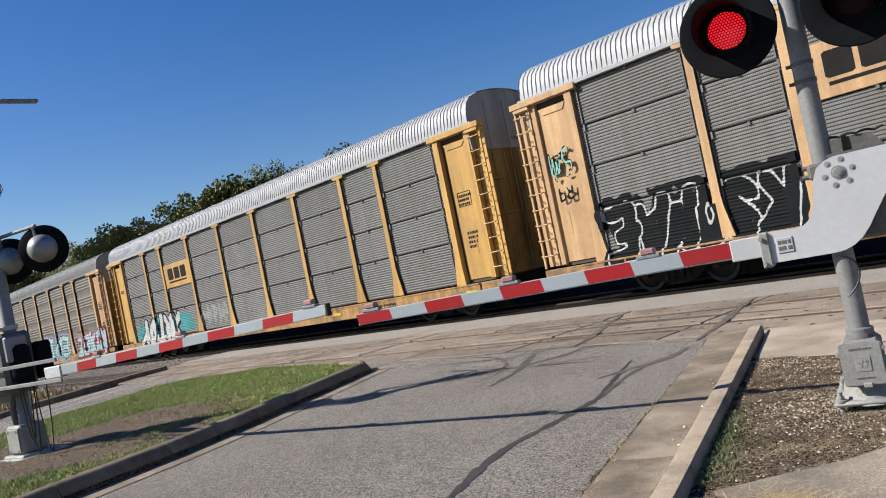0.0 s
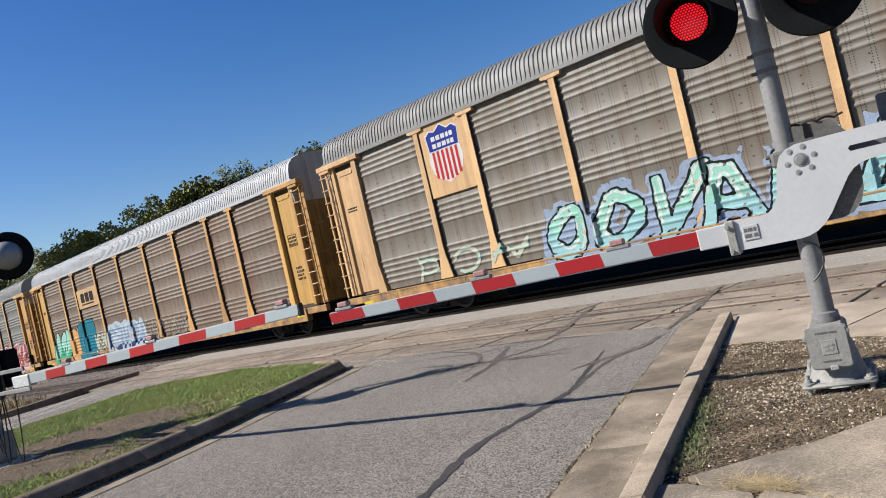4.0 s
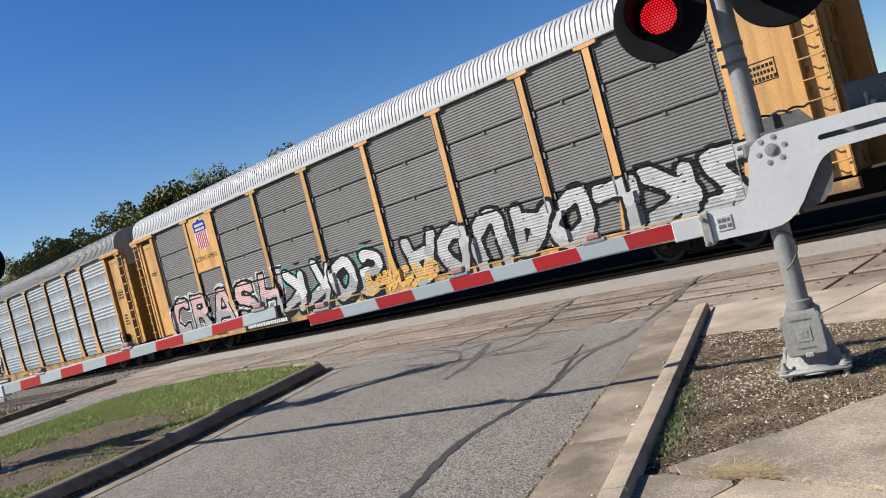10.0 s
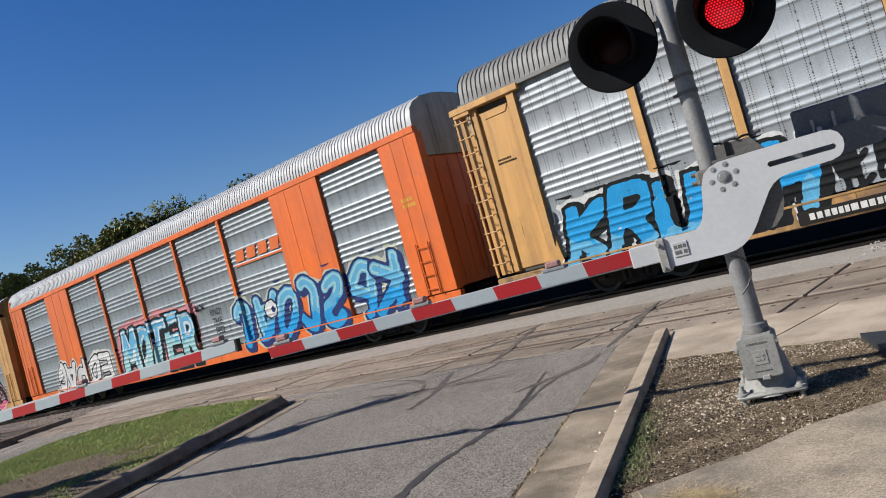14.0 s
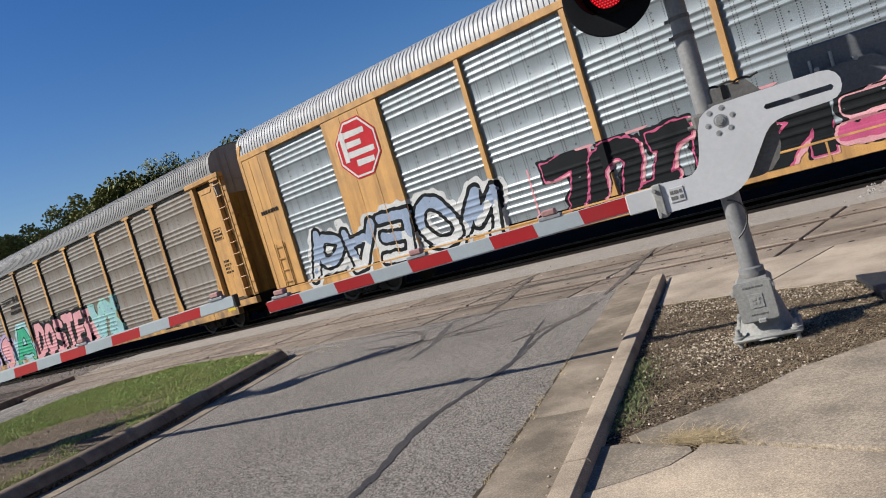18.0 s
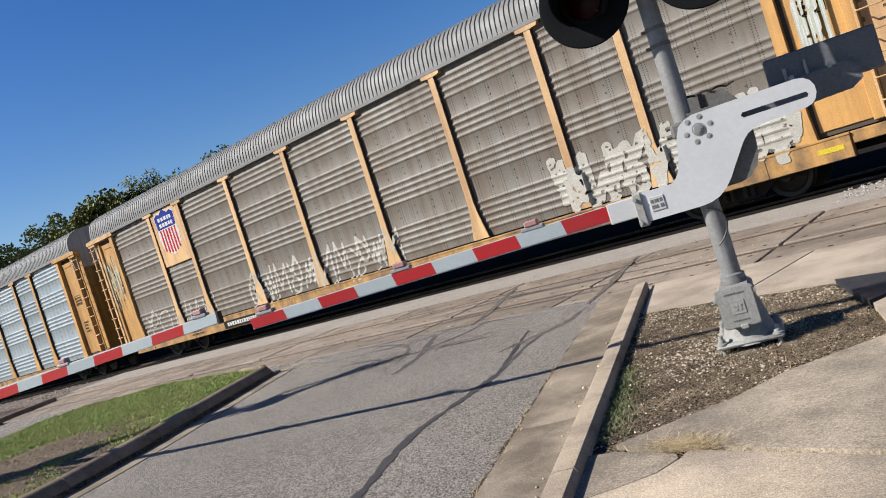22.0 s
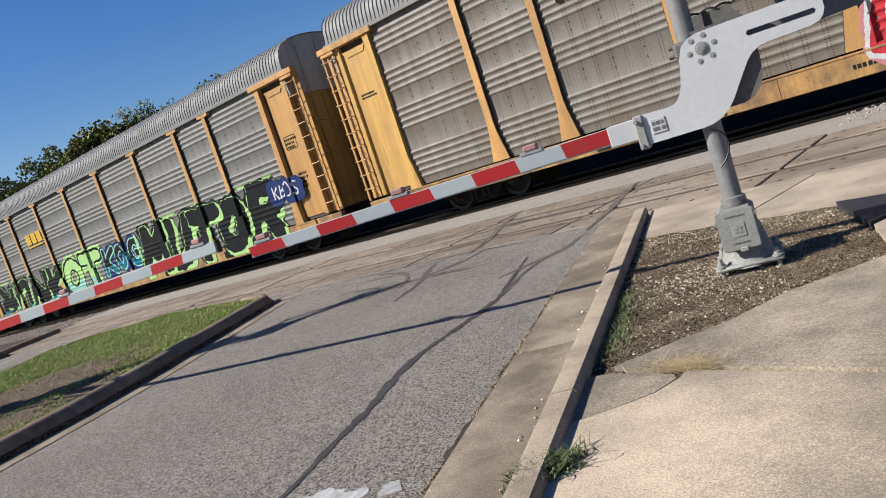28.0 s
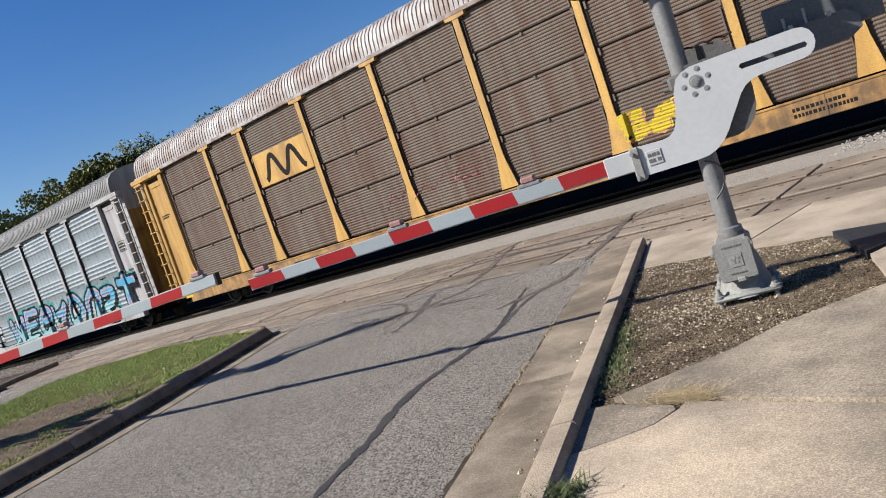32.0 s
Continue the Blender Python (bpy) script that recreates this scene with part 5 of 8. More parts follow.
    # the swan-necked bracket plate with its slot
    out = [(-0.43, 1.25), (-0.25, 1.243), (-0.2, 1.25), (-0.165, 1.275), (-0.14, 1.31), (-0.118, 1.37), (-0.1, 1.45), (-0.085, 1.53), (-0.05, 1.61), (0.0, 1.645), (0.06, 1.664), (0.3, 1.668), (0.74, 1.67), (0.79, 1.66), (0.826, 1.632), (0.845, 1.59), (0.845, 1.545), (0.828, 1.505), (0.8, 1.478), (0.75, 1.464), (0.48, 1.456), (0.42, 1.446), (0.37, 1.42), (0.33, 1.38), (0.235, 1.24), (0.19, 1.17), (0.14, 1.11), (0.08, 1.065), (0.02, 1.042), (-0.05, 1.034), (-0.43, 1.034)]
    slot = [(0.375, 1.55 - 0.018), (0.362, 1.55), (0.375, 1.55 + 0.018), (0.785, 1.55 + 0.018), (0.797, 1.55), (0.785, 1.55 - 0.018)]
    bm = bmesh.new()
    loops = []
    for ring in (out, slot):
        vsl = [bm.verts.new((fix(*p)[0], -0.1, fix(*p)[1])) for p in ring]
        loops += [bm.edges.new((vsl[i], vsl[(i + 1) % len(vsl)])) for i in range(len(vsl))]
    bmesh.ops.triangle_fill(bm, edges=loops, use_beauty=True)
    ext = bmesh.ops.extrude_face_region(bm, geom=list(bm.faces))
    for v in [g for g in ext["geom"] if isinstance(g, bmesh.types.BMVert)]:
        v.co.y += 0.014
    bmesh.ops.recalc_face_normals(bm, faces=bm.faces)
    me = bpy.data.meshes.new("bracket")
    bm.to_mesh(me)
    bm.free()
    me.materials.append(GALV)
    br = part("gate_bracket", me, sig, None, "galvanised swan-necked gate bracket plate")
    b0 = fix(0.076, 1.553)
    part("pivot", Shape().lathe((b0[0], -0.1, b0[1]), (0, -1, 0), [(0.045, 0.0), (0.045, 0.004), (0.034, 0.005), (0.03, 0.012), (0.018, 0.012), (0.018, 0.018), (0.0, 0.019)], 18).mesh("pivot", BOLT, 40), br)
    bolt_heads(br, [(b0[0] + 0.085 * math.cos(a), b0[1] + 0.085 * math.sin(a)) for a in [radians(10 + 60 * i) for i in range(6)]], -0.1)
    g = fix(-0.335, 1.145)
    part("badge", Shape().box(g[0] - 0.052, g[0] + 0.052, -0.107, -0.099, g[1] - 0.052, g[1] + 0.052, 0, 0.004).mesh("badge", GALV), br)
    bars(br, "badge_lettering", g[0], g[1], 0.085, 0.08, -0.107, MECH_GREY, 2, 4)
    e = fix(-0.45, 1.14)
    part("arm_clamp", Shape().box(e[0] - 0.045, e[0] + 0.02, -0.12, 0.02, e[1] - 0.13, e[1] + 0.11, 0, 0.008).mesh("arm_clamp", CAST_GREY), br)
    for dz in (-0.1, 0.07):
        part("clamp_pin", Shape().rod((e[0] - 0.03, -0.14, e[1] + dz), (e[0] - 0.03, 0.03, e[1] + dz), 0.014, n=8).mesh("clamp_pin", BOLT), br)
    # second plate on the far side and the counterweight on its long end
    part("rear_plate", Shape().prism([(0.05, 1.45), (0.05, 1.66), (1.1, 1.7), (1.18, 1.64), (1.18, 1.55), (1.1, 1.5)], 0.4, 0.414).mesh("rear_plate", WEIGHT), sig, None, "rear gate bracket plate")
    cw = part("counterweight", Shape().box(0.6, 1.34, 0.46, 0.54, 1.58, 1.88, 0, 0.012).mesh("counterweight", WEIGHT), sig, None, "grey counterweight slab on the gate's short end")
    part("weight_bolts", Shape().rod((0.75, 0.38, 1.7), (0.75, 0.58, 1.7), 0.018, n=10).rod((1.0, 0.38, 1.7), (1.0, 0.58, 1.7), 0.018, n=10).rod((0.72, 0.44, 1.6), (0.72, 0.44, 1.78), 0.012, n=8).rod((0.86, 0.44, 1.6), (0.86, 0.44, 1.8), 0.012, n=8).mesh("weight_bolts", BOLT), cw)
    part("pivot_shaft", Shape().rod((b0[0], -0.09, b0[1]), (b0[0], 0.42, b0[1]), 0.03, n=14).mesh("pivot_shaft", BOLT), sig)
    # lamps
    part("cross_arm", Shape().rod((-0.4, 0.02, 2.98), (0.4, 0.02, 2.98), 0.024, n=12).box(-0.085, 0.085, -0.085, 0.085, 2.9, 3.03, 0, 0.015).mesh("cross_arm", MAST_GREY), sig)
    for x in (-0.39, 0.39):
        part("lamp_hanger", Shape().rod((x, 0.02, 2.98), (x, 0.05, 2.66), 0.02, n=10).mesh("lamp_hanger", MAST_GREY), sig)
    lamps = [lamp_parts(sig, x, -0.08, z, 1.0) for x, z in ((-0.4, 2.655), (0.375, 2.63))]
    # gate arm towards the middle of the road, on a clamp at the bracket's foot
    arm_parts(sig, -0.66, -1, 1.175, 1.155, 0.366, 9, True, -0.06, True, False)
    part("arm_splice", Shape().box(-0.68, -0.45, -0.075, 0.02, 1.09, 1.24, 0, 0.006).mesh("arm_splice", GALV), sig, None, "pale splice plate of the arm")
    loop = [(-0.02 + 0.1 * math.sin(k * 3.1), -0.09, 0.9 + 0.12 * math.cos(k * 2.6) - 0.05 * k) for k in [i / 10 for i in range(11)]]
    part("loose_wire", Shape().tube(loop, 0.006, 5).mesh("loose_wire", CABLE), sig)
    return lamps


def build_far_signal():
    sig = tagged(new("crossing_signal"), "railway crossing signal seen from behind, gate lowered", "crossing signal", "crossing signals")
    sig.matrix_basis = pose(-12.02, -13.69, 0.12, 0, 0, 11.5)
    s = Shape()
    s.box(-0.28, 0.28, -0.26, 0.26, 0.0, 0.05, 0, 0.02)
    part("base", s.mesh("base", CAST_GREY), sig)
    part("junction_box", Shape().box(-0.2, 0.18, -0.2, 0.15, 0.05, 0.44, 0, 0.03).mesh("junction_box", CAST_GREY, 20), sig, None, "cast grey junction box")
    part("mast", Shape().lathe((0, 0, 0), (0, 0, 1), [(0.0, 0.42), (0.1, 0.42), (0.1, 0.5), (0.085, 0.52), (0.085, 4.4), (0.0, 4.42)], 24).mesh("mast", MAST_GREY, 40), sig, None, "grey aluminium mast")
    for a, b in ((-0.12, 0.1), (0.1, 0.1), (-0.12, 0.36), (0.1, 0.36)):
        part("box_bolt", Shape().rod((a, -0.22, b), (a, -0.2, b), 0.02, n=8).mesh("box_bolt", MECH_GREY), sig)
    part("box_lid", Shape().box(-0.17, 0.15, -0.216, -0.2, 0.08, 0.4, 0, 0.01).mesh("box_lid", CAST_GREY, 20), sig)
    for k, (dx, dy) in enumerate(((0.0, -0.1), (0.05, -0.08))):
        loop = [(0.42 + 0.3 * u + dx, -0.12 + dy, 0.98 - (0.78 + 0.14 * k) * math.sin(math.pi * u) ** 0.8) for u in [i / 16 for i in range(17)]]
        part("control_cable", Shape().tube(loop, 0.009, 5).mesh("control_cable", CABLE), sig)
    part("conduit", Shape().tube([(-0.12, -0.08, 0.44), (-0.13, -0.09, 0.65), (-0.1, -0.05, 0.85), (-0.02, 0.0, 0.95)], 0.04, 10).mesh("conduit", MECH_GREY, 40), sig)
    mech = part("gate_mechanism", Shape().box(-0.25, 0.32, -0.3, 0.12, 0.86, 1.68, 0, 0.05).mesh("gate_mechanism", MECH_GREY, 20), sig, None, "dark grey gate mechanism housing")
    part("motor_can", Shape().lathe((0.34, -0.1, 0.95), (0, 0, 1), [(0.0, 0.0), (0.13, 0.0), (0.14, 0.05), (0.14, 0.5), (0.1, 0.55), (0.0, 0.55)], 20).mesh("motor_can", BLACK, 40), mech)
    part("relay_box", Shape().box(0.33, 0.42, -0.28, 0.0, 1.28, 1.62, 0, 0.02).mesh("relay_box", LAMP_GREY, 20), mech, None, "pale grey relay box")
    part("terminal_box", Shape().box(0.0, 0.36, 0.13, 0.34, 1.0, 1.5, 0, 0.03).mesh("terminal_box", BLACK, 20), mech, None, "black terminal box")
    part("mast_clamp", Shape().lathe((0, 0, 1.72), (0, 0, 1), [(0.086, 0.0), (0.11, 0.0), (0.11, 0.06), (0.086, 0.06)], 20).box(-0.05, 0.05, -0.16, -0.08, 1.73, 1.77).mesh("mast_clamp", GALV, 40), mech)
    part("foot_plate", Shape().box(-0.36, 0.36, -0.34, 0.34, -0.012, 0.016, 0, 0.006).mesh("foot_plate", GALV), sig, None, "galvanised foot plate")
    for y, z in ((-0.33, 0.97), (-0.36, 1.22)):
        part("side_bar", Shape().box(-1.6, 1.75, y - 0.012, y + 0.012, z - 0.024, z + 0.024, 0, 0.004).mesh("side_bar", MAST_GREY), mech, None, "galvanised side bar of the gate")
    part("cross_plate", Shape().box(-0.7, -0.3, -0.37, 0.19, 0.75, 1.05, 0, 0.01).mesh("cross_plate", GALV), mech)
    lamps = []
    part("cross_arm", Shape().rod((-0.15, 0.06, 2.99), (0.75, 0.22, 3.01), 0.025, n=10).rod((0.0, 0.0, 2.98), (-0.02, 0.1, 2.99), 0.03, n=10).mesh("cross_arm", MAST_GREY), sig)
    for x, y, z in ((-0.03, 0.2, 2.66), (0.7, 0.31, 2.7)):
        part("lamp_hanger", Shape().rod((x, y - 0.1, 3.0), (x, y - 0.06, z), 0.02, n=10).mesh("lamp_hanger", MAST_GREY), sig)
        lamps.append(lamp_parts(sig, x, y, z, -1.0, 46.0))
    part("crossbuck", Shape().box(-0.6, 0.6, 0.1, 0.115, -0.11, 0.11, 0, 0.003).mesh("crossbuck", GREY_SHEET), sig, pose(-0.1, 0, 4.05, 0, 56, 0), "crossed sign board seen from behind")
    part("crossbuck", Shape().box(-0.6, 0.6, 0.118, 0.133, -0.11, 0.11, 0, 0.003).mesh("crossbuck", GREY_SHEET), sig, pose(-0.1, 0, 4.05, 0, -56, 0), "crossed sign board seen from behind")
    part("bell", Shape().lathe((0, 0, 4.4), (0, 0, 1), [(0.0, 0.16), (0.09, 0.14), (0.13, 0.07), (0.14, 0.0), (0.0, 0.0)], 18).mesh("bell", MECH_GREY, 40), sig)
    arm_parts(sig, 1.2, 1, 1.06, 1.2, 0.438, 11, False, -0.06, True, True)
    part("arm_socket", Shape().box(0.85, 1.25, -0.075, 0.03, 0.98, 1.13, 0, 0.01).mesh("arm_socket", ARM_WHITE), sig)
    loop = [(0.55 + 0.32 * k, -0.08, 1.0 - 0.95 * math.sin(math.pi * k) ** 0.7) for k in [i / 16 for i in range(17)]]
    part("hanging_wire", Shape().tube(loop, 0.008, 5).mesh("hanging_wire", CABLE), sig)


NEAR_LAMPS = build_near_signal()
build_far_signal()


def build_street_lamp():
    lamp = tagged(new("street_lamp"), "tall grey street lamp with a long bracket arm", "street lamp")
    lamp.matrix_basis = pose(-23.5, -13.2, -0.08)
    part("pole", Shape().lathe((0, 0, 0), (0, 0, 1), [(0.14, 0.0), (0.13, 0.4), (0.09, 0.45), (0.06, 8.2), (0.0, 8.22)], 14).mesh("pole", MAST_GREY, 40), lamp)
    part("arm", Shape().tube([(0, 0, 8.0), (0.15, 1.0, 8.28), (0.35, 2.2, 8.34), (0.5, 3.0, 8.36)], 0.035, 8).mesh("arm", MAST_GREY, 40), lamp)
    part("head", Shape().box(0.42, 0.62, 2.95, 3.95, 8.33, 8.43, 0, 0.04).mesh("head", MAST_GREY, 20), lamp, None, "flat lamp head")


build_street_lamp()

# ---- the train: enclosed car carriers ----
# A car's own space: x from its left ladder to its right one, y across (the camera's side is negative), z above the rail.
LONG, PITCH = 27.3, 28.6
POSTS = (4.52, 6.42, 9.25, 12.18, 15.12, 18.05, 20.88, 22.78)
EDGES = (1.8,) + POSTS + (25.5,)
SKIN, FACE, Z0, Z1 = 1.46, 1.56, 0.95, 5.04
MESHES = {}


def cached(key, make):
    if key not in MESHES:
        MESHES[key] = make()
    return MESHES[key]


RIBS = [0.2 + 0.16 * i for i in range(5)] + [1.5 + 0.155 * i for i in range(4)] + [2.46 + 0.155 * i for i in range(4)] + [3.44 + 0.155 * i for i in range(4)]


def corrugation(z):
    """How far the pressed sheet stands out at the height z above its lower edge."""
    for c in RIBS:
        d = abs(z - c)
        if d < 0.058:
            return 0.026 * 0.5 * (1 + math.cos(math.pi * d / 0.058))
    return 0.0


def pressed_panel(width, mat):
    def make():
        zs = [0.0, 0.04]
        for c in RIBS:
            zs += [c + k * 0.058 / 3 for k in (-3, -2, -1, 0, 1, 2, 3)]
        zs += [Z1 - Z0 - 0.03, Z1 - Z0]
        zs = sorted(set(round(z, 4) for z in zs))
        vs, fs = [], []
        for z in zs:
            d = corrugation(z)
            vs += [(0.01, -SKIN - d, Z0 + z), (width - 0.01, -SKIN - d, Z0 + z), (0.01, -SKIN + 0.03, Z0 + z), (width - 0.01, -SKIN + 0.03, Z0 + z)]
        for i in range(len(zs) - 1):
            a, b = 4 * i, 4 * i + 4
            fs += [(a, a + 1, b + 1, b), (a, b, b + 2, a + 2), (a + 1, a + 3, b + 3, b + 1)]
        s = Shape().add(vs, fs)
        # rivet rows
        for k in range(1, max(2, int(width / 0.58))):
            x = k * width / max(2, int(width / 0.58))
            for z in (1.1, 1.3, 2.14, 2.3, 3.09, 3.25):
                s.box(x - 0.013, x + 0.013, -SKIN - 0.008, -SKIN, Z0 + z - 0.013, Z0 + z + 0.013, 1)
        return s.mesh("side_panel", [mat, DARK_BROWN], 60)
    return cached(("pressed", round(width, 2), mat.name), make)


def ribbed_panel(width, row, mat):
    def make():
        base, top = ((Z0, 2.13), (2.13, 3.1), (3.1, 4.07), (4.07, Z1))[row]
        h = top - base
        lo, hi = 0.024, h - 0.024
        n = 13 if row else 16
        vs, fs = [], []
        zs = []
        for i in range(n):
            p = lo + (hi - lo) * i / n
            q = (hi - lo) / n
            zs += [(p, 0.0), (p + q * 0.28, 0.017), (p + q * 0.62, 0.017), (p + q * 0.9, 0.0)]
        zs += [(hi, 0.0)]
        for z, d in zs:
            zz = base + z
            vs += [(0.012, -SKIN - d, zz), (width - 0.012, -SKIN - d, zz)]
        for i in range(len(zs) - 1):
            fs.append((2 * i, 2 * i + 1, 2 * i + 3, 2 * i + 2))
        s = Shape().add(vs, fs)
        zz = base
        s.box(0.012, width - 0.012, -SKIN - 0.002, -SKIN + 0.03, zz + lo - 0.004, zz + hi + 0.004)
        s.box(width * 0.5 - 0.03, width * 0.5 + 0.03, -SKIN - 0.05, -SKIN, zz + hi - 0.045, zz + hi + 0.02)
        for a in (0.125, width - 0.18):
            s.box(a, a + 0.055, -SKIN - 0.055, -SKIN, zz + hi - 0.12, zz + hi + 0.03)
            s.box(a - 0.01, a + 0.02, -SKIN - 0.045, -SKIN, zz + 0.05, zz + hi - 0.15)
        return s.mesh("side_panel", mat, 20)
    return cached(("ribbed", round(width, 2), row, mat.name), make)


def rib_depth(z):
    """How far a ribbed sheet stands out at the height z above the rail."""
    for row, (base, top) in enumerate(((Z0, 2.13), (2.13, 3.1), (3.1, 4.07), (4.07, Z1))):
        if base <= z <= top:
            q = (top - base - 0.048) / (13 if row else 16)
            f = ((z - base - 0.024) / q) % 1.0
            return 0.017 * min(1.0, f / 0.28, max(0.0, (0.9 - f) / 0.28))
    return 0.0


def post_mesh(mat, flared=True):
    def make():
        s = Shape()
        if flared:
            s.prism([(-0.24, Z0), (0.24, Z0), (0.2, Z0 + 0.2), (0.12, Z0 + 0.62), (0.095, Z0 + 0.85), (0.085, Z1 - 0.16), (0.085, Z1 - 0.05), (-0.085, Z1 - 0.05), (-0.085, Z1 - 0.16), (-0.095, Z0 + 0.85), (-0.12, Z0 + 0.62), (-0.2, Z0 + 0.2)], -FACE, -SKIN + 0.04)
            s.prism([(-0.3, Z1 + 0.03), (-0.28, Z1 - 0.07), (-0.1, Z1 - 0.09), (0.1, Z1 - 0.09), (0.28, Z1 - 0.07), (0.3, Z1 + 0.03)], -FACE - 0.012, -SKIN + 0.03)
            # dark flange, a little wider than the post, shows along both edges
            s.prism([(-0.258, Z0), (0.258, Z0), (0.218, Z0 + 0.2), (0.138, Z0 + 0.62), (0.113, Z0 + 0.85), (0.103, Z1 - 0.05), (-0.103, Z1 - 0.05), (-0.113, Z0 + 0.85), (-0.138, Z0 + 0.62), (-0.218, Z0 + 0.2)], -FACE + 0.022, -SKIN + 0.035, 1)
        else:
            s.prism([(-0.085, Z0), (0.085, Z0), (0.07, Z0 + 0.5), (0.065, Z1), (-0.065, Z1), (-0.07, Z0 + 0.5)], -FACE, -SKIN + 0.04)
        return s.mesh("post", [mat, DARK_BROWN])
    return cached(("post", mat.name, flared), make)


ROOF_SIDE = [(1.565, 5.13), (1.56, 5.27), (1.535, 5.46), (1.465, 5.65), (1.3, 5.82), (0.95, 5.97), (0.45, 6.05), (0.0, 6.07)]


def roof_profile(low=0.0, lift=0.0):
    half = [(y, z + lift) for y, z in ROOF_SIDE]
    return [(-y, z) for y, z in half] + [(y, z) for y, z in half[::-1][1:]]


def roof_mesh(mat, x0, x1, lift=0.0):
    def make():
        prof = roof_profile(0, lift)
        vs, fs, n = [], [], len(prof)
        stations = []
        x = x0
        while x < x1 - 0.1:
            stations += [(x, 0.0), (x + 0.01, -0.024), (x + 0.036, -0.024), (x + 0.046, 0.0)]
            x += 0.138
        stations.append((x1, 0.0))
        for x, r in stations:
            for i, (y, z) in enumerate(prof):
                k = 1 + r / 1.6 * (0.4 if i in (0, n - 1) else 1.0)
                vs.append((x, y * k, 5.0 + lift + (z - 5.0 - lift) * (1 + r / 0.96) if i not in (0, n - 1) else z))
        for i in range(len(stations) - 1):
            for k in range(n - 1):
                fs.append((i * n + k, i * n + k + 1, (i + 1) * n + k + 1, (i + 1) * n + k))
        me = raw_mesh("roof", vs, fs, mat)
        me.polygons.foreach_set("use_smooth", [True] * len(me.polygons))
        me.set_sharp_from_angle(angle=radians(24))
        return me
    return cached(("roof", mat.name, x0, x1, lift), make)


def end_hood(mat, x, thick=0.06):
    def make():
        prof = [(y, z - 0.012) for y, z in roof_profile()] + [(1.5, 4.4), (-1.5, 4.4)]
        n = len(prof)
        vs = [(a, y, z) for a in (x, x + thick) for y, z in prof]
        fs = [tuple(range(n)), tuple(range(n, 2 * n))] + [(i, (i + 1) % n, n + (i + 1) % n, n + i) for i in range(n)]
        s = Shape().add(vs, fs)
        for y in (-0.75, 0.0, 0.75):
            s.box(x - 0.02, x, y - 0.025, y + 0.025, 4.45, 5.75)
        s.box(x - 0.015, x, -1.35, 1.35, 4.84, 4.87)
        return s.mesh("end_hood", mat)
    return cached(("hood", mat.name, x), make)


def door_leaf(mat):
    def make():
        s = Shape().box(0.4, 0.46, -1.4, -0.012, 0.98, 4.42, 0, 0.01)
        for y in (-1.1, -0.72, -0.3):
            s.box(0.375, 0.401, y - 0.03, y + 0.03, 1.1, 4.3, 0, 0.008)
        s.box(0.36, 0.401, -1.38, -0.04, 2.6, 2.68, 0, 0.008).rod((0.34, -0.06, 1.0), (0.34, -0.06, 4.4), 0.022, n=8)
        for z in (1.2, 2.0, 3.0, 4.2):
            s.box(0.33, 0.401, -1.39, -1.25, z - 0.06, z + 0.06, 0, 0.006)
        s.box(0.35, 0.401, -0.95, -0.5, 3.55, 3.67, 0, 0.008)
        s.box(0.365, 0.401, -0.9, -0.35, 1.35, 2.15, 0, 0.006)
        return s.mesh("end_door", mat)
    return cached(("door", mat.name), make)


def end_panel_mesh(mat):
    def make():
        s = Shape()
        s.box(0.62, 1.52, -1.43, -1.3, 1.02, 4.8, 0, 0.012)
        s.prism([(0.66, 4.78), (0.8, 4.62), (1.4, 4.62), (1.5, 4.78)], -1.45, -1.4)
        s.box(0.95, 0.98, -1.436, -1.42, 1.7, 2.2)
        s.box(0.46, 0.64, -1.5, -1.3, 0.98, 4.95, 0, 0.015)
        return s.mesh("end_panel", mat)
    return cached(("endpanel", mat.name), make)


def end_post_mesh(mat):
    def make():
        s = Shape()
        s.prism([(1.56, Z0 - 0.1), (1.95, Z0 - 0.1), (1.86, Z0 + 0.5), (1.8, Z0 + 0.8), (1.8, Z1), (1.6, Z1), (1.6, Z0 + 0.5)], -FACE, -1.3)
        return s.mesh("end_post", mat)
    return cached(("endpost", mat.name), make)


def header_mesh(mat):
    def make():
        s = Shape()
        s.box(-0.08, 1.98, -FACE - 0.05, -1.38, 4.94, 5.1, 0, 0.02)
        s.box(0.0, 0.5, -FACE - 0.03, -1.36, 4.86, 4.95, 0, 0.01)
        return s.mesh("header_beam", mat)
    return cached(("header", mat.name), make)


def ladder_mesh(mat):
    def make():
        s = Shape()
        s.box(-0.03, 0.035, -1.53, -1.49, 0.95, 5.0, 0, 0.006)
        s.box(0.0, 0.44, -1.36, -1.33, 0.98, 4.95)
        s.box(0.42, 0.47, -1.53, -1.32, 0.98, 4.95, 0, 0.008)
        return s.mesh("ladder", mat)
    return cached(("ladder", mat.name), make)


def rung_mesh(mat):
    return cached(("rung", mat.name), lambda: Shape().tube([(-0.02, -1.56, 0), (0.02, -1.6, -0.02), (0.4, -1.6, -0.02), (0.43, -1.54, 0)], 0.016, 6).mesh("rung", mat, 40))


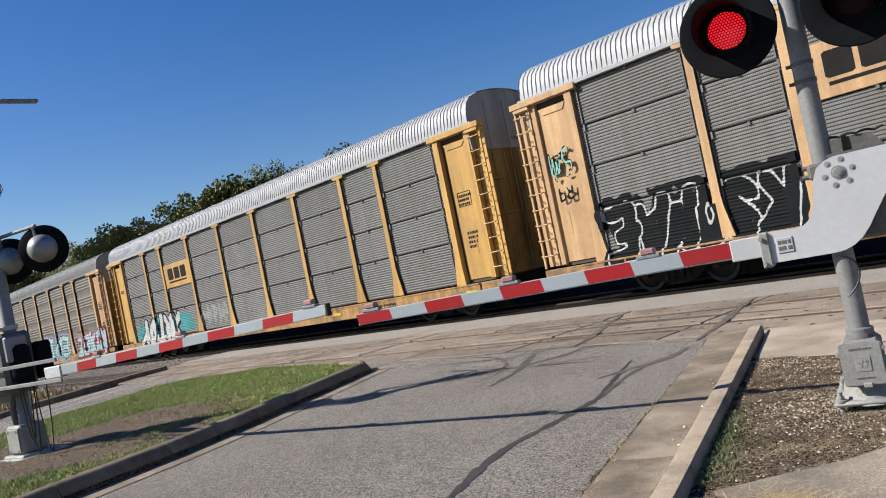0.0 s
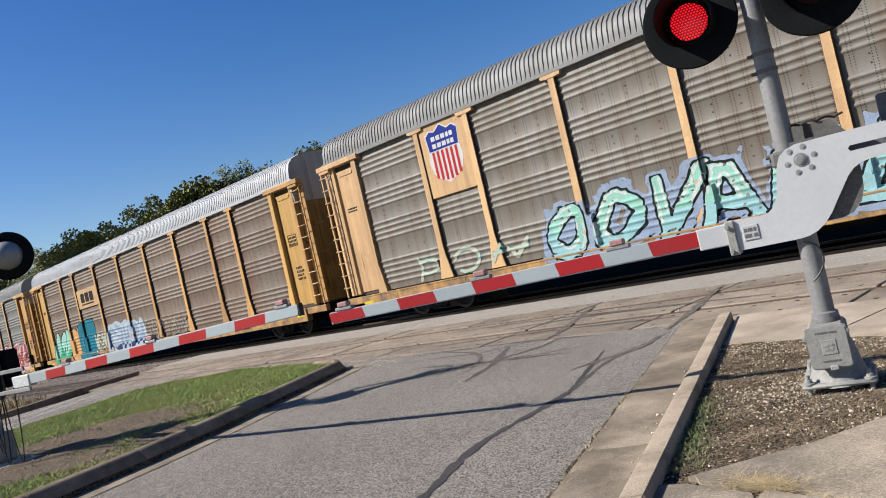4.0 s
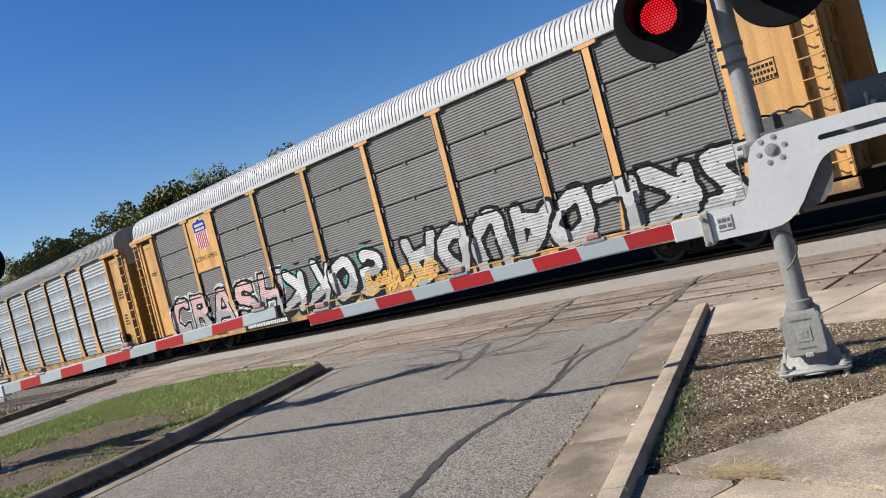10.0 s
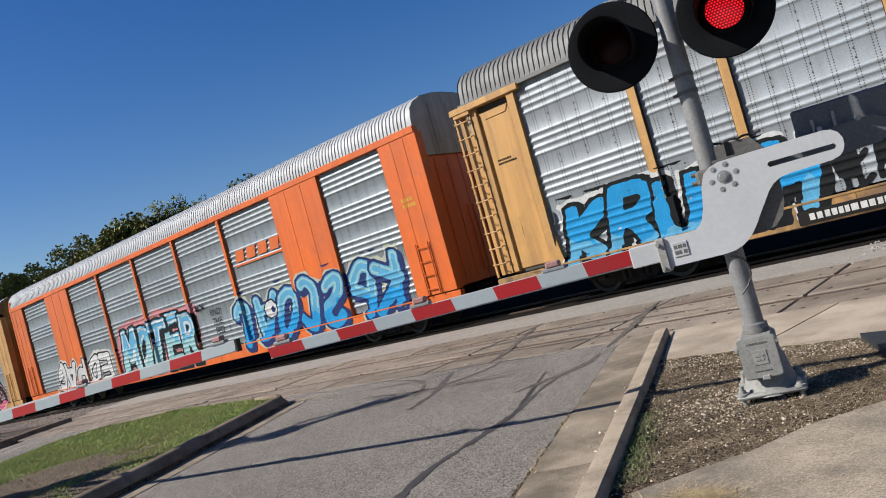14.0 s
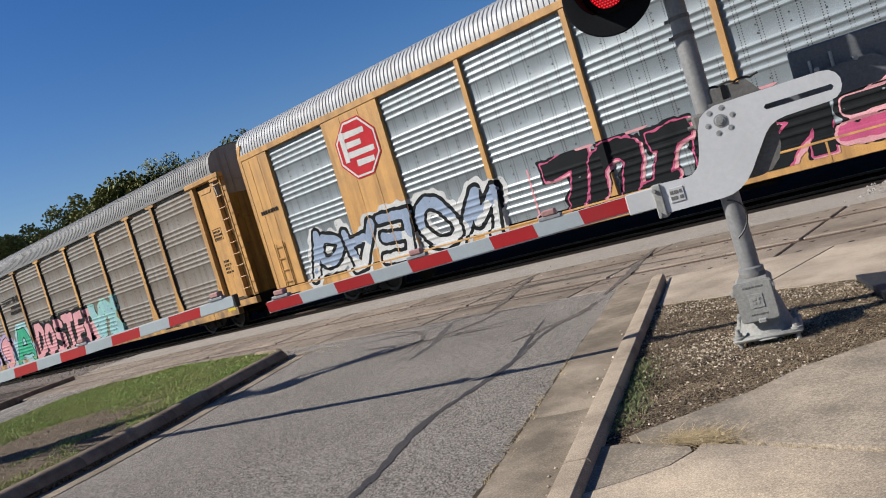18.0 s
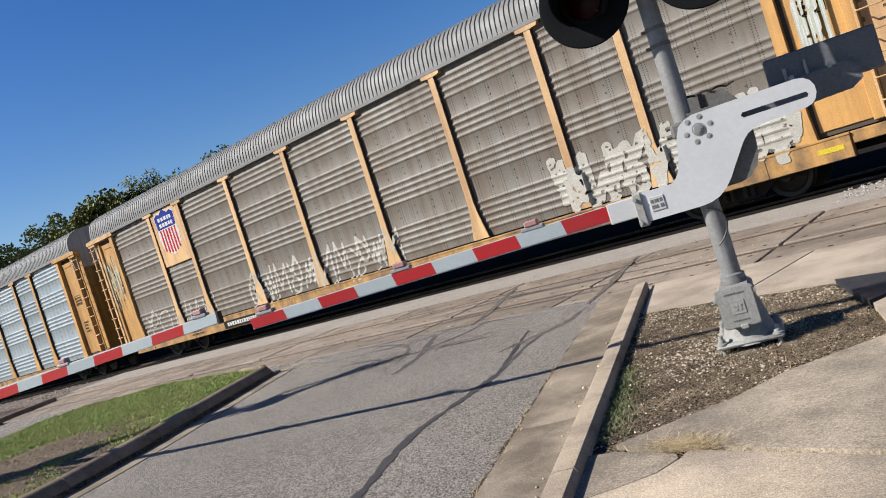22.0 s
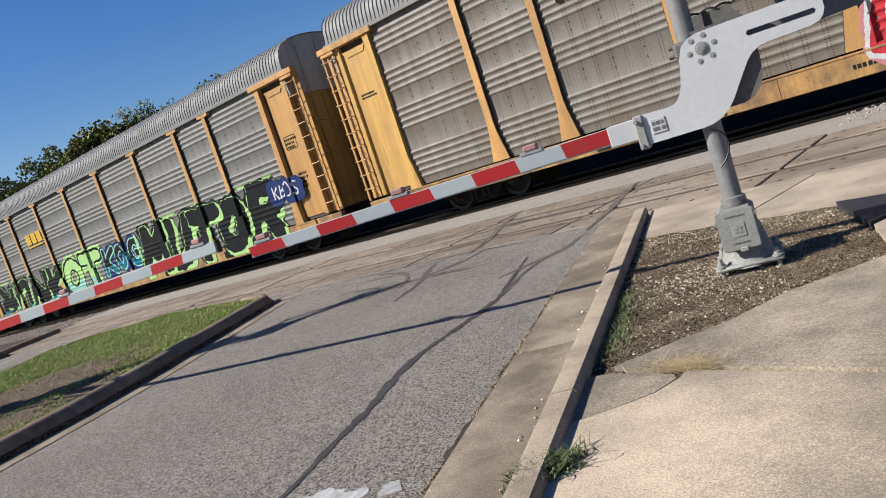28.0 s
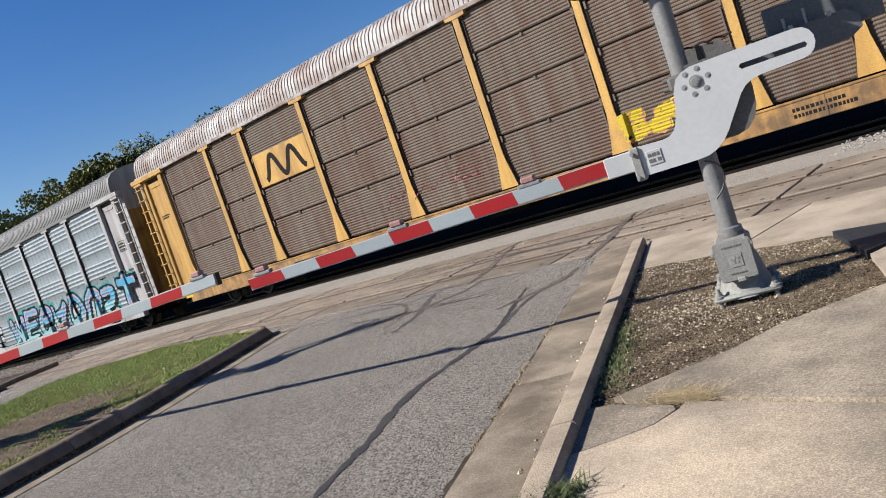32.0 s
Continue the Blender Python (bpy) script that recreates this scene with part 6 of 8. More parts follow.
def wheelset_mesh():
    def make():
        s = Shape().rod((0, -1.0, 0), (0, 1.0, 0), 0.08, n=12)
        for y, d in ((-0.72, -1), (0.72, 1)):
            s.lathe((0, y, 0), (0, d, 0), [(0.09, 0.07), (0.13, 0.06), (0.3, 0.02), (0.34, 0.06), (0.42, 0.065), (0.425, -0.05), (0.455, -0.07), (0.455, -0.095), (0.33, -0.095), (0.12, -0.07)], 30)
            for a in range(3):
                w = 2 * math.pi * a / 3
                s.rod((0.05 * math.cos(w), y + d * 0.29, 0.05 * math.sin(w)), (0.05 * math.cos(w), y + d * 0.33, 0.05 * math.sin(w)), 0.018, n=6)
            s.rod((0, y + d * 0.1, 0), (0, y + d * 0.3, 0), 0.1, n=12)
        return s.mesh("wheelset", WHEEL, 40)
    return cached("wheelset", make)


def truck_mesh():
    def make():
        s = Shape()
        for y in (-1.08, 1.0):
            s.prism([(-1.2, 0.36), (-1.2, 0.56), (-0.75, 0.62), (-0.45, 0.78), (0.45, 0.78), (0.75, 0.62), (1.2, 0.56), (1.2, 0.36), (0.72, 0.42), (0.5, 0.24), (0.42, 0.18), (-0.42, 0.18), (-0.5, 0.24), (-0.72, 0.42)], y, y + 0.1)
        s.box(-0.2, 0.2, -1.15, 1.15, 0.42, 0.66, 0, 0.02)
        return s.mesh("truck_frame", TRUCK)
    return cached("truck", make)


def spring_mesh():
    def make():
        s = Shape()
        for x in (-0.26, -0.12, 0.14, 0.28):
            for k in range(6):
                s.lathe((x, -1.12, 0.24 + 0.036 * k), (0, 0, 1), [(0.03, 0.0), (0.055, 0.004), (0.055, 0.02), (0.03, 0.024)], 10)
        return s.mesh("coil_spring", WHEEL, 40)
    return cached("springs", make)


def sill_mesh(mat, x0=-0.05, x1=LONG + 0.05):
    def make():
        s = Shape().box(x0 + 1.1, x1 - 1.1, -FACE - 0.01, -1.36, 0.48, 0.915, 0, 0.012)
        s.box(x0, x0 + 1.095, -FACE + 0.03, -1.36, 0.7, 0.915, 0, 0.012).box(x1 - 1.095, x1, -FACE + 0.03, -1.36, 0.7, 0.915, 0, 0.012)
        s.box(x0 + 1.1, x1 - 1.1, -FACE - 0.024, -FACE - 0.002, 0.875, 0.92, 0, 0.006)
        for k in range(9):
            x = x0 + 2.4 + 2.8 * k
            s.box(x - 0.02, x + 0.02, -FACE - 0.02, -FACE, 0.5, 0.87)
        return s.mesh("side_sill", mat)
    return cached(("sill", mat.name), make)


def under_mesh():
    def make():
        s = Shape().box(0.5, LONG - 0.5, -1.36, 1.36, 0.7, 0.95).box(-0.1, LONG + 0.1, -0.28, 0.28, 0.5, 0.9, 0, 0.02)
        s.box(9.0, 11.2, -1.1, -0.3, 0.42, 0.7, 0, 0.03).box(14.0, 15.2, -1.2, -0.5, 0.35, 0.7, 0, 0.05)
        for x in (6.5, 8.5, 12.5, 16.0, 18.5, 20.5):
            s.box(x - 0.06, x + 0.06, -1.36, 1.36, 0.55, 0.72)
        s.rod((5.5, -1.25, 0.62), (21.5, -1.25, 0.62), 0.02, n=6)
        return s.mesh("underframe", UNDER)
    return cached("under", make)


def coupler_mesh():
    def make():
        s = Shape().box(-0.66, 0.3, -0.1, 0.1, 0.76, 0.96, 0, 0.03).box(-0.72, -0.42, -0.16, 0.14, 0.68, 1.0, 0, 0.05)
        return s.mesh("coupler", UNDER, 40)
    return cached("coupler", make)


def hose_mesh():
    return cached("hose", lambda: Shape().tube([(-0.05, -0.45, 0.88), (-0.25, -0.5, 0.6), (-0.55, -0.42, 0.52), (-0.7, -0.38, 0.58)], 0.028, 7).mesh("brake_hose", CABLE, 40))


def lever_mesh():
    return cached("lever", lambda: Shape().tube([(0.05, -1.4, 0.92), (-0.02, -1.45, 0.6), (-0.02, -0.9, 0.6), (0.0, -0.85, 0.9)], 0.016, 6).mesh("uncoupling_lever", UNDER, 40))


# -- markings --


def decal(outline, mat, name, y):
    return Shape().prism(outline, y - 0.003, y).mesh(name, mat)


def shield(car, x, z, h, y):
    """A shield in blue over red and white stripes, its lettering as white bars."""
    w = h * 0.78
    body = [(-0.5, 0.36), (-0.36, 0.43), (-0.2, 0.4), (0, 0.5), (0.2, 0.4), (0.36, 0.43), (0.5, 0.36), (0.46, 0.12), (0.5, -0.1), (0.44, -0.3), (0.25, -0.42), (0, -0.5), (-0.25, -0.42), (-0.44, -0.3), (-0.5, -0.1), (-0.46, 0.12)]
    em = part("shield_emblem", cached(("sh", h), lambda: decal([(a * w * 1.06, b * h * 1.06) for a, b in body], SIGN_WHITE, "shield", 0.0)), car, pose(x, y, z), "blue, white and red shield emblem")
    top = [p for p in body if p[1] > 0.1] + [(0.465, 0.1), (-0.465, 0.1)]
    top = [(-0.46, 0.08)] + body[:7] + [(0.46, 0.08)]
    part("shield_head", cached(("sht", h), lambda: decal([(a * w, b * h) for a, b in top], SIGN_BLUE, "shield_head", -0.004)), em)
    s = Shape()
    for zc in (0.29, 0.16):
        for a, b in ((-0.34, -0.22), (-0.18, -0.06), (-0.02, 0.1), (0.14, 0.22), (0.25, 0.35)):
            s.prism([(a * w, zc * h - 0.04 * h), (b * w, zc * h - 0.04 * h), (b * w, zc * h + 0.04 * h), (a * w, zc * h + 0.04 * h)], -0.011, -0.007)
    tagged(part("shield_lettering", cached(("shl", h), lambda: s.mesh("shield_lettering", SIGN_WHITE)), em), kind="stuff")
    s = Shape()
    for i in range(6):
        a = -0.4 + i * 0.145
        low = -0.48 + 0.55 * abs((a + 0.04) ** 2)
        s.prism([(a * w, low * h), ((a + 0.075) * w, low * h), ((a + 0.075) * w, 0.06 * h), (a * w, 0.06 * h)], -0.008, -0.004)
    tagged(part("shield_stripes", cached(("shs", h), lambda: s.mesh("shield_stripes", SIGN_RED)), em), kind="stuff")


def block_logo(car, x, z, w, h, y, mat, rule=True):
    """A road name drawn as three plain heavy blocks over a rule."""
    k = [(-0.13, -0.27), (-0.1, -0.32), (0.1, -0.32), (0.13, -0.27), (0.13, 0.33), (0.1, 0.38), (-0.1, 0.38), (-0.13, 0.33)]
    me = Shape().prism([(p * w, q * h) for p, q in k], -0.003, 0).mesh("emblem_block", mat)
    for c in (-0.31, 0.0, 0.31):
        part("emblem_block", me, car, pose(x + c * w, y, z))
    if rule:
        part("emblem_rule", Shape().prism([(-0.42 * w, -0.52 * h), (0.42 * w, -0.52 * h), (0.42 * w, -0.42 * h), (-0.42 * w, -0.42 * h)], -0.003, 0).mesh("emblem_rule", mat), car, pose(x, y, z))


def emblem_bars(car, name, outlines, mat):
    """Slanted or level bars of an emblem on the sheet, each a part."""
    for o in outlines:
        part(name, Shape().prism(o, -SKIN - 0.038, -SKIN - 0.033).mesh(name, mat), car)


def loop_logo(car, x, z, w, h, y, mat):
    """A road emblem as one plain wandering band."""
    s = Shape()
    pts = [(-0.44 + 0.88 * i / 36, -0.36 * math.cos(2 * math.pi * 2 * i / 36)) for i in range(37)]
    pts = [Vector((a * w, b * h)) for a, b in pts]
    vs = []
    for i, p in enumerate(pts):
        t = (pts[min(i + 1, len(pts) - 1)] - pts[max(i - 1, 0)]).normalized()
        k = Vector((-t.y, t.x)) * 0.08
        vs += [(*(p + k), 0), (*(p - k), 0)]
    s.add([(x, y0, z) for y0 in (-0.003, 0.0) for x, z, _ in vs], [(2 * i + j * len(vs), 2 * i + 1 + j * len(vs), 2 * i + 3 + j * len(vs), 2 * i + 2 + j * len(vs)) for j in (0, 1) for i in range(len(pts) - 1)] + [(i, i + 2, i + 2 + len(vs), i + len(vs)) for i in range(len(vs) - 2)])
    part("road_emblem", s.mesh("road_emblem", mat), car, pose(x, y, z), "plain wavy dark band emblem")


def octagon(car, x, z, w, h, y):
    k = 0.3
    o = [(-0.5, -0.5 + k), (-0.5 + k, -0.5), (0.5 - k, -0.5), (0.5, -0.5 + k), (0.5, 0.5 - k), (0.5 - k, 0.5), (-0.5 + k, 0.5), (-0.5, 0.5 - k)]
    em = part("octagon_emblem", decal([(a * w, b * h) for a, b in o], SIGN_RED, "octagon", 0.0), car, pose(x, y, z), "red octagon emblem with white border")
    part("octagon_border", decal([(a * w * 0.95, b * h * 0.95) for a, b in o], SIGN_WHITE, "octagon_border", -0.004), em)
    part("octagon_field", decal([(a * w * 0.88, b * h * 0.88) for a, b in o], SIGN_RED, "octagon_field", -0.008), em)
    s = Shape()
    for i, (a, b) in enumerate(((-0.3, 0.25), (-0.3, 0.12), (-0.3, 0.38), (-0.1, 0.32))):
        zc = 0.26 - 0.17 * i
        s.prism([(a * w, (zc - 0.05) * h), (b * w, (zc - 0.05) * h), (b * w, (zc + 0.04) * h), (a * w, (zc + 0.06) * h)], -0.015, -0.011)
        if i < 3:
            s.prism([((a - 0.06) * w, (zc - 0.1) * h), ((a + 0.05) * w, (zc - 0.1) * h), ((a + 0.05) * w, (zc + 0.07) * h), ((a - 0.06) * w, (zc + 0.07) * h)], -0.019, -0.0155)
    part("octagon_lettering", s.mesh("octagon_lettering", SIGN_WHITE), em)


def stencil(car, x, z, w, h, y, mat, rows, seed, name="stencil"):
    """Small unreadable stencilling as plain bars."""
    r = random.Random(seed)
    s = Shape()
    for i in range(rows):
        zc = z + h * (0.5 - (i + 0.5) / rows)
        a, end = x - w / 2, x + w / 2 * r.uniform(0.4, 1.0)
        while a < end:
            b = a + r.uniform(0.35, 0.6) * h / rows
            s.prism([(a, zc - 0.3 * h / rows), (b, zc - 0.3 * h / rows), (b, zc + 0.3 * h / rows), (a, zc + 0.3 * h / rows)], y - 0.002, y)
            a = b + r.uniform(0.12, 0.22) * h / rows
    tagged(part(name, s.mesh(name, mat), car), kind="stuff")


# -- spray painting that follows the pressed sheets and posts --


def arc(cx, cz, rx, rz, a0, a1, n=8):
    return [(cx + rx * math.cos(radians(a0 + (a1 - a0) * i / n)), cz + rz * math.sin(radians(a0 + (a1 - a0) * i / n))) for i in range(n + 1)]


GLYPHS = {
    "A": [[(0.02, 0), (0.3, 0.98), (0.5, 0.98), (0.8, 0)], [(0.2, 0.33), (0.62, 0.33)]],
    "B": [[(0.1, 0), (0.1, 1)], [(0.1, 1)] + arc(0.4, 0.76, 0.3, 0.24, 90, -90) + [(0.1, 0.52)], [(0.4, 0.52)] + arc(0.42, 0.26, 0.34, 0.26, 90, -90) + [(0.1, 0)]],
    "C": [arc(0.45, 0.5, 0.36, 0.5, 50, 310, 12)],
    "D": [[(0.1, 0), (0.1, 1)], [(0.1, 1)] + arc(0.32, 0.5, 0.42, 0.5, 90, -90, 10) + [(0.1, 0)]],
    "E": [[(0.72, 1), (0.1, 1), (0.1, 0), (0.75, 0)], [(0.1, 0.5), (0.6, 0.5)]],
    "F": [[(0.72, 1), (0.1, 1), (0.1, 0)], [(0.1, 0.5), (0.6, 0.5)]],
    "G": [arc(0.45, 0.5, 0.36, 0.5, 50, 330, 12) + [(0.76, 0.45), (0.5, 0.45)]],
    "H": [[(0.1, 0), (0.1, 1)], [(0.72, 0), (0.72, 1)], [(0.1, 0.5), (0.72, 0.5)]],
    "I": [[(0.4, 0), (0.4, 1)], [(0.2, 1), (0.6, 1)], [(0.2, 0), (0.6, 0)]],
    "J": [[(0.62, 1), (0.62, 0.3)] + arc(0.36, 0.28, 0.26, 0.28, 0, -170)],
    "K": [[(0.1, 0), (0.1, 1)], [(0.75, 1), (0.15, 0.5), (0.8, 0)]],
    "L": [[(0.15, 1), (0.15, 0.02), (0.78, 0.02)]],
    "M": [[(0.05, 0), (0.15, 1), (0.45, 0.35), (0.76, 1), (0.88, 0)]],
    "N": [[(0.1, 0), (0.1, 1), (0.74, 0), (0.74, 1)]],
    "O": [arc(0.42, 0.5, 0.34, 0.48, 0, 360, 14)],
    "P": [[(0.12, 0), (0.12, 1)], [(0.12, 1)] + arc(0.42, 0.72, 0.32, 0.28, 90, -90) + [(0.12, 0.44)]],
    "R": [[(0.1, 0), (0.1, 1)], [(0.1, 1)] + arc(0.4, 0.75, 0.32, 0.25, 90, -90) + [(0.1, 0.5)], [(0.4, 0.5), (0.78, 0)]],
    "S": [arc(0.42, 0.76, 0.3, 0.24, 40, 230) + arc(0.42, 0.25, 0.32, 0.25, 70, -140)],
    "T": [[(0.4, 0), (0.4, 1)], [(0.02, 0.98), (0.8, 0.98)]],
    "U": [[(0.1, 1)] + arc(0.42, 0.32, 0.32, 0.32, 180, 360) + [(0.74, 1)]],
    "V": [[(0.05, 1), (0.4, 0), (0.78, 1)]],
    "W": [[(0.02, 1), (0.2, 0), (0.42, 0.7), (0.64, 0), (0.84, 1)]],
    "X": [[(0.08, 0), (0.76, 1)], [(0.08, 1), (0.76, 0)]],
    "Y": [[(0.05, 1), (0.42, 0.5), (0.8, 1)], [(0.42, 0.5), (0.36, 0)]],
    "Z": [[(0.06, 0.98), (0.76, 0.98), (0.08, 0.02), (0.8, 0.02)]],
    "$": [arc(0.42, 0.76, 0.3, 0.2, 40, 230) + arc(0.42, 0.28, 0.32, 0.22, 70, -140), [(0.42, 0), (0.42, 1.08)]],
    "9": [arc(0.42, 0.7, 0.3, 0.28, 0, 360, 12), [(0.72, 0.7), (0.7, 0.3), (0.45, 0)]],
    "d": [arc(0.36, 0.32, 0.28, 0.3, 0, 360, 12), [(0.66, 0.0), (0.66, 1.05)]],
    "@": [[(0.42, 0.5), (0.43, 0.5)]],
    "w": [arc(0.3, 0.75, 0.24, 0.22, 20, 330, 9), arc(0.62, 0.42, 0.2, 0.3, -60, 250, 9), [(0.05, 0.05), (0.3, 0.4), (0.55, 0.02), (0.82, 0.3)]],
    "z": [[(0.0, 0.05), (0.14, 0.85), (0.24, 0.2), (0.42, 1.0), (0.5, 0.3), (0.7, 0.8), (0.84, 0.06)]],
}


def loose_glyphs(count, seed):
    """Round, wordless throw-up shapes."""
    r = random.Random(seed)
    out = []
    for i in range(count):
        k = r.random()
        g = []
        if k < 0.4:
            a = r.uniform(0, 360)
            g.append(arc(0.42 + r.uniform(-0.05, 0.05), 0.5, r.uniform(0.24, 0.36), r.uniform(0.34, 0.5), a, a + r.uniform(230, 350), 12))
        elif k < 0.7:
            x = r.uniform(0.1, 0.3)
            g.append([(x, 0.02), (x + r.uniform(-0.1, 0.1), 0.55), (x + r.uniform(-0.1, 0.15), 1.0)])
            g.append(arc(x + 0.2, r.uniform(0.3, 0.7), 0.3, r.uniform(0.2, 0.3), 120, -120, 8))
        else:
            g.append([(0.05, r.uniform(0, 0.3)), (0.3, r.uniform(0.7, 1.0)), (0.5, r.uniform(0.1, 0.4)), (0.8, r.uniform(0.6, 1.0))])
        if r.random() < 0.4:
            g.append([(0.1, r.uniform(0.3, 0.6)), (0.75, r.uniform(0.3, 0.6))])
        out.append(g)
    return out


def bent(strokes, r):
    """Turns strokes over and sways them, so that they say nothing."""
    upside, mirrored = r.random() < 0.65, r.random() < 0.6
    upside = upside or not mirrored
    p, q, k = r.uniform(0, 6), r.uniform(0, 6), r.uniform(0.05, 0.1)
    out = []
    for line in strokes:
        pts = [((0.84 - a if mirrored else a), (1 - b if upside else b)) for a, b in line]
        out.append([(a + k * math.sin(5 * b + p), b + k * math.sin(6 * a + q)) for a, b in pts])
    return out


def spray(car, kind, text, x0, x1, z0, z1, fill, outline, second=None, aura=None, seed=1, thick=0.15, line=0.05, glow=0.1, shine=None, cell=0.026, label="", edgy=0.4, wear=0.0, slant=0.0, split=0.45, drop=None, reach=0.1):
    """Paints letters one over another, each with its outline, on a cloud of paint, over sheet, post and sill."""
    r = random.Random(seed)
    if isinstance(text, int):
        glyphs = loose_glyphs(text, seed)
    elif text[0] == "~":
        glyphs = [bent(GLYPHS[c], r) for c in text[1:]]
    else:
        glyphs = [GLYPHS[c] for c in text]
    z0 = z0 - 0.2 if z0 < 1.12 else z0
    h, adv = z1 - z0, (x1 - x0) / len(glyphs)
    margin = h * (line + glow) + 0.05
    nx, nz = int((x1 - x0 + 2 * margin) / cell) + 1, int((h + 2 * margin) / cell) + 1
    gx = x0 - margin + cell * np.arange(nx + 1)
    gz = z0 - margin + cell * np.arange(nz + 1)
    cx, cz = np.meshgrid(gx[:-1] + cell / 2, gz[:-1] + cell / 2, indexing="ij")
    wob = np.array([[noise.noise(Vector((gx[i] * 1.3 + seed, gz[j] * 1.3, 0))) for j in range(nz)] for i in range(nx)])
    fine = np.array([[noise.noise(Vector((gx[i] * 4.0 + seed, gz[j] * 4.0, 7))) for j in range(nz)] for i in range(nx)])
    ids = np.full(cx.shape, -1)
    mats = [SPRAY[fill], SPRAY[outline]]
    code = {}
    for key, name in (("aura", aura), ("second", second), ("shine", shine), ("drop", drop)):
        if name:
            code[key] = len(mats)
            mats.append(SPRAY[name])
    rf = thick * h * (1 + 0.3 * wob + 0.22 * fine)
    ro = rf + line * h
    fields = []
    for i, g in enumerate(glyphs):
        sc, tilt, lift = r.uniform(0.92, 1.05), r.uniform(-0.14, 0.16), r.uniform(-0.04, 0.05)
        d = np.full(cx.shape, 9.0)
        for poly in g:
            pts = [(x0 + adv * (i + 0.06) + adv * 1.06 * (a * sc + tilt * (b - 0.5)) + slant * h * b, z0 + h * (0.1 + 0.8 * (b * sc + lift))) for a, b in poly]
            for (ax, az), (bx, bz) in zip(pts, pts[1:]):
                dx, dz = bx - ax, bz - az
                t = np.clip(((cx - ax) * dx + (cz - az) * dz) / max(1e-9, dx * dx + dz * dz), 0, 1)
                px, pz = np.abs(cx - ax - t * dx), np.abs(cz - az - t * dz)
                d = np.minimum(d, (1 - edgy) * np.hypot(px, pz) + edgy * np.maximum(px, pz))
        fields.append(d)
    if aura:
        rg = rf + (line + glow) * h * (1 + 0.8 * wob + 0.5 * fine)
        ids[np.min(fields, axis=0) < rg] = code["aura"]
    order = list(range(len(fields)))
    r.shuffle(order)
    for i in order:
        d = fields[i]
        for k in range(1, 5 if drop else 0):
            n = round(k * reach * h / 4 / cell)
            ids[np.roll(d, (n, -n), (0, 1)) < ro] = code["drop"]
        ids[d < ro] = 1
        body = d < rf
        ids[body] = 0
        if second:
            ids[body & ((cz - z0) / h + 0.35 * wob + 0.2 * fine < split)] = code["second"]
        if shine:
            ids[(d < rf * 0.8) & (d > rf * 0.45) & ((cz - z0) / h + 0.9 * wob > 0.55)] = code["shine"]
    ids[(cz < 0.53) | (cz > 5.0)] = -1
    # patches where the paint missed or has worn away
    speck = np.array([[noise.noise(Vector((gx[i] * 9.0 + seed, gz[j] * 14.0, 3))) for j in range(nz)] for i in range(nx)])
    ids[(speck > 0.62 - wear) & (wob > -0.3)] = -1
    if kind == "ribbed":
        for edge in (2.13, 3.1, 4.07):
            ids[np.abs(cz - edge) < 0.026] = -1
    # the painted edges run smoothly rather than along the cells
    gxx, gzz = np.meshgrid(gx, gz, indexing="ij")
    pad = np.pad(ids, 1, constant_values=-1)
    eh = pad[1:-1, :-1] != pad[1:-1, 1:]
    ev = pad[:-1, 1:-1] != pad[1:, 1:-1]
    for _ in range(3):
        sx, sz, cnt = np.zeros_like(gxx), np.zeros_like(gxx), np.zeros_like(gxx)
        for a, b, e in (((slice(0, -1), slice(None)), (slice(1, None), slice(None)), eh), ((slice(None), slice(0, -1)), (slice(None), slice(1, None)), ev)):
            for p, q in ((a, b), (b, a)):
                sx[p] += gxx[q] * e
                sz[p] += gzz[q] * e
                cnt[p] += e
        k = (cnt >= 2) & (cnt <= 3)
        gxx = np.where(k, 0.45 * gxx + 0.55 * sx / np.maximum(cnt, 1), gxx)
        gzz = np.where(k, 0.45 * gzz + 0.55 * sz / np.maximum(cnt, 1), gzz)
    vid, vs, fs, ms = {}, [], [], []

    coat = 0.003 * len([o for o in car.children if o.name.startswith("spray_painting")])  # later paint lies over earlier

    def out(x, z):
        return coat + surface_at(x, z)

    def surface_at(x, z):
        if z < Z0 + 0.02:
            return FACE + 0.016
        if kind == "slim":
            for p in SLIM_POSTS:
                if abs(x - p) < 0.1:
                    return FACE + 0.005
            for a, b in SLIM_SHEETS:
                if a < x < b:
                    return SKIN + corrugation(z - Z0) + 0.006
            return FACE + 0.005
        if x < 1.96 or x > LONG - 1.96:
            return FACE + 0.006 if (1.56 < x < 1.96 or LONG - 1.96 < x < LONG - 1.56) else SKIN + 0.05
        for p in POSTS:
            if abs(x - p) < (0.11 if z > Z0 + 0.75 else 0.25):
                return FACE + 0.005
        return SKIN + rib_depth(z) + 0.007 if kind == "ribbed" else SKIN + corrugation(z - Z0) + 0.006

    def vert(i, j):
        if (i, j) not in vid:
            vid[i, j] = len(vs)
            x, z = gxx[i, j], gzz[i, j]
            vs.append((x, -out(x, z), z))
        return vid[i, j]

    for i, j in np.argwhere(ids >= 0):
        fs.append((vert(i, j), vert(i + 1, j), vert(i + 1, j + 1), vert(i, j + 1)))
        ms.append(int(ids[i, j]))
    part("spray_painting", raw_mesh("spray_painting", vs, fs, mats, ms), car, None, label)


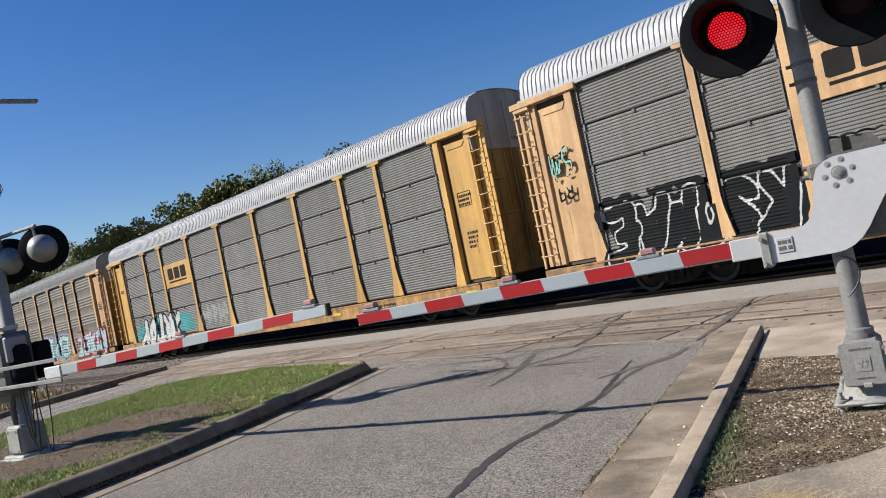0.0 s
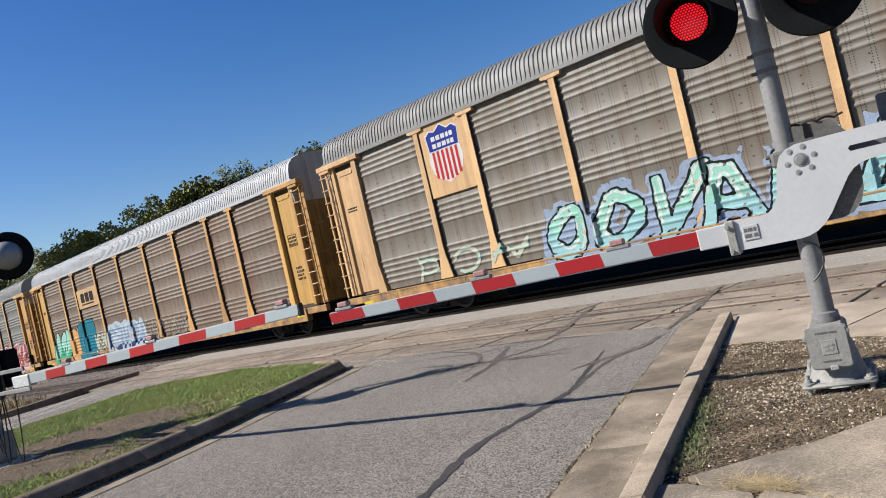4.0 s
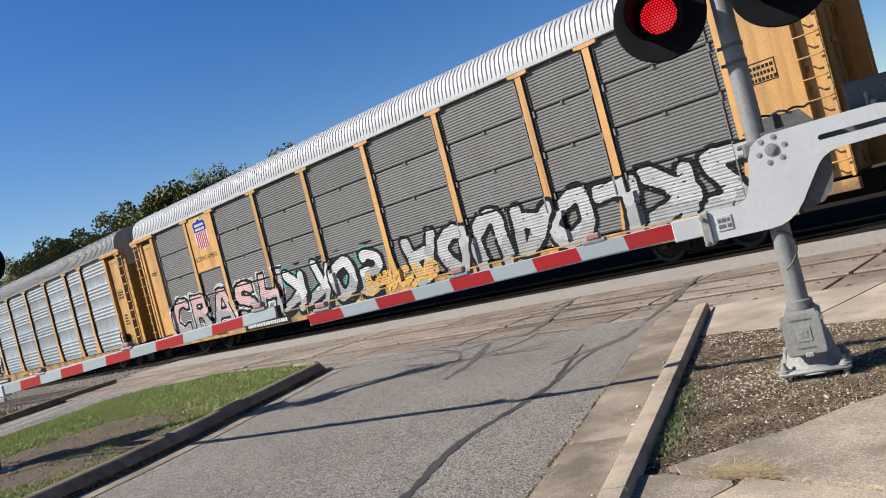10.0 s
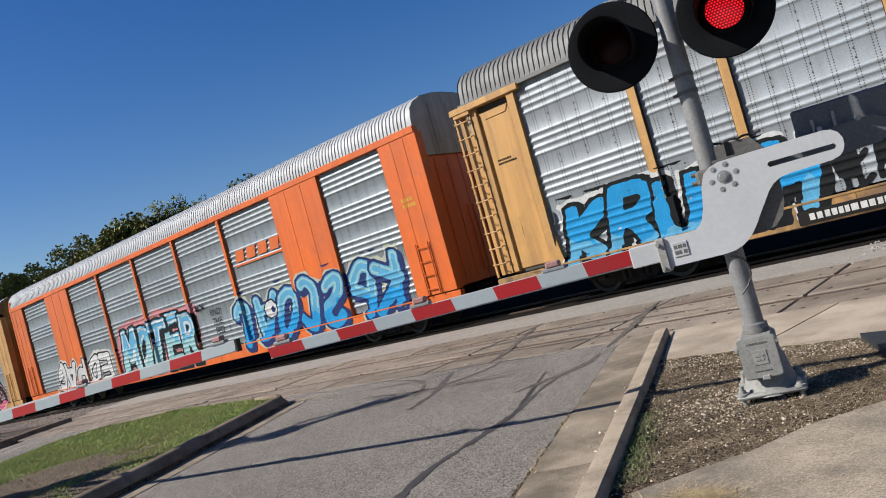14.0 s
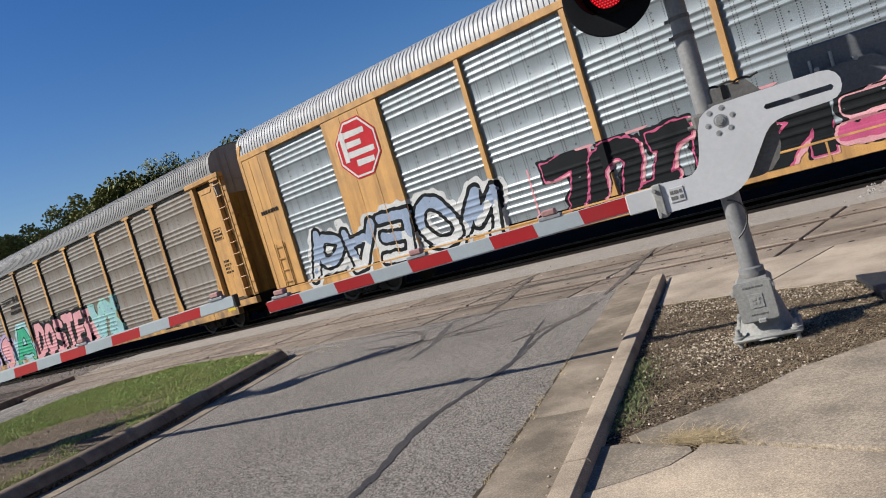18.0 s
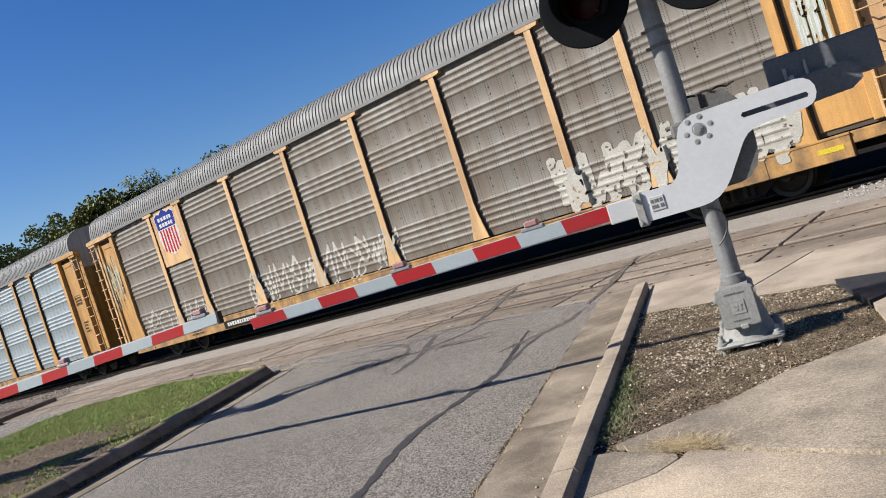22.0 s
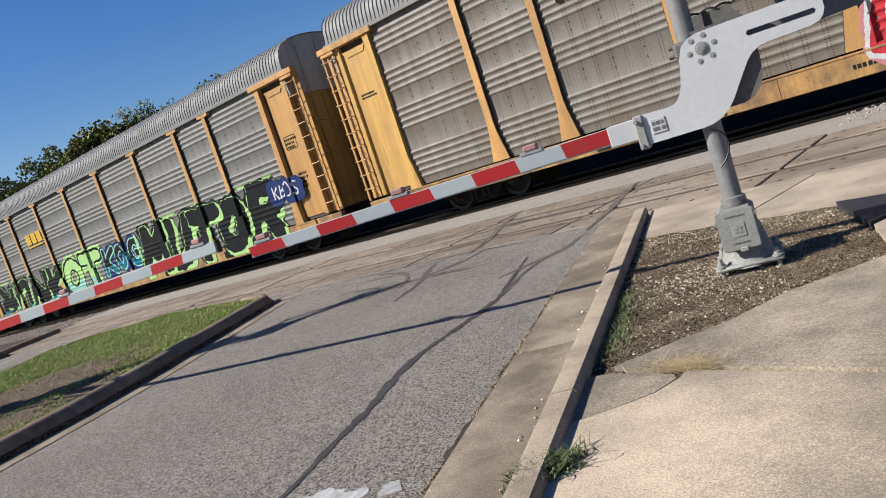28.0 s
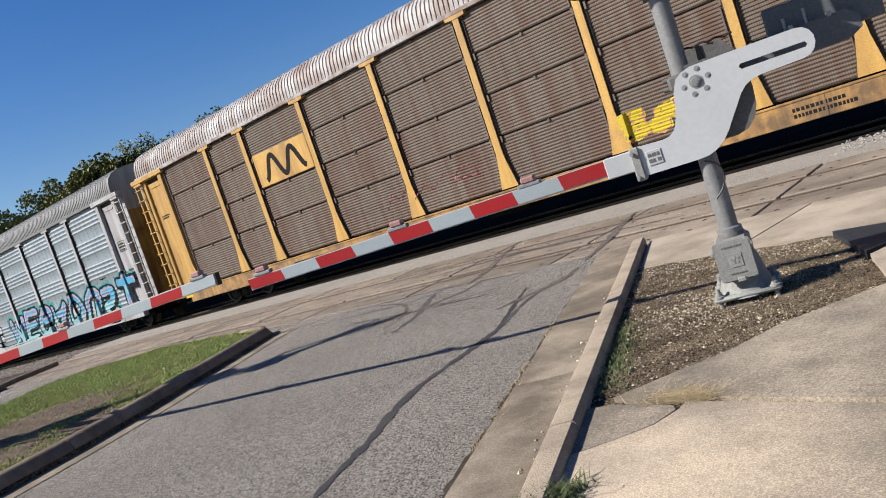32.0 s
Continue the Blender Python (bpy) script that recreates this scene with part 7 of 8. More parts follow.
# -- the cars --
SLIM_SHEETS = ((1.4, 4.02), (6.3, 9.1), (9.1, 12.1), (12.1, 15.12), (15.12, 18.1), (18.1, 21.0), (23.3, 25.9))
SLIM_POSTS = (9.1, 12.1, 15.12, 18.1)
CAR_BODY = {}
WHEELS = []


def add_running_gear(car):
    part("underframe", under_mesh(), car)
    for x in (3.3, 24.0):
        tr = part("truck", truck_mesh(), car, pose(x, 0, 0))
        tagged(part("coil_spring", spring_mesh(), tr), kind="stuff")
        for dx in (-0.9, 0.9):
            WHEELS.append((part("wheelset", wheelset_mesh(), tr, pose(dx, 0, 0.425)), car, x + dx))
    for m in (Matrix.Identity(4), pose(LONG, 0, 0, 0, 0, 180)):
        part("coupler", coupler_mesh(), car, m)
        part("brake_hose", hose_mesh(), car, m)
        part("uncoupling_lever", lever_mesh(), car, m)


def build_car(kind, sheet, paint, roof, label, end=None, ends=None, top=None, posts=POSTS):
    """One enclosed car carrier; kind: pressed or ribbed side sheets."""
    car = tagged(new("autorack_car"), label, "railway car", "cars of the train")
    end = end or paint
    turn = (Matrix.Identity(4), pose(LONG, 0, 0, 0, 0, 180))
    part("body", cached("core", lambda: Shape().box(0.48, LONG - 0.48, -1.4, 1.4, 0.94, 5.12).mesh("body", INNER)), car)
    for side, m in enumerate(turn):
        part("side_sill", sill_mesh(paint if paint is WHITE_TRIM else SILL), car, m, "grimy yellow sill")
        part("top_rail", cached(("toprail", roof.name), lambda: Shape().box(0.2, LONG - 0.2, -FACE - 0.02, -1.38, 5.04, 5.14, 0, 0.012).mesh("top_rail", top or roof)), car, m)
        edges = (1.8,) + posts + (25.5,)
        for i in range(9):
            a, b = edges[i], edges[i + 1]
            w = round(b - a, 2)
            if kind == "ribbed":
                for row in range(4):
                    part("side_panel", ribbed_panel(w, row, sheet), car, m @ pose(a, 0, 0))
            else:
                part("side_panel", pressed_panel(w, sheet), car, m @ pose(a, 0, 0))
        for x in posts:
            part("post", post_mesh(paint), car, m @ pose(x, 0, 0))
        for k in (0, 1):
            # the far end of a side is the near end mirrored
            q = m if k == 0 else m @ Matrix.Translation((LONG, 0, 0)) @ Matrix.Diagonal((-1, 1, 1, 1))
            part("end_post", end_post_mesh(end), car, q)
            part("end_panel", end_panel_mesh(end), car, q)
            part("header_beam", header_mesh(paint), car, q)
            lad = part("ladder", ladder_mesh(paint), car, q)
            for z in range(10):
                part("rung", rung_mesh(paint), lad, pose(0, 0, 1.28 + 0.385 * z))
    part("roof", roof_mesh(roof, 0.3, LONG - 0.3), car)
    for m in turn:
        part("end_hood", end_hood(END_GREY if roof is not ROOF_RUSTY else ROOF_GREY, 0.36), car, m)
        part("end_door", door_leaf(ends or END_BROWN), car, m)
        part("end_door", door_leaf(ends or END_BROWN), car, m @ Matrix.Diagonal((1, -1, 1, 1)))
        part("height_warning", cached("warn", lambda: font_mesh("EXCESS HEIGHT CAR", 0.135, SIGN_BLACK)), car, m @ pose(0.335, -0.72, 4.62, 90, 0, -90))
    add_running_gear(car)
    return car


def hand_brake(car, x=25.95):
    """A hand brake with its gear case, wheel and chain, low on the end panel."""
    case = part("hand_brake", Shape().box(x - 0.12, x + 0.12, -1.62, -1.43, 1.15, 1.5, 0, 0.03).box(x - 0.05, x + 0.05, -1.58, -1.44, 0.75, 1.16, 0, 0.01).mesh("hand_brake", UNDER), car, None, "black hand brake")
    rim = [(x + 0.26 * math.cos(2 * math.pi * k / 20), -1.68, 1.38 + 0.26 * math.sin(2 * math.pi * k / 20)) for k in range(21)]
    part("brake_wheel", Shape().tube(rim, 0.018, 6).rod((x - 0.26, -1.68, 1.38), (x + 0.26, -1.68, 1.38), 0.014, n=6).rod((x, -1.68, 1.12), (x, -1.68, 1.64), 0.014, n=6).rod((x, -1.7, 1.38), (x, -1.6, 1.38), 0.035, n=10).mesh("brake_wheel", UNDER, 40), case)
    part("brake_chain", Shape().tube([(x + 0.02, -1.5, 0.8), (x + 0.2, -1.5, 0.62), (x + 0.5, -1.45, 0.6)], 0.016, 5).mesh("brake_chain", UNDER), case)


def plate(car, x0, x1, z0, z1, mat, y=None):
    y = -SKIN - 0.06 if y is None else y
    part("sign_plate", Shape().box(x0, x1, y, y + 0.1, z0, z1, 0, 0.01).mesh("sign_plate", mat), car, None, "flat painted sign plate")
    return y - 0.001


def build_slim_car(paint, sheet, roof, label, hood):
    """A newer car carrier with slim posts, flush ends and two solid bays."""
    car = tagged(new("autorack_car"), label, "railway car", "cars of the train")
    turn = (Matrix.Identity(4), pose(LONG, 0, 0, 0, 0, 180))
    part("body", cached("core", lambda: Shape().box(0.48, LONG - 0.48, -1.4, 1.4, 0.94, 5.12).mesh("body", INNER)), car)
    for m in turn:
        part("side_sill", sill_mesh(paint), car, m)
        part("top_rail", Shape().box(0.02, LONG - 0.02, -FACE - 0.02, -1.38, 5.02, 5.2, 0, 0.015).mesh("top_rail", paint), car, m)
        for a, b in SLIM_SHEETS:
            part("side_panel", pressed_panel(round(b - a, 2), sheet), car, m @ pose(a, 0, 0))
        for x in SLIM_POSTS:
            part("post", post_mesh(paint, False), car, m @ pose(x, 0, 0))
        for a, b in ((0.0, 1.4), (4.02, 6.3), (21.0, 23.3), (25.9, LONG)):
            s = Shape().box(a, b, -FACE, -1.3, Z0 - 0.01, 5.04, 0, 0.012)
            for f in (0.34, 0.67):
                s.box(a + (b - a) * f - 0.012, a + (b - a) * f + 0.012, -FACE - 0.008, -FACE, Z0, 5.0)
            part("solid_bay", s.mesh("solid_bay", paint), car, m)
        for x in (0.55, LONG - 0.95):
            lad = part("grab_ladder", Shape().box(x - 0.02, x + 0.01, -FACE - 0.06, -FACE - 0.03, 0.95, 2.3).box(x + 0.4, x + 0.43, -FACE - 0.06, -FACE - 0.03, 0.95, 2.3).mesh("grab_ladder", paint), car, m)
            me = Shape().rod((x, -FACE - 0.05, 0), (x + 0.42, -FACE - 0.05, 0), 0.015, n=6).mesh("rung", paint)
            for z in range(4):
                part("rung", me, lad, pose(0, 0, 1.1 + 0.36 * z))
    part("roof", roof_mesh(roof, 0.02, LONG - 0.02), car)
    for m in turn:
        part("end_hood", end_hood(hood, 0.02, 0.08), car, m)
        for f in (1, -1):
            part("end_door", cached(("slimdoor", paint.name), lambda: Shape().box(0.1, 0.2, -1.45, -0.01, 0.98, 4.45, 0, 0.01).box(0.08, 0.11, -1.0, -0.95, 1.1, 4.3).box(0.08, 0.11, -0.5, -0.45, 1.1, 4.3).box(0.06, 0.11, -0.15, -0.05, 1.2, 3.0).mesh("end_door", ORANGE if paint is ORANGE else END_BROWN)), car, m @ Matrix.Diagonal((1, f, 1, 1)))
        part("corner_trim", Shape().prism([(0.0, 0.95), (0.14, 0.95), (0.14, 5.2), (0.3, 5.5), (0.16, 5.5), (0.0, 5.2)], -FACE - 0.012, -1.4).mesh("corner_trim", paint), car, m)
    add_running_gear(car)
    return car


GREY_ROOF, WHITE_ROOF = ROOF_GREY, ROOF_WHITE
F = -FACE - 0.002


def detail(car, seed, dark=SIGN_BLACK):
    """Small stencils, data boxes and yellow reflectors that every car wears."""
    stencil(car, 1.08, 3.55, 0.5, 0.16, -1.432, dark, 2, seed, "data_stencil")
    stencil(car, 26.2, 3.2, 0.52, 0.34, -1.432, dark, 3, seed + 1, "data_stencil")
    stencil(car, 26.25, 2.1, 0.4, 0.5, -1.432, dark, 4, seed + 2, "data_stencil")
    part("number_patch", cached("patch", lambda: Shape().box(6.95, 9.75, -FACE - 0.03, -FACE - 0.008, 0.52, 0.76).mesh("number_patch", SIGN_BLACK)), car, None, "black patch behind the car number")
    stencil(car, 8.35, 0.64, 2.4, 0.2, -FACE - 0.0305, SIGN_WHITE, 1, seed + 3, "car_number")
    stencil(car, 12.6, 0.68, 1.2, 0.13, -FACE - 0.0105, dark, 1, seed + 4, "load_stencil")
    stencil(car, 22.0, 0.68, 1.2, 0.22, -FACE - 0.0105, dark, 2, seed + 5, "load_stencil")
    stencil(car, 5.4, 0.66, 0.9, 0.2, -FACE - 0.0105, dark, 2, seed + 6, "load_stencil")
    me = cached("reflector", lambda: Shape().box(-0.22, 0.22, -FACE - 0.016, -FACE - 0.009, -0.045, 0.045).mesh("reflector", SPRAY["yellow"]))
    for x in (1.0, 7.2, 13.2, 19.4, 25.9):
        part("reflector", me, car, pose(x, 0, 0.7))
    s = Shape()
    for a, b, c, d in ((25.95, 26.45, 3.02, 3.04), (25.95, 26.45, 3.4, 3.42), (25.95, 25.97, 3.02, 3.42), (26.43, 26.45, 3.02, 3.42)):
        s.box(a, b, -1.434, -1.43, c, d)
    part("data_box", cached("databox", lambda: s.mesh("data_box", SIGN_BLACK)), car)


def words(car, text, size, x, z, y, mat, slant=0):
    part("lettering", font_mesh(text, size, mat), car, pose(x, y, z, 90, 0, 0))


CARS = []
# 0: white roof, black and white painting
c = build_car("ribbed", GREY_RIBBED, PEACH, WHITE_ROOF, "car carrier with ribbed grey panels and peach posts, heavily spray-painted", PEACH, posts=tuple(x + 0.28 for x in POSTS))
y = plate(c, 6.85, 9.4, 3.1, 4.12, PEACH)
block_logo(c, 8.2, 3.67, 2.0, 0.7, y, SIGN_BLACK)
spray(c, "ribbed", "~EAMOSK", 2.0, 6.3, 1.0, 2.05, "black", "white", aura="black", seed=11, thick=0.13, line=0.035, glow=0.14, edgy=0.6, slant=0.06, label="black and white bubble-lettered spray painting")
spray(c, "ribbed", "~zS", 0.72, 1.46, 2.95, 3.75, "mint", "black", seed=12, thick=0.02, line=0.03, glow=0.0, label="small green tag")
spray(c, "ribbed", "~PR", 0.85, 1.3, 2.45, 2.85, "black", "black", seed=13, thick=0.0, line=0.05, glow=0.0, label="small black tag")
detail(c, 100)
CARS.append(c)
# 1
c = build_car("ribbed", GREY_RIBBED, LEMON, WHITE_ROOF, "car carrier with ribbed grey panels, yellow posts and white roof")
y = plate(c, 6.53, 9.13, 3.08, 4.12, LEMON)
block_logo(c, 7.83, 3.66, 2.1, 0.72, y, SIGN_BLACK)
spray(c, "ribbed", 4, 2.1, 8.6, 1.1, 1.85, "teal", "teal", seed=24, thick=0.2, line=0.02, glow=0.0, wear=0.35, label="worn teal cloud of paint")
spray(c, "ribbed", "~YOTRK", 2.8, 7.1, 1.0, 2.0, "white", "black", seed=21, thick=0.14, line=0.06, glow=0.0, edgy=0.3, slant=0.1, drop="black", reach=0.05, label="white bubble spray painting on a teal cloud")
spray(c, "ribbed", 5, 9.45, 11.8, 1.15, 1.95, "grey", "pale", seed=22, thick=0.07, line=0.03, glow=0, label="faded pale tag")
detail(c, 110)
CARS.append(c)
# 2
c = build_car("pressed", TAN_PANEL, PEACH, GREY_ROOF, "car carrier with tan-grey corrugated panels and teal spray painting", PEACH)
y = plate(c, 4.5, 6.44, 3.1, 5.04, PEACH)
shield(c, 5.45, 4.2, 1.5, y)
spray(c, "pressed", "~OOVANTINE", 8.0, 20.0, 0.98, 2.08, "mint", "black", second="aqua", aura="steel", seed=31, thick=0.1, line=0.035, glow=0.1, edgy=0.9, slant=0.12, shine="white", wear=0.2, drop="steel", label="long mint and aqua spray painting")
spray(c, "pressed", "~ZERSK", 21.6, 26.3, 1.0, 1.95, "haze", "maroon", second="aqua", seed=32, thick=0.12, line=0.03, glow=0.09, edgy=1.0, slant=0.2, drop="maroon", reach=0.14, label="aqua and maroon spray painting")
spray(c, "pressed", 3, 3.0, 7.6, 1.1, 1.7, "pale", "teal", seed=33, thick=0.05, line=0.02, glow=0, label="faint tag")
detail(c, 120)
CARS.append(c)
# 3
c = build_car("pressed", BROWN_PANEL, YELLOW, WHITE_ROOF, "car carrier with rusty brown corrugated panels and yellow posts", LEMON)
y = plate(c, 6.5, 9.1, 3.15, 4.1, PEACH)
block_logo(c, 7.8, 3.65, 1.9, 0.66, y, SIGN_BLACK)
spray(c, "pressed", "~VOW", 1.75, 4.5, 0.95, 2.2, "mint", "black", second="green", seed=41, thick=0.16, line=0.04, glow=0.0, split=0.3, slant=0.1, label="mint bubble spray painting")
spray(c, "pressed", "OP", 4.5, 6.3, 0.95, 2.1, "orange", "black", seed=42, thick=0.27, line=0.03, label="orange round spray painting")
spray(c, "pressed", "OO", 5.7, 7.6, 0.95, 2.35, "deep_teal", "black", seed=43, thick=0.3, line=0.03, label="deep teal round spray painting")
spray(c, "pressed", "~JENCY", 9.3, 13.6, 1.0, 1.9, "steel", "haze", second="navy", aura="haze", seed=44, thick=0.11, line=0.06, glow=0.1, split=0.2, wear=0.18, slant=0.1, label="blue and white spray painting")
spray(c, "pressed", "~zSwz", 7.6, 9.2, 1.05, 1.85, "pale", "pale", seed=45, thick=0.03, line=0.03, glow=0, wear=0.1, label="pale scribbled tag")
spray(c, "pressed", "~ANUwz", 13.4, 17.8, 1.0, 1.9, "grey", "tan", seed=46, thick=0.0, line=0.035, glow=0, wear=0.3, label="white scribbles")
detail(c, 131)
CARS.append(c)
# 4
c = build_car("pressed", GREY_PANEL, YELLOW, GREY_ROOF, "car carrier with grey corrugated panels, yellow posts and red painting")
y = plate(c, 4.5, 6.44, 3.15, 5.04, YELLOW)
shield(c, 5.5, 4.22, 1.45, y)
words(c, "BUILDING  AMERICA", 0.5, 9.1, 4.4, -SKIN - 0.034, SIGN_BLACK)
spray(c, "pressed", "~RENHERS", 17.9, 25.6, 0.95, 2.2, "brick", "white", second="rose", aura="maroon", seed=51, thick=0.14, line=0.04, glow=0.045, split=0.12, slant=0.08, drop="blush", reach=0.08, label="red and pink bubble spray painting")
spray(c, "pressed", 7, 2.6, 7.0, 1.1, 1.6, "blush", "dim", seed=52, thick=0.05, line=0.03, glow=0, label="faded pale tag")
hand_brake(c)
detail(c, 140)
CARS.append(c)
# 5
c = build_car("ribbed", DARK_PANEL, YELLOW, WHITE_ROOF, "car carrier with ribbed dark grey panels and lettered spray painting")
y = plate(c, 4.5, 6.44, 3.0, 5.04, YELLOW)
shield(c, 5.5, 4.35, 1.15, y)
words(c, "BUILDING AMERICA", 0.24, 5.47, 3.4, y - 0.003, SIGN_BLACK)
spray(c, "ribbed", "CRASH", 1.7, 9.6, 1.02, 2.25, "blush", "black", second="grey", aura="white", seed=61, thick=0.1, edgy=1.0, line=0.06, glow=0.03, slant=0.1, wear=0.1, label="pink and grey lettered spray painting")
spray(c, "ribbed", "~KKOS", 9.6, 14.6, 1.0, 2.15, "white", "black", second="grey", aura="teal", seed=62, thick=0.11, line=0.06, glow=0.03, edgy=0.5, slant=0.15, wear=0.08, drop="black", reach=0.1, label="grey and teal spray painting")
spray(c, "ribbed", "~ADUAOLKZ", 15.6, 25.7, 1.0, 2.1, "silver", "black", second="grey", seed=63, thick=0.13, line=0.08, glow=0.05, edgy=0.5, slant=0.1, wear=0.16, label="large silver and black spray painting")
spray(c, "ribbed", 6, 13.7, 16.8, 0.98, 1.4, "orange", "yellow", seed=64, thick=0.12, wear=0.35, label="orange patches along the sill")
detail(c, 150)
CARS.append(c)
# 6
c = build_car("pressed", SILVER_PANEL, YELLOW, GREY_ROOF, "car carrier with silver corrugated panels and blue spray painting")
spray(c, "pressed", "KRUSH", 2.0, 7.5, 0.96, 2.12, "blue", "black", second="sky", aura="white", seed=71, edgy=0.9, thick=0.12, line=0.06, glow=0.05, split=0.25, slant=0.12, drop="black", reach=0.07, label="bright blue lettered spray painting")
spray(c, "pressed", "~zEzS", 7.7, 9.1, 1.1, 2.1, "black", "black", seed=72, thick=0.0, line=0.04, glow=0, label="black scribbled tag")
spray(c, "pressed", 3, 12.5, 17.5, 2.6, 2.95, "grey", "steel", seed=73, thick=0.12, line=0.05, glow=0, label="grey paint smears")
hand_brake(c)
detail(c, 160)
CARS.append(c)
# 7: orange
c = build_slim_car(ORANGE, STEEL_PANEL, WHITE_ROOF, "orange car carrier with blue-grey panels and bright spray paintings", END_GREY)
emblem_bars(c, "emblem_block", [[(a, 3.5), (a + 0.46, 3.5), (a + 0.56, 3.86), (a + 0.1, 3.86)] for a in (18.5, 19.12, 19.74, 20.36)], ORANGE)
emblem_bars(c, "emblem_rule", [[(18.4, 3.36), (21.0, 3.36), (21.0, 3.42), (18.4, 3.42)]], ORANGE)
spray(c, "slim", "MOTER", 9.5, 15.1, 0.95, 2.6, "sky", "black", second="aqua", aura="rose", seed=81, thick=0.11, edgy=0.9, line=0.045, glow=0.1, split=0.5, slant=0.12, shine="white", drop="black", reach=0.06, label="blue lettered spray painting with a pink cloud")
spray(c, "slim", "~GAPOE", 3.2, 8.4, 0.96, 2.0, "white", "black", aura="white", seed=82, thick=0.11, line=0.05, glow=0.05, slant=0.08, label="white and black spray painting")
spray(c, "slim", "~JAOCSPK", 17.4, 25.5, 0.96, 2.35, "sky", "navy", second="blue", aura="pale", seed=83, thick=0.11, line=0.05, glow=0.04, edgy=0.2, slant=0.12, shine="aqua", split=0.35, drop="navy", reach=0.07, wear=0.04, label="blue monster-like spray painting")
spray(c, "slim", "@", 19.15, 20.05, 1.4, 2.1, "white", "black", seed=87, thick=0.4, line=0.06, glow=0, edgy=0, label="white painted eye")
spray(c, "slim", "@", 19.6, 19.9, 1.58, 1.88, "navy", "navy", seed=88, thick=0.3, line=0.05, glow=0, edgy=0, label="dark pupil of the painted eye")
words(c, "END", 0.32, 16.6, 2.1, -SKIN - 0.036, SIGN_BLACK)
words(c, "THE", 0.32, 16.6, 1.78, -SKIN - 0.036, SIGN_BLACK)
words(c, "FED", 0.32, 16.65, 1.46, -SKIN - 0.036, SIGN_BLACK)
spray(c, "slim", "~zN", 15.4, 16.0, 2.3, 2.65, "black", "black", seed=84, thick=0.0, line=0.05, glow=0, label="black tag")
stencil(c, 26.5, 3.4, 0.5, 0.3, F - 0.002, SIGN_YELLOW, 2, 85)
stencil(c, 8.6, 0.66, 1.6, 0.2, -FACE - 0.0125, SIGN_WHITE, 1, 86, "car_number")
CARS.append(c)
# 8: yellow, slim
c = build_slim_car(YELLOW, STEEL_PANEL, WHITE_ROOF, "yellow car carrier with blue-grey panels and a red octagon emblem", END_BROWN)
octagon(c, 5.2, 4.02, 1.6, 1.6, F - 0.01)
octagon(c, 22.1, 4.02, 1.6, 1.6, F - 0.01)
spray(c, "slim", "~dAEOW", 1.7, 9.2, 0.95, 2.15, "steel", "black", second="white", aura="white", seed=91, thick=0.09, line=0.07, glow=0.07, edgy=0.2, slant=0.12, label="white and black bubble spray painting")
spray(c, "slim", "~LUICK", 10.2, 16.4, 0.95, 2.0, "black", "magenta", aura="black", seed=92, thick=0.15, line=0.025, glow=0.04, edgy=1.0, slant=0.15, drop="pink", reach=0.05, label="magenta and black spray painting")
spray(c, "slim", "~EOCKDO", 16.4, 25.4, 0.95, 2.0, "black", "pink", second="magenta", aura="black", seed=93, thick=0.13, line=0.03, glow=0.05, edgy=0.6, slant=0.1, split=0.3, drop="pink", reach=0.05, label="pink and black spray painting")
stencil(c, 0.8, 3.3, 0.9, 0.2, F - 0.01, SIGN_BLACK, 1, 94)
CARS.append(c)
# 9
c = build_car("pressed", TAN_PANEL, YELLOW, GREY_ROOF, "car carrier with brown-grey corrugated panels and pink spray painting")
emblem_bars(c, "emblem_stripe", [[(6.8, 3.7 + d), (8.0 + 2 * d, 3.75 + d), (8.0 + 2 * d, 3.79 + d), (6.8, 3.74 + d)] for d in (0.0, 0.1, 0.2)], SIGN_BLACK)
emblem_bars(c, "emblem_block", [[(8.2 + a, 3.72), (8.5 + a, 3.72), (8.56 + a, 3.98), (8.26 + a, 3.98)] for a in (0.0, 0.42)], SIGN_BLACK)
emblem_bars(c, "emblem_bar", [[(a, z), (a + 0.17, z), (a + 0.17, z + 0.15), (a, z + 0.15)] for z, n in ((3.42, 6), (3.18, 7)) for a in [9.1 - 0.22 * k for k in range(1, n + 1)]], SIGN_BLACK)
spray(c, "pressed", "$", 2.7, 4.5, 0.92, 2.15, "green", "black", aura="lilac", seed=101, thick=0.14, line=0.04, glow=0.1, edgy=0.0, slant=0.1, label="green spray painting on a lilac cloud")
spray(c, "pressed", "9", 5.0, 6.7, 0.92, 2.15, "pink", "black", aura="lilac", seed=102, thick=0.19, line=0.04, glow=0.14, label="pink round spray painting")
spray(c, "pressed", "A", 6.9, 9.2, 0.92, 2.3, "green", "black", aura="aqua", seed=103, thick=0.13, line=0.035, glow=0.16, edgy=1.0, label="green angular spray painting")
spray(c, "pressed", "DOSTER", 9.4, 16.0, 0.95, 2.3, "pink", "black", aura="black", seed=104, thick=0.115, line=0.06, glow=0.04, edgy=0.4, slant=0.1, drop="black", reach=0.07, label="large pink bubble spray painting")
spray(c, "pressed", "~VX", 15.7, 18.2, 1.0, 2.4, "aqua", "mint", seed=105, thick=0.13, line=0.05, glow=0.0, edgy=1.0, wear=0.25, label="aqua cloud")
detail(c, 191)
CARS.append(c)
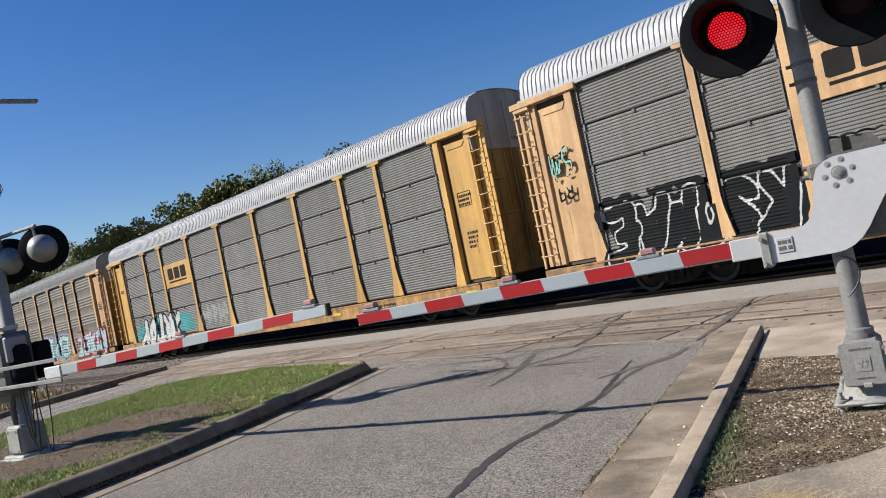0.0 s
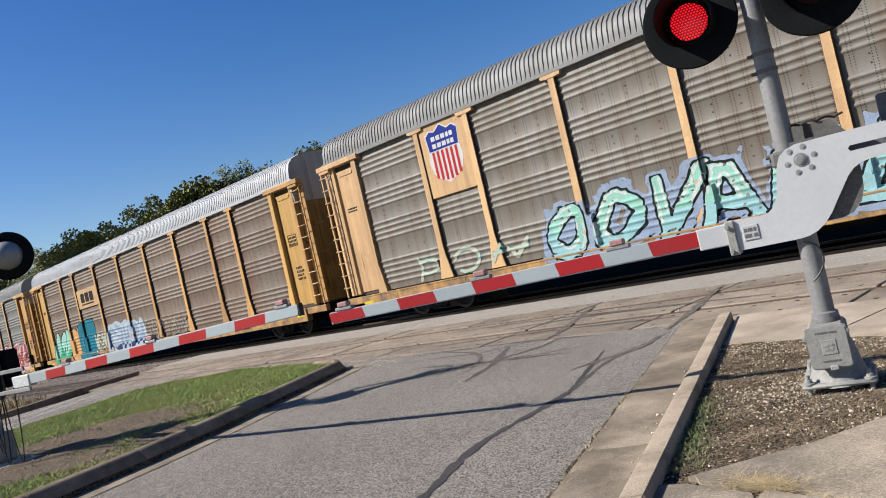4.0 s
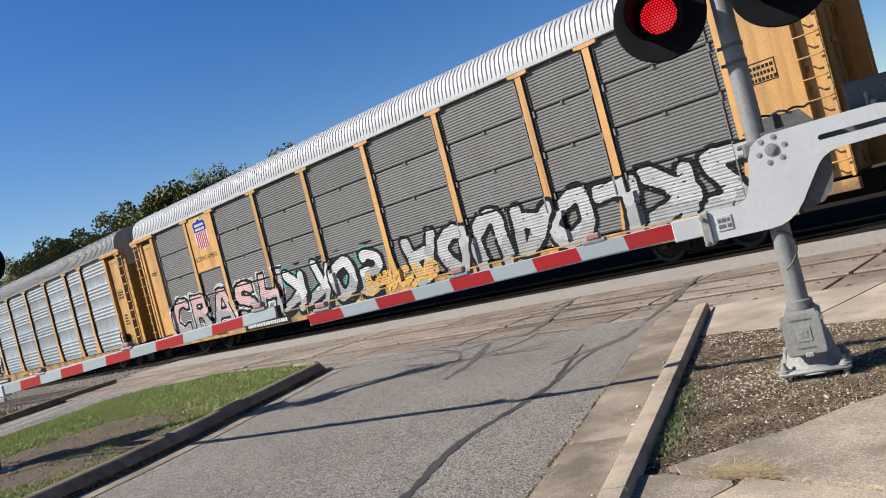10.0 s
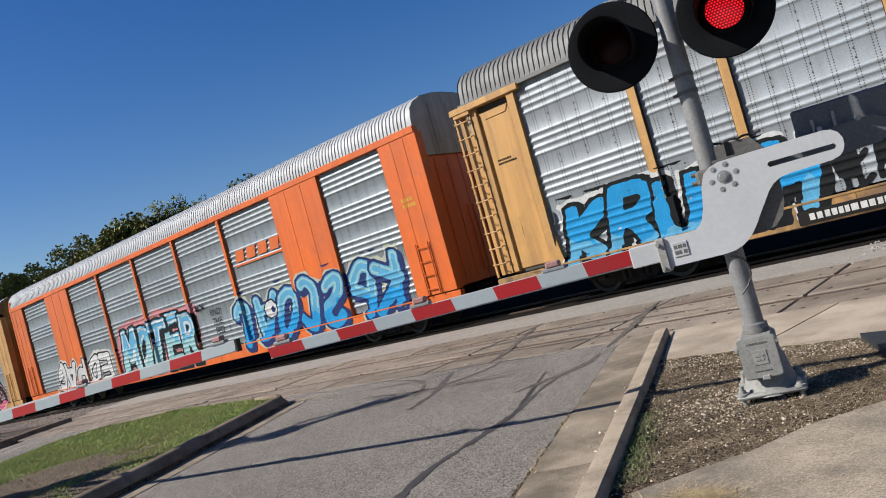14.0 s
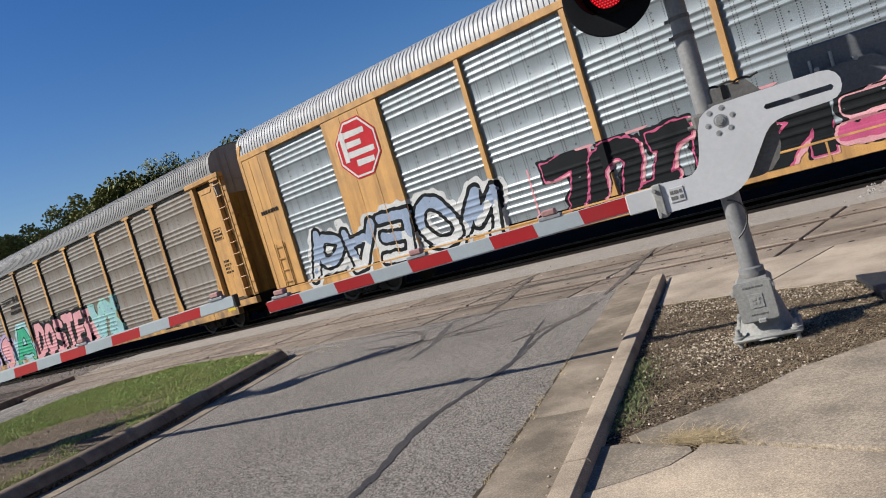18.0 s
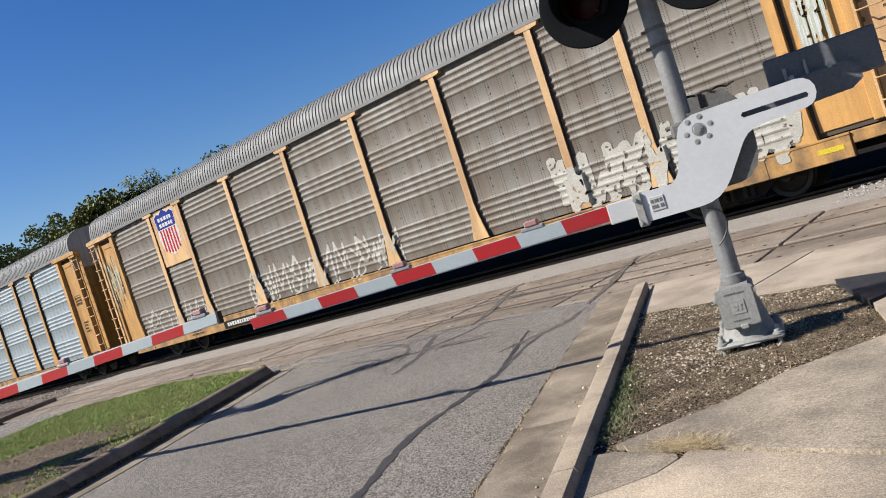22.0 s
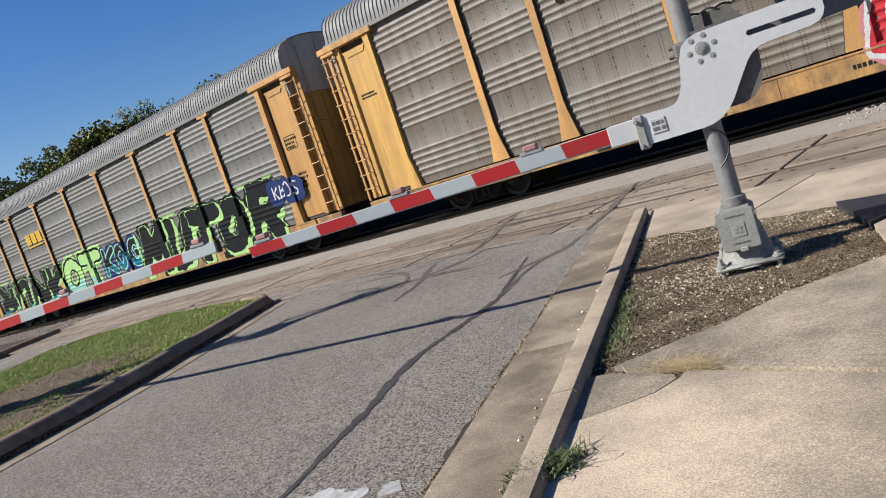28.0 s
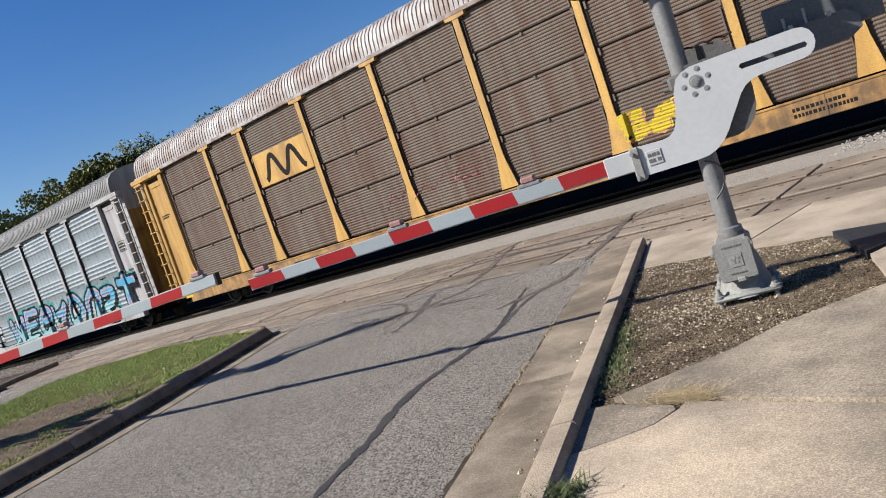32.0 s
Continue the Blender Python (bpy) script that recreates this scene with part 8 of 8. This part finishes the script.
# 10
c = build_car("pressed", TAN_PANEL, PEACH, GREY_ROOF, "car carrier with brown-grey corrugated panels and white scribbles", YELLOW)
y = plate(c, 4.5, 6.44, 3.1, 5.04, PEACH)
shield(c, 5.45, 4.25, 1.55, y)
spray(c, "pressed", "~wzMwzNWwzM", 8.6, 15.6, 0.98, 2.1, "ivory", "ivory", seed=111, thick=0.0, line=0.028, glow=0.0, wear=0.28, label="white jagged scribbles")
spray(c, "pressed", "~wOMWN", 2.0, 6.9, 1.0, 1.9, "ivory", "ivory", seed=112, thick=0.0, line=0.028, glow=0.0, wear=0.28, label="white scribbles")
spray(c, "pressed", "~zMwNzWz", 20.4, 25.6, 0.98, 2.2, "ivory", "ivory", seed=113, thick=0.05, line=0.028, glow=0.0, wear=0.28, label="white scribbles")
spray(c, "pressed", 5, 0.55, 1.5, 2.0, 4.6, "orange", "pale", seed=114, thick=0.0, line=0.007, glow=0.0, label="white tag on the end panel")
spray(c, "pressed", 3, 25.9, 26.6, 1.5, 4.4, "white", "pale", seed=115, thick=0.004, line=0.008, glow=0.0, label="white tag on the end panel")
detail(c, 200)
CARS.append(c)
# 11
c = build_car("pressed", BLUE_PANEL, YELLOW, GREY_ROOF, "car carrier with clean bluish silver corrugated panels and yellow posts")
detail(c, 210)
CARS.append(c)
# 12
c = build_car("pressed", TAN_PANEL, YELLOW, GREY_ROOF, "car carrier with brown-grey corrugated panels and red spray painting", LEMON)
spray(c, "pressed", "~RACED", 12.3, 17.2, 0.95, 1.8, "red", "white", aura="rose", seed=131, thick=0.1, line=0.08, glow=0.05, wear=0.1, slant=0.1, label="red and white spray painting")
stencil(c, 7.8, 3.9, 1.6, 0.5, -SKIN - 0.048, SIGN_BLACK, 2, 132, "road_name")
spray(c, "pressed", 3, 25.95, 26.5, 1.4, 1.8, "black", "maroon", seed=133, thick=0.0, line=0.05, glow=0, label="small dark tag")
detail(c, 220)
CARS.append(c)
# 13
c = build_car("pressed", GREY_PANEL, YELLOW, GREY_ROOF, "car carrier with grey corrugated panels and green lettered painting")
block_logo(c, 8.15, 3.72, 1.8, 0.66, -SKIN - 0.05, SIGN_YELLOW)
spray(c, "pressed", "~RUNK", 2.0, 9.4, 0.95, 2.15, "black", "lime", second="deep_teal", aura="black", seed=141, thick=0.15, edgy=0.9, line=0.02, glow=0.09, split=0.2, slant=0.15, drop="lime", reach=0.08, label="black and lime lettered spray painting")
spray(c, "pressed", "OT", 9.5, 13.2, 0.95, 2.3, "lime", "black", second="mint", aura="lime", seed=142, thick=0.13, line=0.06, glow=0.06, label="lime and black round spray painting")
spray(c, "pressed", "KOG", 13.2, 16.4, 1.2, 2.25, "black", "mint", second="deep_teal", aura="navy", seed=143, thick=0.1, line=0.05, glow=0.12, label="black and mint spray painting on a blue cloud")
spray(c, "pressed", "MUTOR", 16.3, 24.8, 0.92, 2.4, "black", "lime", aura="black", seed=144, thick=0.16, line=0.016, edgy=0.7, glow=0.06, slant=0.15, drop="lime", reach=0.07, label="heavy black and lime lettered spray painting")
spray(c, "pressed", "~KRCS", 24.7, 26.0, 1.75, 2.25, "navy", "white", aura="navy", seed=145, thick=0.0, line=0.045, glow=0.35, wear=0.1, label="white tag on a dark blue cloud")
plate(c, 0.82, 1.32, 3.72, 4.0, SPRAY["yellow"], -1.44)
stencil(c, 1.07, 3.86, 0.42, 0.2, -1.442, SIGN_BLACK, 2, 146)
detail(c, 230)
CARS.append(c)
# 14
c = build_car("ribbed", BROWN_RIBBED, LEMON, ROOF_RUSTY, "car carrier with ribbed rusty brown panels and a rust-streaked white roof", LEMON)
y = plate(c, 6.62, 9.1, 3.14, 4.12, LEMON)
loop_logo(c, 7.9, 3.62, 2.1, 0.92, y, SIGN_BLACK)
spray(c, "ribbed", "~ESR", 18.2, 19.9, 1.15, 1.65, "yellow", "rose", aura="yellow", seed=151, thick=0.14, line=0.03, glow=0.06, edgy=1.0, wear=0.1, label="yellow patch of spray paint")
spray(c, "ribbed", 3, 11.0, 14.5, 1.2, 1.9, "rose", "maroon", seed=152, thick=0.008, line=0.012, glow=0, label="faint red tag")
hand_brake(c)
detail(c, 240)
CARS.append(c)
# 15
c = build_car("pressed", BLUE_PANEL, WHITE_TRIM, GREY_ROOF, "car carrier with pale silver panels, white posts and teal painting", WHITE_TRIM, None)
spray(c, "pressed", "~MEGAOUST", 14.0, 26.2, 0.95, 2.15, "sky", "black", second="aqua", aura="teal", seed=161, thick=0.11, line=0.06, glow=0.05, shine="pink", edgy=0.3, slant=0.1, wear=0.08, drop="black", reach=0.06, label="aqua and blue spray painting")
spray(c, "pressed", "~ROHNE", 5.0, 13.0, 0.95, 1.9, "white", "black", seed=162, thick=0.12, line=0.05, glow=0.03, label="white spray painting")
detail(c, 250)
CARS.append(c)
# 16
c = build_car("pressed", GREY_PANEL, YELLOW, GREY_ROOF, "car carrier with grey corrugated panels and yellow posts")
detail(c, 260)
CARS.append(c)

# ---- woods on the rise behind the train ----


def build_tree(height, spread, seed):
    r = random.Random(seed)
    tree = tagged(new("oak_tree"), "broad dark green oak standing behind the track", "tree", "woods behind the track")
    s = Shape()
    s.rod((0, 0, -0.3), (r.uniform(-0.3, 0.3), 0, height * 0.4), height * 0.032, height * 0.02, 9)
    tips = []
    for i in range(9):
        a = 2 * math.pi * i / 9 + r.uniform(-0.3, 0.3)
        z0 = height * r.uniform(0.28, 0.45)
        reach = spread * r.uniform(0.45, 0.95)
        tip = Vector((math.cos(a) * reach, math.sin(a) * reach, height * r.uniform(0.5, 0.88)))
        mid = Vector((tip.x * 0.45, tip.y * 0.45, z0 + (tip.z - z0) * 0.6))
        s.rod((0, 0, z0), mid, height * 0.014, height * 0.009, 6)
        s.rod(mid, tip, height * 0.009, height * 0.003, 6)
        tips.append(tip)
    s.rod((0, 0, height * 0.38), (0, 0, height * 0.93), height * 0.016, height * 0.003, 6)
    tips += [Vector((0, 0, height * k)) for k in (0.7, 0.85, 0.95)]
    part("trunk", s.mesh("trunk", BARK, 50), tree)
    vs, fs = [], []
    clumps = []
    for t in tips:
        for _ in range(13):
            c = t + Vector((r.gauss(0, spread * 0.2), r.gauss(0, spread * 0.2), r.gauss(0, height * 0.06)))
            clumps.append((c, height * r.uniform(0.055, 0.1)))
    for c, rad in clumps:
        for _ in range(120):
            w = Vector((r.gauss(0, 1), r.gauss(0, 1), r.gauss(0, 0.8))).normalized() * rad * r.uniform(0.5, 1.15)
            p = c + w
            u = Vector((r.gauss(0, 1), r.gauss(0, 1), r.gauss(0, 1))).normalized()
            t = u.orthogonal().normalized()
            k = r.uniform(0.13, 0.27)
            n = len(vs)
            vs += [p - u * k, p + t * k * 0.6, p + u * k, p - t * k * 0.6]
            fs.append((n, n + 1, n + 2, n + 3))
    part("crown", raw_mesh("crown", [tuple(v) for v in vs], fs, LEAF), tree)
    return tree


def build_woods():
    r = random.Random(3)
    kinds = [build_tree(14.0, 5.2, 1), build_tree(12.0, 4.6, 2), build_tree(16.0, 5.6, 3)]
    # place and height of the crowns along the skyline, from the left
    spots = [(-95, 4, 9.0), (-93, 9, 10.5), (-90, 13, 12.0), (-86, 16.5, 13.5), (-84, 20, 13.0), (-83, 22.3, 14.6), (-80.5, 24.5, 15.4), (-79, 27.5, 16.6), (-77, 30.5, 16.6), (-75.3, 33.0, 16.8), (-73.0, 34.6, 14.2), (-72.2, 36.9, 17.2), (-70, 40, 14.0), (-66, 44, 13.0), (-88, 26, 14.0), (-84, 31, 15.0), (-80, 36, 15.0), (-99, -1, 8.5), (-103, -7, 8.0), (-60, 50, 12.5)]
    first = {0: True, 1: True, 2: True}
    for i, (x, y, h) in enumerate(spots):
        k = i % 3
        src = kinds[k]
        base = (14.0, 12.0, 16.0)[k]
        m = pose(x, y, 0.75, 0, 0, r.uniform(0, 360)) @ Matrix.Scale(0.87 * h / base, 4)
        if first[k]:
            src.matrix_basis = m
            first[k] = False
            kinds[k] = src
        else:
            made = copy_thing(src, Matrix.Identity(4))
            made.matrix_basis = m


build_woods()

# ---- ground cover and small pieces ----
build_plot()
build_grass()
build_panels()

# ---- what moves ----


def train_at(t):
    """Where the first car's left ladder is: the train slows a little as it passes."""
    return -12.76 + 12.6479 * t - 0.030027 * t ** 2 + 0.00077762 * t ** 3 - 1.12794e-05 * t ** 4


FLASH, FLASH_START = 1.19, 11.85  # seconds for a full cycle of the flashers; a moment at which the left one lights


def motions():
    times = [0.0, 0.2, 0.5] + [float(i) for i in range(1, 32)] + [31.5, 31.8, 32.0]
    for k, car in enumerate(CARS):
        walk(car, [(t, pose(train_at(t) - PITCH * k, 0, 0)) for t in times])
    start = {car: -PITCH * k for k, car in enumerate(CARS)}
    for ob, car, x in WHEELS:
        at = ob.matrix_basis.translation.copy()
        rows, turn, last = [], 0.0, None
        seen = [i / FPS for i in range(0, 32 * FPS + 1) if -44 < train_at(i / FPS) + start[car] + x < 2]
        if not seen:
            continue
        ts = sorted({0.0, 32.0, *seen})
        for t in ts:
            p = train_at(min(max(t, seen[0]), seen[-1]))
            rows.append((t, pose(at.x, at.y, at.z, 0, math.degrees(p / 0.425) % 360, 0)))
        walk(ob, rows)
    for n, plate_ob in enumerate(NEAR_LAMPS):
        at = plate_ob.matrix_basis.translation.copy()
        rows, lit_was = [], None
        for i in range(0, 32 * FPS + 1):
            t = i / FPS
            phase = ((t - FLASH_START) / FLASH) % 1.0
            lit = (phase < 0.5) == (n == 0)
            if lit_was is None:
                rows.append((t, pose(at.x, at.y, at.z, 0, 0, 0 if lit else 180)))
            elif lit != lit_was and rows[-1][0] < t - 4 / FPS and t < 32.0 - 3 / FPS:
                a, b = (180, 0) if lit else (0, 180)
                for j, f in enumerate((0.0, 0.47, 0.94, 1.0)):
                    rows.append(((i - 1 + j) / FPS, pose(at.x, at.y, at.z, 0, 0, a + (b - a) * f)))
            lit_was = lit
        rows.append((32.0, rows[-1][1]))
        walk(plate_ob, rows)


motions()
